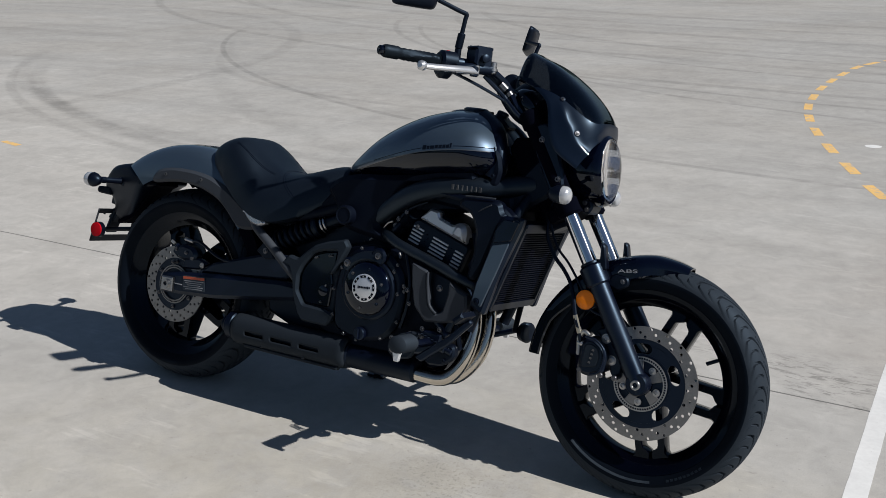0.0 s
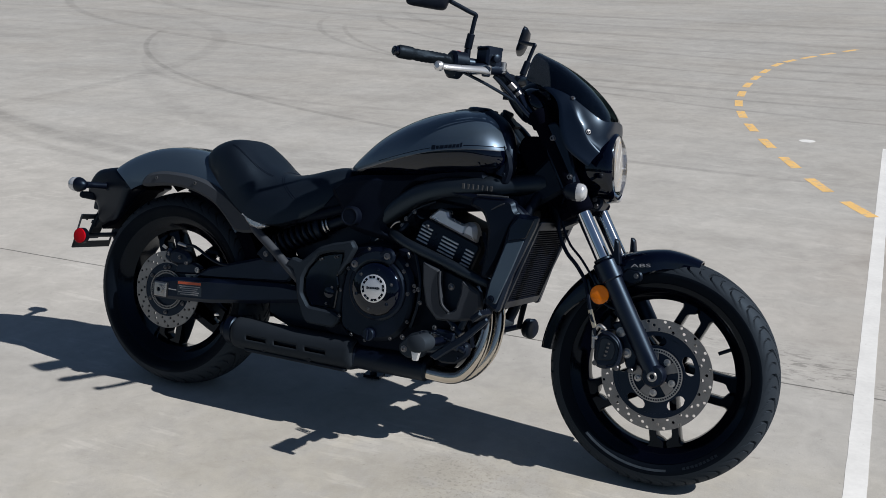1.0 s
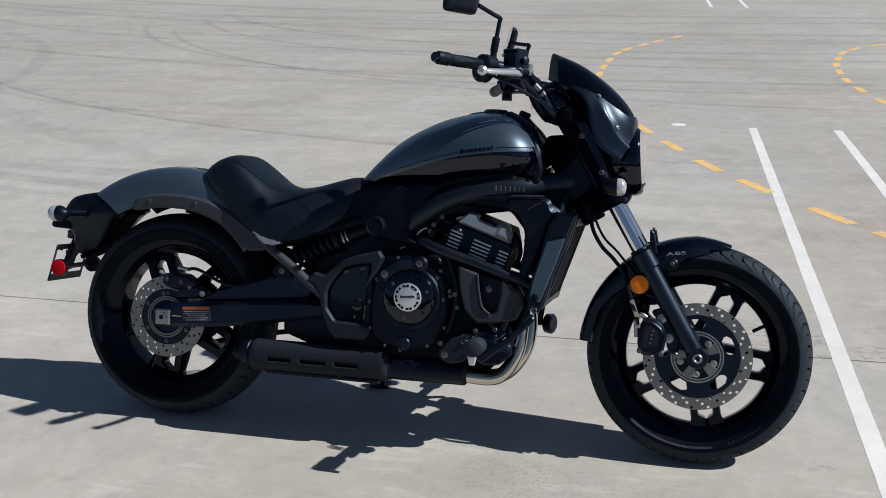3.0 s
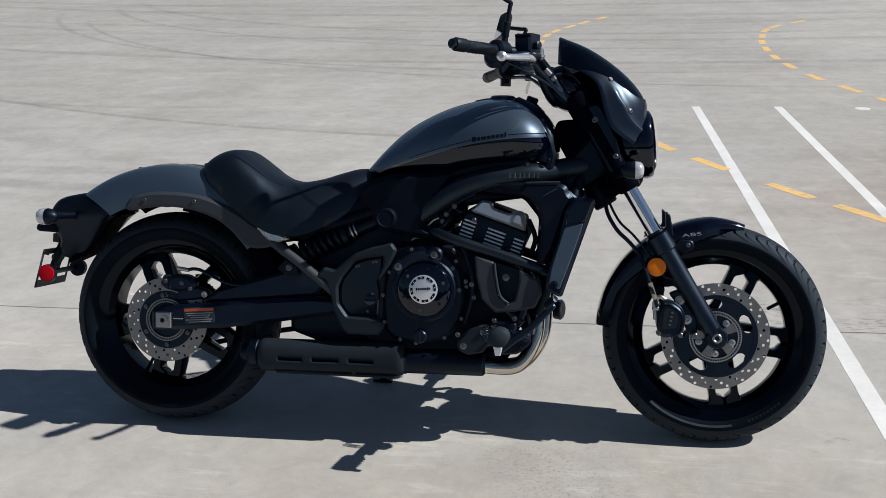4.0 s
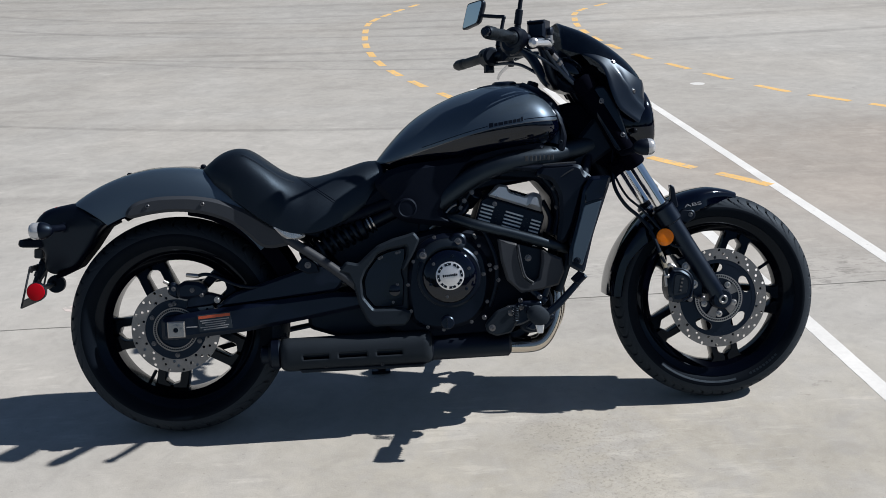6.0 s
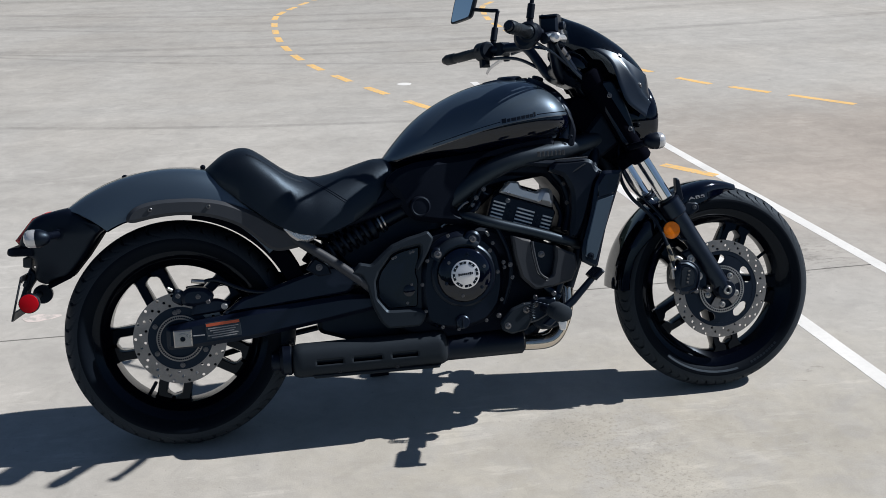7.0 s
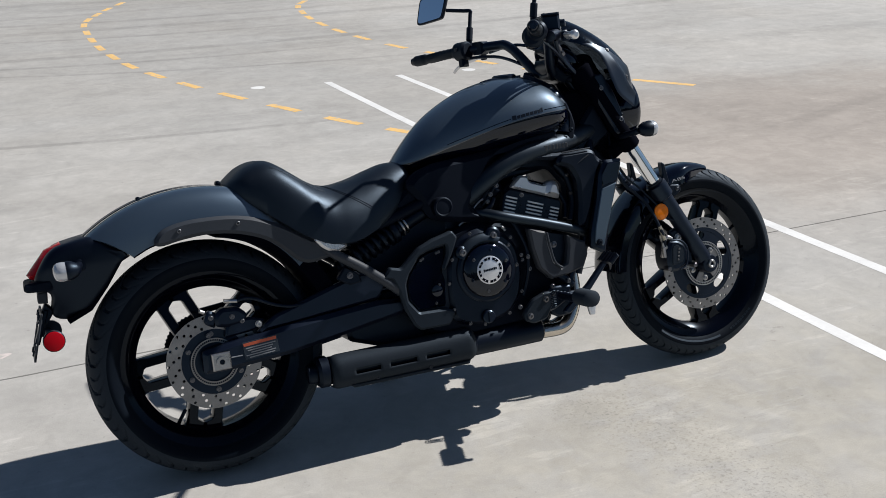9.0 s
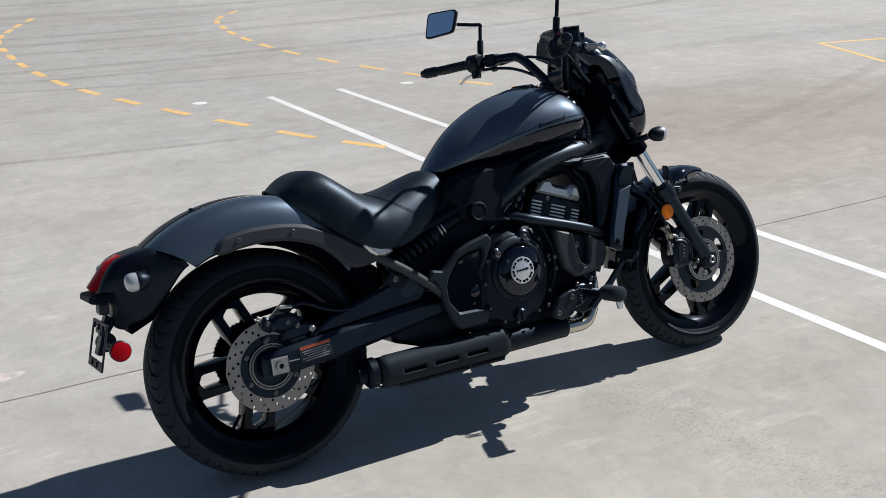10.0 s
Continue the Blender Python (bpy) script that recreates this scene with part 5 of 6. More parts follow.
for i in range(25):
    a = radians(6 + 74 * i / 24)
    sect = [(y, r) for y, r in ((-0.110, 0.372), (-0.108, 0.327), (-0.06, 0.322), (0.06, 0.322), (0.108, 0.327), (0.110, 0.372), (0.107, 0.372), (0.105, 0.331), (0.0, 0.328), (-0.105, 0.331), (-0.107, 0.372))]
    rings.append([(REAR[0] + r * math.cos(a), y, REAR[1] + r * math.sin(a)) for y, r in sect])
part("splash_guard", loft(rings), LINER, fender, "black inner splash guard over the tyre")
STRUT = [(-0.125, 0.635), (-0.115, 0.658), (-0.09, 0.676), (-0.033, 0.687), (0.06, 0.685), (0.13, 0.673), (0.21, 0.638), (0.29, 0.583), (0.362, 0.563), (0.337, 0.534), (0.252, 0.523), (0.205, 0.572), (0.161, 0.608), (0.09, 0.634),
         (0.015, 0.644), (-0.06, 0.638), (-0.105, 0.628)]
for y in (-1, 1):
    st = part("fender_strut", prism(rounded(rounded(STRUT, 0.03, 3), 0.012, 2), y * 0.112, y * 0.138, 0.009), CHARCOAL, bike, "charcoal side strut of the mudguard")
    bolts([(-0.058, y * 0.136, 0.662), (0.092, y * 0.136, 0.660)], st, 0.0065, y)
    # pale metal here stands in for sun on the strut's top
    part("sunlit_strut_end", prism([(0.280, 0.592), (0.315, 0.580), (0.366, 0.567), (0.372, 0.556), (0.345, 0.546), (0.318, 0.552), (0.300, 0.566)], y * 0.118, y * 0.154, 0.006, 0.006), ALLOY, st, "strut end made pale for the sun it catches")
    part("subframe_tube", tube([(0.30, y * 0.12, 0.57), (0.336, y * 0.14, 0.54), (0.405, y * 0.146, 0.492), (0.475, y * 0.146, 0.436), (0.51, y * 0.14, 0.405)], 0.0135, 14), CHARCOAL, bike, "charcoal rear frame tube")
    part("gusset", prism([(0.335, 0.470), (0.362, 0.502), (0.398, 0.478), (0.405, 0.452), (0.37, 0.448)], y * 0.112, y * 0.134, 0.004, 0.006), DARK, bike)
    bolts([(0.372, y * 0.134, 0.474)], bike, 0.008, y)
    part("seat_rail", tube([(0.10, y * 0.09, 0.70), (0.30, y * 0.105, 0.59), (0.45, y * 0.105, 0.59), (0.62, y * 0.11, 0.64)], 0.015, 12), MATTE, bike)

# tail unit
TAIL = [(-0.255, 0.680), (-0.30, 0.674), (-0.352, 0.664), (-0.378, 0.645), (-0.415, 0.588), (-0.405, 0.562), (-0.372, 0.545), (-0.388, 0.488), (-0.348, 0.470), (-0.290, 0.494), (-0.245, 0.545), (-0.20, 0.606), (-0.175, 0.618)]
out_ = rounded(TAIL, 0.028, 5)
rings = []
for q, d_ in ((-1.0, 0.022), (-0.985, 0.014), (-0.94, 0.007), (-0.85, 0.002), (-0.7, 0.0), (0.7, 0.0), (0.85, 0.002), (0.94, 0.007), (0.985, 0.014), (1.0, 0.022)):
    rings.append([(x, 0.112 * q * (0.62 + 0.40 * max(0.0, min(1.0, (x + 0.43) / 0.26)) - 0.34 * max(0.0, 0.61 - z) / 0.1), z) for x, z in inset(out_, d_)])
tail = part("tail_unit", loft(rings, cut=True), DARK, bike, "black plastic tail section", 50)
# black strip stands in for the shade under the hollow tail
part("tail_shade_strip", prism([(-0.3455, 0.4635), (-0.2875, 0.4885), (-0.2425, 0.5395), (-0.1975, 0.6005), (-0.172, 0.6125), (-0.178, 0.622), (-0.204, 0.612), (-0.249, 0.551), (-0.294, 0.500), (-0.350, 0.475)], -0.046, 0.046, 0.001), LINER, tail, "matte black strip added for the shade in the hollow tail")
rings = []
for i in range(17):
    q = -1 + i / 8
    back, thin = 0.052 * abs(q) ** 2.4, 0.012 * abs(q) ** 6
    rings.append([(-0.330, 0.068 * q, 0.662 - thin), (-0.340 + back * 0.2, 0.068 * q, 0.668 - thin), (-0.378 + back * 0.8, 0.068 * q, 0.655 - thin), (-0.428 + back, 0.068 * q, 0.598 + thin), (-0.420 + back, 0.068 * q, 0.587 + thin), (-0.340, 0.068 * q, 0.584 + thin)])
part("tail_lamp", loft(rings), RED, tail, "red tail lamp lens")
part("lamp_lip", prism([(-0.372, 0.585), (-0.436, 0.582), (-0.440, 0.566), (-0.43, 0.560), (-0.372, 0.557)], -0.07, 0.07, 0.005, 0.006), MATTE, tail)
part("plate_light", prism([(-0.385, 0.553), (-0.41, 0.551), (-0.412, 0.525), (-0.388, 0.522)], -0.025, 0.025, 0.003, 0.004), CHARCOAL, tail)
for y in (-1, 1):
    sig = part("turn_signal", join(rod((-0.30, y * 0.075, 0.612), (-0.318, y * 0.150, 0.612), 0.010, 14, 0.002), bullet(-0.350, y * 0.181, 0.611, -1, 0.88),
                                   rod((-0.318, y * 0.145, 0.612), (-0.320, y * 0.165, 0.612), 0.011, 14, 0.002), solid_lathe([(0.016, y * 0.082), (0.016, y * 0.09), (0.012, y * 0.094)], -0.30, 0.612, 18)), DARK, bike, "black bullet turn signal with clear lens")
    part("lens", signal_lens(-0.350, y * 0.181, 0.611, -1), SIGNAL, sig, "clear faceted lens")
    rf = part("side_reflector", solid_lathe([(0.0265, y * 0.084), (0.0265, y * 0.098), (0.024, y * 0.100)], -0.390, 0.436, 28), DARK, bike)
    part("lens", solid_lathe([(0.0245, y * 0.0995), (0.024, y * 0.104), (0.013, y * 0.106)], -0.390, 0.436, 28), RED, rf, "round red side reflector lens")
holder = part("plate_holder", join(prism([(-0.395, 0.525), (-0.375, 0.50), (-0.405, 0.46), (-0.42, 0.475)], -0.02, 0.02, 0.004), rod((-0.398, -0.092, 0.436), (-0.398, 0.092, 0.436), 0.008, 12), box((0.012, 0.05, 0.09), 0.003, Matrix.Translation((-0.412, 0, 0.465)) @ pose(0, 0, 0, 0, 22, 0))), DARK, bike, "black licence plate holder without a plate")
pm = Matrix.Translation((-0.424, 0.008, 0.448)) @ pose(0, 0, 0, 0, 16, 0)
part("plate_frame", join(box((0.005, 0.180, 0.016), 0.002, pm @ Matrix.Translation((0, 0, 0.052))), box((0.005, 0.180, 0.022), 0.002, pm @ Matrix.Translation((0, 0, -0.050))), box((0.008, 0.09, 0.012), 0.002, pm @ Matrix.Translation((0.004, 0.01, 0.034))),
                         *(box((0.005, 0.008, 0.11), 0.002, pm @ Matrix.Translation((0, yy, 0))) for yy in (-0.086, 0.086))), CHARCOAL, holder)
for yy in (-0.055, -0.03, 0.0, 0.03, 0.055):
    part("plate_clip", box((0.007, 0.009, 0.014), 0.002, pm @ Matrix.Translation((-0.003, yy, -0.048 if yy in (-0.03, 0.03) else 0.046))), DARK, holder)

# swingarm, rear caliper and axle block
for y in (-1, 1):
    part("swingarm", join(prism([(-0.045, 0.345), (-0.047, 0.283), (0.03, 0.284), (0.18, 0.294), (0.35, 0.318), (0.52, 0.345), (0.54, 0.385), (0.44, 0.392), (0.18, 0.372), (0.02, 0.354)], y * 0.095, y * 0.138, 0.012, 0.012),
                          prism([(0.10, 0.365), (0.20, 0.372), (0.45, 0.395), (0.50, 0.46), (0.40, 0.475), (0.28, 0.44), (0.16, 0.405)], y * 0.098, y * 0.125, 0.008, 0.012)), SATIN, bike, "satin black swingarm")
part("axle_block", box((0.048, 0.014, 0.045), 0.003, Matrix.Translation((-0.002, -0.142, 0.314))), STEEL, bike, "square steel axle adjuster block")
part("axle_nut", join(lathe([(0.007, -0.146), (0.007, -0.155), (0.014, -0.155), (0.014, -0.146)], -0.002, 0.314, 24)), STEEL, bike)
# black disc drawn for the dark depth of the rear axle's bore
part("axle_bore_shade", solid_lathe([(0.0069, -0.147), (0.0069, -0.1505)], -0.002, 0.314, 20), DARK, bike)
part("adjuster_bolt", rod((0.032, -0.128, 0.318), (0.05, -0.128, 0.319), 0.006, 12, 0.001), BOLT, bike)
part("rear_axle", rod((-0.002, -0.14, 0.310), (-0.002, 0.14, 0.310), 0.01, 14), STEEL, bike)
part("adjuster_mark", box((0.03, 0.002, 0.003), 0.0005, Matrix.Translation((0.04, -0.1395, 0.318))), DECAL, bike)
lab = part("warning_label", box((0.092, 0.0015, 0.046), 0.0005, Matrix.Translation((0.105, -0.1392, 0.330)) @ pose(0, 0, 0, 0, -4, 0)), LABEL, bike, "black warning label with orange header")
lm = Matrix.Translation((0.105, -0.1403, 0.330)) @ pose(0, 0, 0, 0, -4, 0)
part("label_header", box((0.088, 0.0008, 0.008), 0.0002, lm @ Matrix.Translation((0, 0, 0.016))), ORANGE, lab)
for k in range(5):
    part("print_bar", box((0.08 - 0.012 * (k % 3), 0.0008, 0.0028), 0.0002, lm @ Matrix.Translation((-0.002 * (k % 2), 0, 0.006 - 0.0062 * k))), DECAL, lab)
rc = part("rear_caliper", join(prism([(0.0, 0.40), (0.03, 0.392), (0.078, 0.398), (0.088, 0.42), (0.066, 0.442), (0.02, 0.446), (0.0, 0.43)], -0.122, -0.078, 0.010, 0.012),
                               prism([(0.02, 0.365), (0.10, 0.372), (0.135, 0.395), (0.09, 0.41), (0.03, 0.40)], -0.115, -0.092, 0.006, 0.01), prism([(-0.028, 0.412), (0.0, 0.395), (0.01, 0.435), (-0.015, 0.446)], -0.112, -0.088, 0.006, 0.01)), SATIN, bike, "black rear brake caliper")
bolts([(0.112, -0.117, 0.388)], rc, 0.008, -1, STEEL)
bolts([(-0.008, -0.112, 0.425), (0.045, -0.122, 0.42), (0.07, -0.12, 0.405), (-0.02, -0.108, 0.38)], rc, 0.006)
part("bleed_screw", rod((-0.022, -0.105, 0.44), (-0.035, -0.108, 0.448), 0.005, 10, 0.001), STEEL, rc)
part("hose_fitting", rod((0.03, -0.115, 0.463), (0.065, -0.115, 0.458), 0.006, 10, 0.001), STEEL, rc)
part("brake_hose", tube([(0.06, -0.115, 0.458), (0.10, -0.12, 0.46), (0.20, -0.12, 0.42), (0.35, -0.12, 0.425), (0.50, -0.12, 0.42)], 0.005, 8), DARK, bike)

part("seat_base", prism([(0.30, 0.585), (0.36, 0.575), (0.45, 0.585), (0.56, 0.63), (0.62, 0.62), (0.60, 0.53), (0.50, 0.49), (0.42, 0.53), (0.34, 0.555)], -0.07, 0.07, 0.01, 0.01), DARK, bike)
# laid-down shock absorber
SH0, SH1 = Vector((0.352, -0.085, 0.492)), Vector((0.635, -0.085, 0.618))
d = (SH1 - SH0).normalized()
up = Vector((0, 1, 0))
side = d.cross(up)
coil = []
for k in range(7 * 16 + 1):
    t = k / (7 * 16)
    a = t * 7 * 2 * math.pi
    coil.append(SH0 + d * (0.03 + 0.15 * t) + (up * math.cos(a) + side * math.sin(a)) * 0.030)
shock = part("shock_absorber", join(rod(SH0, SH0 + d * 0.22, 0.017, 18, 0.002), rod(SH0 + d * 0.01, SH0 + d * 0.03, 0.036, 20, 0.004), rod(SH0 + d * 0.18, SH0 + d * 0.20, 0.036, 20, 0.004), rod(SH0 + d * 0.2, SH1, 0.023, 18, 0.003)), DARK, bike)
part("spring", tube(coil, 0.0065, 8, smooth=False), DARK, shock, "black coil spring")
part("preload_ring", join(*(rod(SH0 + d * q, SH0 + d * (q + 0.006), 0.030, 24, 0.001) for q in (0.212, 0.224))), STEEL, shock, "notched steel preload ring")

# frame
for y in (-1, 1):
    part("frame_tube", tube([(1.20, y * 0.05, 0.775), (1.11, y * 0.085, 0.755), (1.06, y * 0.108, 0.748), (1.0, y * 0.122, 0.742), (0.944, y * 0.128, 0.734), (0.889, y * 0.128, 0.717), (0.841, y * 0.124, 0.694), (0.79, y * 0.112, 0.660), (0.75, y * 0.10, 0.63)],
                            0.029, 24), TUBING, bike, "thick satin black perimeter frame tube")
    # cast plate that carries the pivot: the upper tube and the lower tube run out of it
    part("frame_plate", prism([(0.565, 0.690), (0.600, 0.724), (0.660, 0.742), (0.777, 0.752), (0.905, 0.765), (1.06, 0.785), (1.06, 0.772), (0.93, 0.757), (0.862, 0.742), (0.834, 0.721), (0.811, 0.690), (0.797, 0.657), (0.770, 0.628), (0.755, 0.605),
                                       (0.785, 0.588), (0.845, 0.570), (0.838, 0.550), (0.759, 0.562), (0.690, 0.572), (0.640, 0.583), (0.616, 0.606), (0.600, 0.650)], y * 0.080, y * 0.132, 0.016, 0.018), MATTE, bike, "cast matte black frame plate under the tank")
    part("seat_side_cover", prism([(0.50, 0.615), (0.545, 0.655), (0.60, 0.705), (0.64, 0.735), (0.66, 0.70), (0.62, 0.63), (0.57, 0.60)], y * 0.075, y * 0.108, 0.010, 0.014), MATTE, bike, "black cover between the seat and the frame")
    part("pivot_cap", solid_lathe([(0.028, y * 0.118), (0.028, y * 0.156), (0.024, y * 0.159), (0.021, y * 0.157), (0.017, y * 0.1575)], 0.658, 0.621, 32), MATTE, bike)
    part("engine_guard_tube", tube([(0.765, y * 0.095, 0.590), (0.80, y * 0.128, 0.580), (0.85, y * 0.150, 0.564), (0.97, y * 0.152, 0.528), (1.07, y * 0.148, 0.495), (1.12, y * 0.12, 0.475)], 0.0145, 16), TUBING, bike, "black lower frame tube")
    part("down_tube", tube([(1.20, y * 0.05, 0.76), (1.165, y * 0.10, 0.66), (1.125, y * 0.12, 0.50), (1.08, y * 0.11, 0.36)], 0.016, 12), DARK, bike)
    for k in range(7):
        part("name_bar", box((0.009, 0.002, 0.014), 0.0004, Matrix.Translation((1.0 + 0.0125 * k, y * (0.1515 - 0.0029 * k), 0.743)) @ pose(0, 0, 0, 0, 0, y * 14)), DECAL_DIM, bike)
part("backbone", prism([(0.60, 0.66), (0.75, 0.72), (1.15, 0.78), (1.22, 0.86), (1.27, 0.76), (1.18, 0.70), (0.9, 0.66), (0.62, 0.60)], -0.075, 0.075, 0.01), DARK, bike)
part("airbox", prism([(0.40, 0.59), (0.62, 0.64), (0.80, 0.66), (0.84, 0.60), (0.72, 0.50), (0.60, 0.40), (0.50, 0.40), (0.42, 0.50)], -0.075, 0.075, 0.012), DARK, bike)

part("swingarm_pivot", prism([(0.36, 0.36), (0.46, 0.40), (0.62, 0.40), (0.62, 0.24), (0.46, 0.25), (0.36, 0.285)], -0.085, 0.085, 0.012, 0.015), DARK, bike)

part("intake_manifold", prism([(0.80, 0.70), (1.0, 0.735), (1.15, 0.74), (1.165, 0.66), (1.10, 0.50), (1.072, 0.52), (1.078, 0.625), (1.035, 0.678), (0.88, 0.69), (0.84, 0.60), (0.80, 0.60)], -0.085, 0.085, 0.01, 0.012), DARK, bike, "black intake parts between the cylinders")
for y in (-1, 1):
    part("coolant_pipe", tube([(1.055, y * 0.09, 0.69), (1.085, y * 0.10, 0.645), (1.095, y * 0.105, 0.58), (1.08, y * 0.11, 0.52)], 0.012, 12), DARK, bike)
    bolts([(1.087, y * 0.112, 0.60), (1.080, y * 0.112, 0.655)], bike, 0.006, y)
# front cover above the radiator
part("intake_cover", prism([(0.945, 0.728), (1.10, 0.722), (1.16, 0.705), (1.19, 0.68), (1.14, 0.66), (1.06, 0.70), (0.98, 0.712)], -0.150, -0.10, 0.008, 0.008), DARK, bike, "black cover over the radiator")
bolts([(1.135, -0.15, 0.697), (1.10, -0.15, 0.71)], bike, 0.007)
# thin paler beads put light on the plate's top edge and facet
part("cover_edge_light", tube([(1.046, -0.156, 0.7235), (1.09, -0.160, 0.7255), (1.138, -0.160, 0.7265)], 0.0022, 8), CHARCOAL, bike)
part("cover_edge_light", tube([(1.091, -0.160, 0.686), (1.112, -0.163, 0.699), (1.130, -0.164, 0.7085)], 0.0020, 8), CHARCOAL, bike)
part("side_shield", prism([(1.023, 0.694), (1.039, 0.720), (1.134, 0.724), (1.156, 0.716), (1.162, 0.694), (1.176, 0.685), (1.157, 0.650), (1.125, 0.547), (1.101, 0.500), (1.075, 0.500), (1.088, 0.572), (1.088, 0.636), (1.068, 0.678)], -0.162, -0.12, 0.010, 0.012), DARK, bike, "black shield beside the radiator")
part("side_shield", prism([(1.062, 0.700), (1.134, 0.724), (1.156, 0.716), (1.176, 0.685), (1.157, 0.650), (1.125, 0.547), (1.101, 0.490), (1.072, 0.490), (1.078, 0.572), (1.078, 0.640)], 0.06, 0.150, 0.010, 0.012), DARK, bike, "black shield beside the radiator")

# radiator and its side shrouds
for y in (-1, 1):
    sh = part("radiator_shroud", prism([(1.154, 0.651), (1.176, 0.686), (1.234, 0.685), (1.228, 0.658), (1.179, 0.525), (1.150, 0.417), (1.138, 0.416), (1.104, 0.436), (1.108, 0.478), (1.138, 0.573)], y * 0.148, y * 0.178, 0.008, 0.008), SATIN, bike, "black radiator side shroud")
    part("shroud_panel", prism([(1.153, 0.604), (1.203, 0.617), (1.180, 0.545), (1.142, 0.437), (1.113, 0.449), (1.120, 0.494)], y * 0.176, y * 0.182, 0.002, 0.005), GRAPHITE, sh, "graphite shroud panel")
    part("shroud_panel", prism([(1.159, 0.648), (1.180, 0.677), (1.226, 0.675), (1.207, 0.623), (1.156, 0.611)], y * 0.176, y * 0.182, 0.002, 0.005), GLOSS, sh)
    bolts([(1.127, y * 0.182, 0.450)], sh, 0.009, y, DARK)
RM = Matrix.Translation((1.178, 0, 0.55)) @ pose(0, 0, 0, 0, 18.5, 0)
rad = part("radiator", join(box((0.03, 0.29, 0.024), 0.005, RM @ Matrix.Translation((0, 0, 0.118))), box((0.03, 0.29, 0.02), 0.005, RM @ Matrix.Translation((0, 0, -0.118))), box((0.03, 0.02, 0.24), 0.005, RM @ Matrix.Translation((0, 0.14, 0))),
                            box((0.03, 0.02, 0.24), 0.005, RM @ Matrix.Translation((0, -0.14, 0))), box((0.004, 0.27, 0.23), 0.001, RM @ Matrix.Translation((-0.012, 0, 0)))), DARK, bike, "black radiator")
fins = part("radiator_core", join(*(box((0.014, 0.265, 0.0022), 0.0004, RM @ Matrix.Translation((0.004, 0, -0.107 + 0.0068 * k))) for k in range(32))), MATTE, rad, "thin radiator fins")
tagged(fins, kind="stuff")
part("radiator_cap", rod((1.2, 0.05, 0.68), (1.205, 0.05, 0.70), 0.018, 18, 0.003), STEEL, rad)
horn = part("horn", moved(solid_lathe([(0.012, 0.03), (0.029, 0.018), (0.031, 0.0), (0.027, -0.004), (0.022, -0.006), (0.010, -0.003)], 0, 0, 32), Matrix.Translation((1.135, 0.17, 0.335)) @ pose(0, 0, 0, 0, 0, 70)), DARK, bike, "round black horn")
part("horn_bracket", prism([(1.09, 0.33), (1.105, 0.33), (1.12, 0.43), (1.10, 0.43)], 0.15, 0.16, 0.003), DARK, horn)

# engine
CASE = [(0.585, 0.27), (0.55, 0.36), (0.575, 0.47), (0.66, 0.535), (0.76, 0.565), (0.86, 0.545), (0.94, 0.52), (1.03, 0.48), (1.06, 0.41), (1.045, 0.33), (0.98, 0.27), (0.90, 0.245), (0.70, 0.238)]
eng = part("crankcase", prism(CASE, -0.125, 0.125, 0.012, 0.02), MATTE, bike, "black engine crankcase")
part("case_cover", prism([(0.652, 0.30), (0.645, 0.40), (0.66, 0.49), (0.705, 0.53), (0.765, 0.548), (0.83, 0.53), (0.875, 0.48), (0.885, 0.40), (0.87, 0.33), (0.83, 0.285), (0.76, 0.268), (0.69, 0.275)], -0.12, -0.150, 0.012, 0.025), ENGINE, eng, "black clutch side cover")
part("cover_collar", solid_lathe([(0.092, -0.145), (0.091, -0.154), (0.085, -0.159), (0.078, -0.159)], 0.768, 0.425, 64), ENGINE, eng)
cov = part("clutch_cover", solid_lathe([(0.0775, -0.150), (0.0775, -0.160), (0.073, -0.167), (0.068, -0.170), (0.052, -0.1735)], 0.768, 0.425, 64), GLOSS, eng, "round gloss black clutch cover")
part("badge", solid_lathe([(0.0400, -0.173), (0.0400, -0.177), (0.039, -0.1775)], 0.768, 0.427, 48), BADGE, cov, "round silver engine badge")
for k in range(8):
    a = 45 * k + 10
    part("badge_groove", lathe([(0.0295, -0.1772), (0.0295, -0.1780), (0.0362, -0.1780), (0.0362, -0.1772)], 0.768, 0.427, 8, a - 16.5, a + 16.5), GLOSS, cov)
    q = radians(a)
    part("badge_rivet", solid_lathe([(0.0016, -0.1778), (0.0016, -0.1788)], 0.768 + 0.033 * math.cos(q), 0.427 + 0.033 * math.sin(q), 8), BADGE, cov)
for k in range(8):
    part("name_bar", box((0.0042, 0.001, 0.0078 if k in (0, 6) else 0.0056), 0.0003, Matrix.Translation((0.768 + 0.0053 * (k - 3.5), -0.1780, 0.427 + 0.0004 * k)) @ pose(0, 0, 0, 0, -4, 0)), DARK, cov)
for k in range(6):
    a = radians(20 + 60 * k)
    part("bolt", bolt_geo(0.768 + 0.058 * math.cos(a), -0.172, 0.425 + 0.058 * math.sin(a), 0.0042), SATIN if k % 2 else BOLT, cov)
part("cover_arch", lathe([(0.079, -0.150), (0.080, -0.163), (0.085, -0.167), (0.098, -0.165), (0.105, -0.158), (0.107, -0.140), (0.079, -0.140), (0.079, -0.150)], 0.768, 0.425, 24, 62, 150), TUBING, eng, "satin arch of the side cover")
for bx, bz, br in ((0.796, 0.521, 0.026), (0.696, 0.487, 0.020)):
    part("boss", solid_lathe([(br, -0.13), (br - 0.002, -0.160), (br - 0.008, -0.165)], bx, bz, 28), ENGINE, eng)
bolts([(0.796, -0.164, 0.521), (0.696, -0.166, 0.487)], eng, 0.0095)
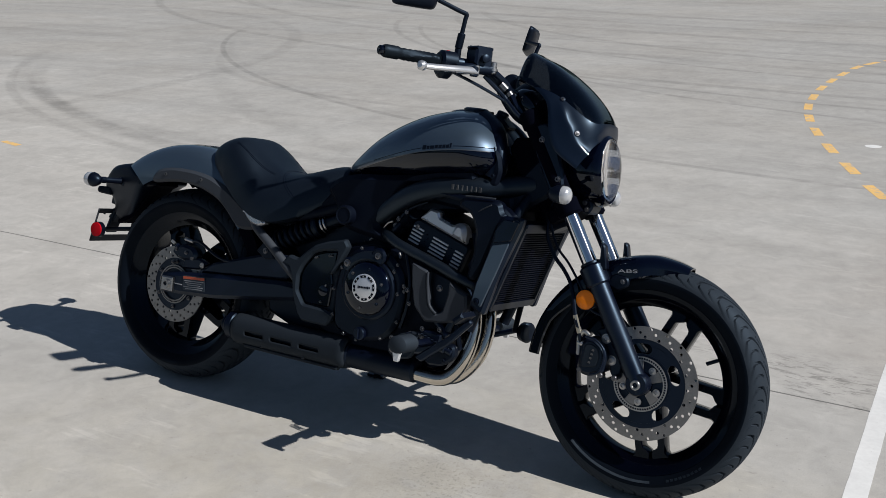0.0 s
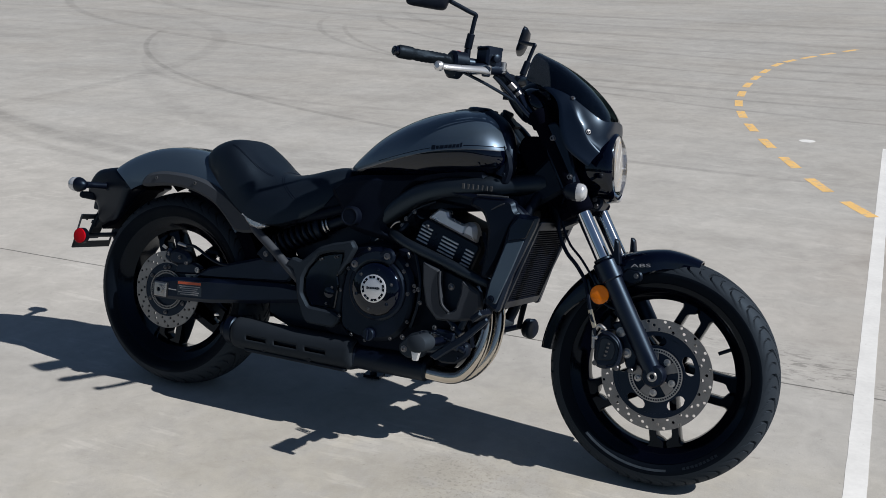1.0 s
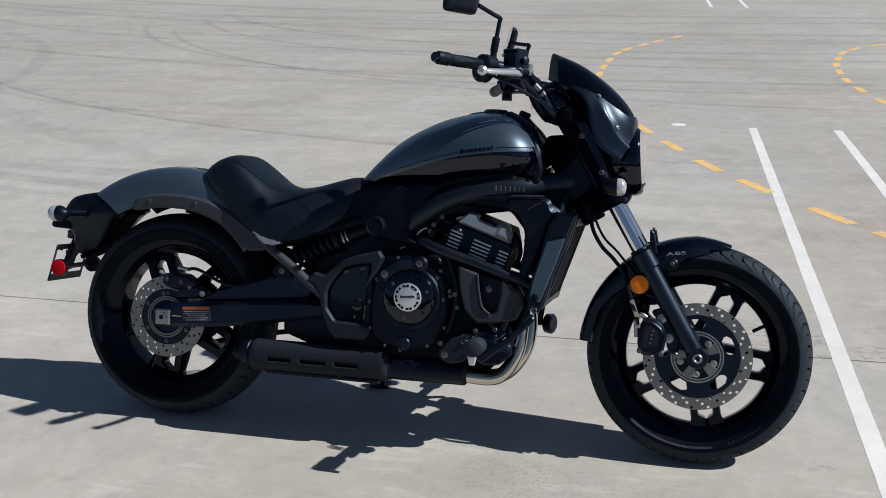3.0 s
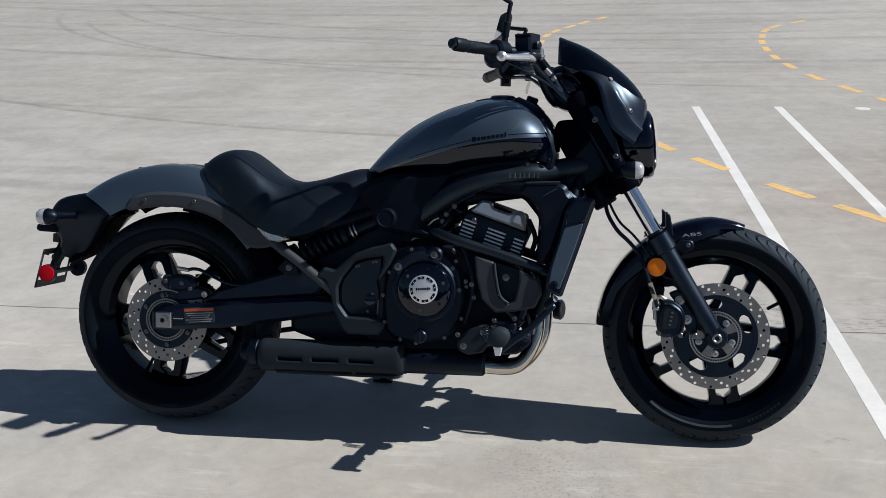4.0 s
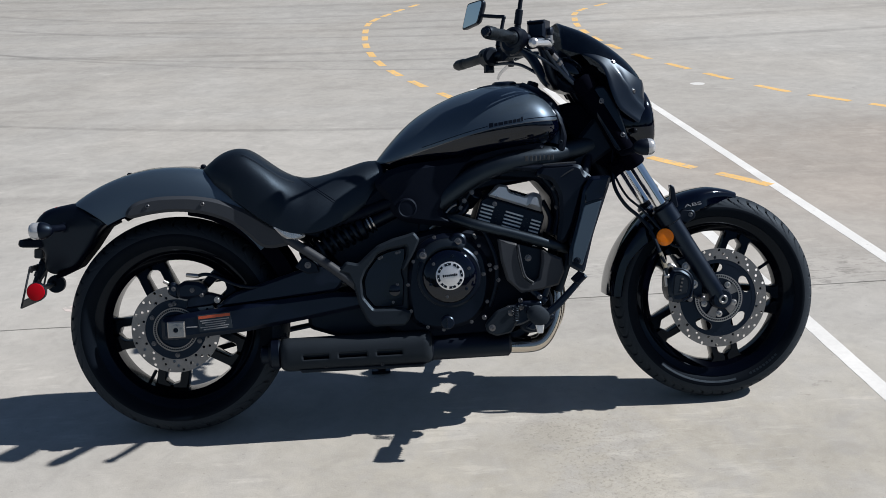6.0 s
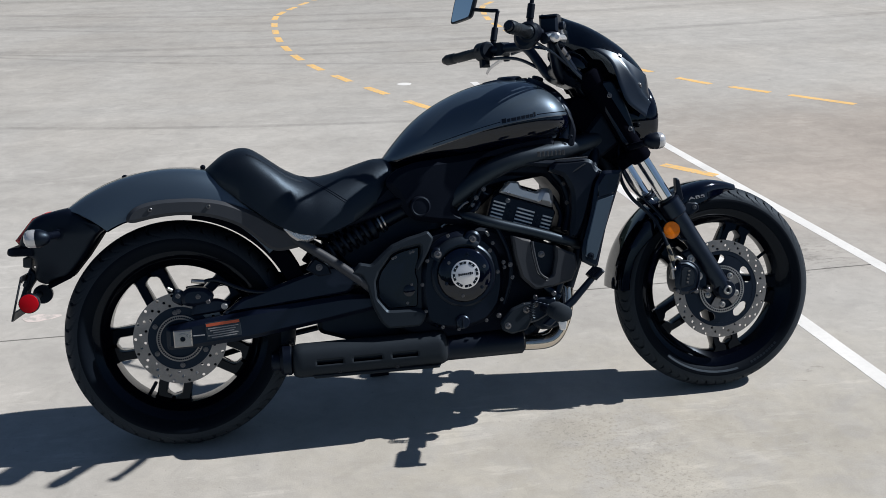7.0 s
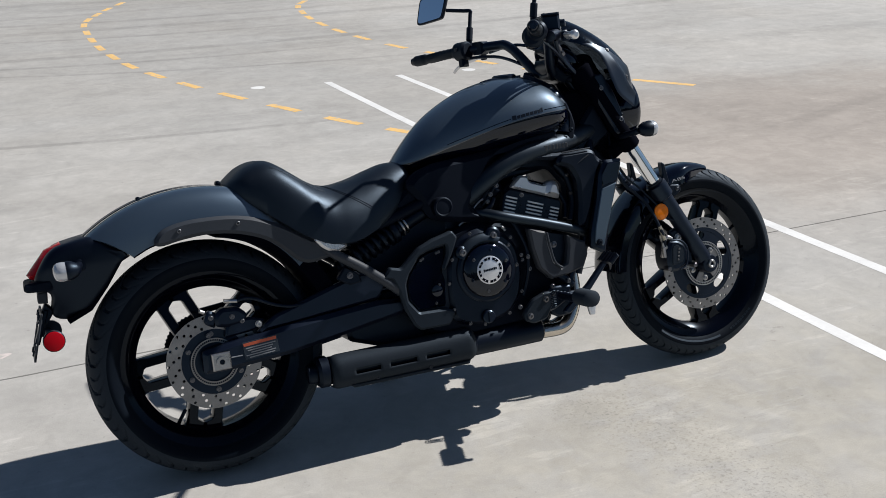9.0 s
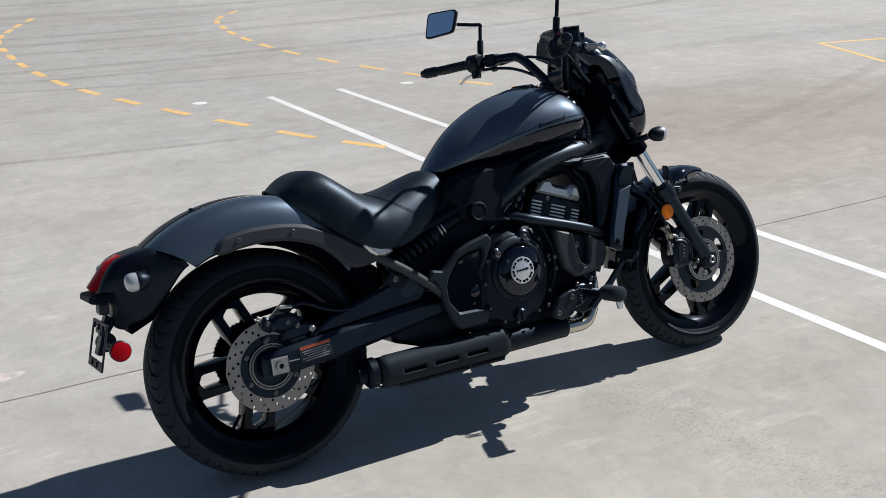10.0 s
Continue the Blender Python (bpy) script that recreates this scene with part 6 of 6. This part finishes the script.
bolts([(0.655, -0.152, 0.33), (0.650, -0.152, 0.405), (0.668, -0.15, 0.47), (0.855, -0.15, 0.505), (0.885, -0.15, 0.435), (0.872, -0.15, 0.345), (0.825, -0.152, 0.29), (0.70, -0.152, 0.282), (0.745, -0.152, 0.272), (0.73, -0.15, 0.535)], eng, 0.0046)
part("oil_cap", solid_lathe([(0.019, -0.15), (0.019, -0.160), (0.016, -0.163)], 0.757, 0.292, 24), SATIN, eng)
part("oil_cap_grip", box((0.006, 0.008, 0.03), 0.002, Matrix.Translation((0.757, -0.165, 0.292))), SATIN, eng)

# covers on the far side of the engine
part("generator_cover", solid_lathe([(0.105, 0.12), (0.105, 0.155), (0.094, 0.168), (0.06, 0.174)], 0.80, 0.42, 48), ENGINE, eng, "round black generator cover")
part("sprocket_cover", prism([(0.52, 0.30), (0.50, 0.40), (0.53, 0.48), (0.66, 0.53), (0.70, 0.45), (0.69, 0.32), (0.62, 0.275)], 0.12, 0.160, 0.010, 0.015), ENGINE, eng, "black sprocket cover")
part("engine_guard", prism([(0.905, 0.522), (1.055, 0.480), (1.095, 0.455), (1.098, 0.415), (1.035, 0.370), (0.955, 0.362), (0.925, 0.385)], 0.125, 0.160, 0.006, 0.008), CHARCOAL, eng)

# front cylinder with its louvred cover
CM = Matrix.Translation((0.955, -0.09, 0.600)) @ pose(0, 0, 0, 0, 19, 0)


def cyl_poly(pts, y0, y1, bev=0.004, rnd=0.006):
    return moved(prism(pts, y0, y1, bev, rnd), CM)


cyl = part("cylinder", cyl_poly([(-0.088, -0.10), (0.090, -0.10), (0.098, 0.01), (0.07, 0.055), (-0.055, 0.055), (-0.088, 0.015)], -0.018, 0.15, 0.008), MATTE, bike, "black engine cylinder")
part("head_cover", cyl_poly([(-0.077, 0.019), (-0.056, 0.059), (-0.029, 0.063), (-0.019, 0.049), (0.030, 0.049), (0.038, 0.060), (0.064, 0.060), (0.078, 0.046), (0.088, 0.018)], -0.030, 0.010, 0.006), ALLOY, cyl, "smooth grey cylinder head cover")
part("head_lobe", cyl_poly([(0.036, 0.020), (0.036, 0.054), (0.046, 0.066), (0.066, 0.066), (0.078, 0.050), (0.086, 0.020)], -0.042, 0.004, 0.012, 0.008), ALLOY, cyl, "rounded bright lobe of the head cover")
part("louvre_panel", cyl_poly([(-0.089, -0.064), (0.099, -0.064), (0.099, 0.008), (0.092, 0.015), (-0.078, 0.015), (-0.090, 0.000)], -0.024, 0.0, 0.003), ENGINE, cyl)
for c, w, top in ((-0.066, 0.036, -0.008), (0.013, 0.053, -0.009), (0.079, 0.029, -0.011)):
    for k in range(5):
        part("louvre", cyl_poly([(c - w / 2, top - 0.0105 * k - 0.0024), (c + w / 2, top - 0.0105 * k - 0.0024), (c + w / 2, top - 0.0105 * k + 0.0024), (c - w / 2, top - 0.0105 * k + 0.0024)], -0.029, -0.02, 0.0012, 0.001), BADGE, cyl)
for c in (-0.036, 0.050):
    for k in range(4):
        p = CM @ Vector((c + 0.006 * (k % 2), -0.0245, -0.013 - 0.0105 * k))
        part("rivet", bolt_geo(p.x, p.y, p.z, 0.0022, -1, 0.003), SATIN, cyl)
part("head_back", cyl_poly([(-0.072, 0.022), (-0.052, 0.054), (0.060, 0.054), (0.074, 0.042), (0.080, 0.020)], 0.002, 0.14, 0.006), MATTE, cyl)
part("rear_cylinder", prism([(0.68, 0.54), (0.80, 0.54), (0.83, 0.62), (0.78, 0.66), (0.70, 0.64)], -0.08, 0.08, 0.01, 0.01), ENGINE, bike)
part("throttle_body", rod((0.835, -0.05, 0.62), (0.86, -0.09, 0.655), 0.022, 18, 0.003), SATIN, bike)
for pts, r in (([(0.80, -0.10, 0.60), (0.825, -0.115, 0.635), (0.85, -0.11, 0.665), (0.90, -0.10, 0.69)], 0.005), ([(0.79, -0.11, 0.585), (0.815, -0.125, 0.60), (0.83, -0.12, 0.62)], 0.007), ([(1.05, -0.09, 0.62), (1.07, -0.10, 0.57), (1.06, -0.11, 0.53)], 0.007),
               ([(0.87, -0.14, 0.55), (0.90, -0.15, 0.47), (0.90, -0.148, 0.40), (0.88, -0.14, 0.33)], 0.006), ([(1.02, -0.12, 0.40), (1.05, -0.13, 0.36), (1.06, -0.11, 0.30)], 0.008)):
    part("hose", tube(pts, r, 8), DARK, bike)
bolts([(0.812, -0.118, 0.612), (0.822, -0.12, 0.632), (0.845, -0.117, 0.655), (0.90, -0.158, 0.442), (0.905, -0.15, 0.405), (0.905, -0.15, 0.62)], bike, 0.006)

# steel bits added for the sunlit glints in the gap above the clutch cover
for pts, r in (([(0.722, -0.100, 0.556), (0.740, -0.106, 0.566), (0.760, -0.106, 0.560), (0.782, -0.100, 0.566)], 0.0040), ([(0.738, -0.104, 0.548), (0.756, -0.108, 0.552), (0.770, -0.106, 0.547)], 0.0030),
               ([(0.770, -0.110, 0.600), (0.786, -0.114, 0.616), (0.800, -0.112, 0.622)], 0.0030), ([(0.842, -0.128, 0.536), (0.850, -0.132, 0.524)], 0.0045)):
    part("fitting", tube(pts, r, 8), STEEL, bike, "steel bit added for a sunlit glint")
bolts([(0.846, -0.150, 0.485), (0.865, -0.150, 0.424), (0.883, -0.150, 0.449)], eng, 0.0052)

# engine side guard with its triangular recess
gd = part("engine_guard", prism([(0.908, 0.523), (0.942, 0.513), (0.962, 0.507), (0.966, 0.470), (0.978, 0.414), (1.002, 0.393), (1.020, 0.404), (1.031, 0.452), (1.031, 0.486), (1.068, 0.466), (1.088, 0.459), (1.094, 0.420), (1.076, 0.383), (1.020, 0.370), (0.967, 0.366), (0.930, 0.403), (0.914, 0.464)],
                                 -0.135, -0.168, 0.006, 0.004), CHARCOAL, bike, "charcoal engine side guard")
part("guard_recess", prism([(0.955, 0.510), (1.035, 0.487), (1.036, 0.45), (1.022, 0.398), (1.0, 0.388), (0.972, 0.41)], -0.12, -0.146, 0.004, 0.006), DARK, gd)
part("guard_edge", tube([(0.964, -0.167, 0.503), (0.968, -0.169, 0.468), (0.980, -0.169, 0.415), (1.003, -0.168, 0.394)], 0.0035, 10), CHARCOAL, gd)
bolts([(0.994, -0.146, 0.462)], gd, 0.0085)

# charcoal side frame cover with a gloss insert
sc = part("side_cover", join(prism([(0.525, 0.45), (0.57, 0.50), (0.66, 0.53), (0.655, 0.43), (0.65, 0.32), (0.55, 0.315), (0.515, 0.38)], -0.11, -0.142, 0.006, 0.012),
                             prism([(0.455, 0.452), (0.480, 0.480), (0.512, 0.472), (0.537, 0.494), (0.570, 0.521), (0.615, 0.538), (0.651, 0.546), (0.674, 0.553), (0.689, 0.532), (0.673, 0.498), (0.652, 0.460), (0.640, 0.444), (0.632, 0.452), (0.650, 0.490), (0.652, 0.516), (0.599, 0.508), (0.570, 0.497),
                                    (0.533, 0.452), (0.521, 0.424), (0.523, 0.379), (0.550, 0.342), (0.632, 0.339), (0.658, 0.328), (0.650, 0.307), (0.636, 0.291), (0.549, 0.292), (0.531, 0.309), (0.509, 0.358), (0.497, 0.415), (0.484, 0.445)], -0.135, -0.160, 0.006, 0.006)), SMOKE, bike, "dark grey plastic side cover")
part("cover_insert", prism([(0.527, 0.424), (0.538, 0.452), (0.573, 0.493), (0.601, 0.503), (0.648, 0.512), (0.645, 0.478), (0.633, 0.444), (0.640, 0.417), (0.634, 0.345), (0.553, 0.346), (0.528, 0.380)], -0.140, -0.150, 0.003, 0.008), GLOSS, sc, "gloss black insert panel")
bolts([(0.573, -0.150, 0.484), (0.580, -0.150, 0.487), (0.622, -0.150, 0.497), (0.630, -0.150, 0.499), (0.606, -0.150, 0.358), (0.620, -0.150, 0.408)], sc, 0.0036)
part("insert_plug", solid_lathe([(0.016, -0.146), (0.016, -0.152), (0.012, -0.153)], 0.612, 0.392, 20), GLOSS, sc)

# exhaust
P1 = [(1.00, -0.035, 0.475), (1.04, -0.05, 0.455), (1.070, -0.066, 0.405), (1.080, -0.078, 0.345), (1.072, -0.092, 0.280), (1.043, -0.104, 0.226), (1.005, -0.112, 0.206), (0.93, -0.116, 0.208)]
P2 = [(1.01, 0.02, 0.475), (1.055, 0.005, 0.455), (1.088, -0.014, 0.405), (1.098, -0.028, 0.345), (1.088, -0.043, 0.280), (1.052, -0.060, 0.226), (1.01, -0.070, 0.206), (0.93, -0.095, 0.208)]
for pts in (P1, P2):
    part("exhaust_header", tube(pts, 0.0205, 18, 8), PIPE, bike, "heat-tinted stainless exhaust header")
part("header_flange", box((0.05, 0.10, 0.012), 0.003, Matrix.Translation((1.01, -0.02, 0.478))), STEEL, bike)
mid = part("exhaust_collector", join(rod((0.70, -0.112, 0.216), (0.938, -0.112, 0.216), 0.037, 32, 0.008), rod((0.64, -0.112, 0.218), (0.715, -0.112, 0.218), 0.041, 32, 0.004)), DARK, bike, "matte black exhaust collector")
muf = part("muffler", join(rod((0.262, -0.112, 0.224), (0.70, -0.112, 0.220), 0.038, 32, 0.006), rod((0.248, -0.112, 0.224), (0.285, -0.112, 0.224), 0.043, 32, 0.008)), DARK, bike, "matte black muffler")
part("tail_pipe", rod((0.225, -0.105, 0.222), (0.252, -0.107, 0.222), 0.026, 24, 0.003), DARK, muf)
# perforated heat shield: a wrapped sheet with three slots cut through
NXS, NA = 60, 36
V, F = [], []
slots = ((0.345, 0.420), (0.448, 0.523), (0.550, 0.626))
for i in range(NXS + 1):
    x = 0.282 + 0.428 * i / NXS
    endf = min(1.0, 0.80 + 0.25 * math.sqrt(max(0, min(i, NXS - i) / 4)))
    for j in range(NA + 1):
        a = radians(-62 - 178 * j / NA + 62 + 75)
        r = 0.0505 * endf
        c, s = math.cos(a), math.sin(a)
        V.append((x, -0.112 - r * math.copysign(abs(c) ** 0.8, c), 0.221 + r * 0.98 * math.copysign(abs(s) ** 0.8, s)))
for i in range(NXS):
    x = 0.282 + 0.428 * (i + 0.5) / NXS
    for j in range(NA):
        zc = sum(V[(i + di) * (NA + 1) + j + dj][2] for di in (0, 1) for dj in (0, 1)) / 4
        if any(a < x < b for a, b in slots) and 0.2085 < zc < 0.2195 and V[i * (NA + 1) + j][1] < -0.14:
            continue
        F.append((i * (NA + 1) + j, (i + 1) * (NA + 1) + j, (i + 1) * (NA + 1) + j + 1, i * (NA + 1) + j + 1))
shield = part("heat_shield", (V, F), MUFFLER, muf, "grey-black heat shield with three slots")
sm = shield.modifiers.new("thickness", "SOLIDIFY")
sm.thickness = 0.003
part("shield_flange", prism([(0.33, 0.182), (0.69, 0.178), (0.685, 0.168), (0.34, 0.171)], -0.150, -0.128, 0.003), MUFFLER, muf)
bolts([(0.408, -0.150, 0.187), (0.566, -0.150, 0.184)], muf, 0.0055, -1, CHARCOAL)

# rider's foot controls
for y in (-1, 1):
    pb = part("peg_bracket", prism([(0.90, 0.30), (0.97, 0.345), (1.03, 0.34), (1.02, 0.30), (0.97, 0.275), (0.91, 0.265)], y * 0.13, y * 0.165, 0.006, 0.01), SATIN, bike)
    bolts([(0.915, y * 0.165, 0.285), (0.965, y * 0.165, 0.325)], pb, 0.0075, y)
    part("heel_plate", prism([(0.862, 0.283), (0.895, 0.318), (0.935, 0.333), (0.962, 0.332), (0.960, 0.295), (0.936, 0.255), (0.892, 0.247), (0.866, 0.260)], y * 0.150, y * 0.172, 0.005, 0.008), SMOKE, pb, "dark grey footrest plate")
    bolts([(0.936, y * 0.172, 0.312), (0.881, y * 0.172, 0.272)], pb, 0.0085, y)
    rings = []
    for k in range(17):
        t = k / 16
        r = 0.0205 + 0.0036 * (k % 2) * (0.1 < t < 0.95) - (0.004 if t in (0.0, 1.0) else 0)
        c = Vector((0.992, y * (0.258 + 0.082 * t), 0.322))
        rings.append([(c.x + r * 1.12 * math.cos(a), c.y, c.z + r * math.sin(a)) for a in (2 * math.pi * j / 16 for j in range(16))])
    peg = part("footpeg", loft(rings), TREAD, bike, "ribbed black rubber footpeg")
    part("peg_arm", rod((0.99, y * 0.15, 0.312), (0.99, y * 0.262, 0.314), 0.012, 14, 0.002), SATIN, peg)
    part("feeler", prism([(0.979, 0.304), (1.004, 0.304), (0.999, 0.278), (0.985, 0.278)], y * 0.324, y * 0.336, 0.002, 0.002), BADGE, peg, "pale metal feeler tip")
ped = part("brake_pedal", prism([(0.972, 0.272), (0.994, 0.262), (1.020, 0.284), (1.070, 0.322), (1.136, 0.392), (1.126, 0.404), (1.058, 0.338), (1.0, 0.296)], -0.206, -0.190, 0.004, 0.006), SATIN, bike, "black rear brake pedal")
part("pedal_pad", box((0.034, 0.078, 0.014), 0.005, Matrix.Translation((1.122, -0.228, 0.408)) @ pose(0, 0, 0, 0, -42, 0)), DARK, ped, "black rubber pedal pad")
for yy in (-0.252, -0.236, -0.220, -0.204):
    part("pad_rib", box((0.032, 0.006, 0.004), 0.001, Matrix.Translation((1.122, yy, 0.408)) @ pose(0, 0, 0, 0, -42, 0) @ Matrix.Translation((0, 0, 0.008))), DARK, ped)
part("return_spring", tube([(0.945 + 0.008 * math.cos(k * 0.8), -0.20 + 0.008 * math.sin(k * 0.8), 0.335 - 0.0009 * k) for k in range(50)], 0.0015, 6, 1, smooth=False), DARK, bike)
part("pedal_spring", tube([(0.955 + 0.012 * math.cos(k * 0.9) * 0.4 + 0.0016 * k, -0.168 + 0.005 * math.sin(k * 0.9), 0.335 - 0.0005 * k) for k in range(40)], 0.0018, 6, 1), DARK, bike)
part("master_rear", join(rod((1.00, -0.145, 0.372), (1.04, -0.15, 0.335), 0.013, 14, 0.002), rod((1.035, -0.15, 0.35), (1.05, -0.15, 0.39), 0.010, 12, 0.002)), SATIN, bike)
bolts([(0.965, -0.165, 0.345), (1.02, -0.165, 0.352), (0.93, -0.165, 0.325), (0.862, -0.15, 0.30), (0.895, -0.15, 0.285)], bike, 0.0065)
part("brake_switch", join(rod((1.012, -0.150, 0.305), (1.040, -0.152, 0.300), 0.014, 16, 0.003), rod((1.036, -0.152, 0.300), (1.058, -0.152, 0.292), 0.008, 12, 0.002)), SATIN, bike, "black brake light switch")
part("link_bracket", prism([(0.965, 0.290), (1.02, 0.318), (1.062, 0.312), (1.066, 0.280), (1.030, 0.250), (0.985, 0.246), (0.962, 0.262)], -0.150, -0.122, 0.006, 0.010), DARK, bike)
bolts([(1.035, -0.151, 0.268), (0.985, -0.151, 0.285), (1.045, -0.151, 0.302)], bike, 0.006, -1, DARK)
part("shift_pedal", tube([(0.945, 0.17, 0.29), (1.0, 0.19, 0.30), (1.08, 0.20, 0.33)], 0.009, 10), SATIN, bike)
part("sump", prism([(0.70, 0.25), (0.95, 0.255), (1.02, 0.29), (1.0, 0.225), (0.93, 0.19), (0.76, 0.19)], -0.08, 0.08, 0.015, 0.015), ENGINE, bike, "black engine sump")
part("oil_filter", rod((1.03, -0.02, 0.33), (1.09, -0.02, 0.33), 0.034, 24, 0.006), DARK, bike)

# side stand on the far side
part("side_stand", join(tube([(0.66, 0.10, 0.24), (0.62, 0.18, 0.16), (0.56, 0.286, 0.078)], 0.012, 12), box((0.06, 0.045, 0.01), 0.003, Matrix.Translation((0.56, 0.292, 0.0755)) @ pose(0, 0, 0, 14, 0, 0))), SATIN, bike, "black side stand propped on the ground")
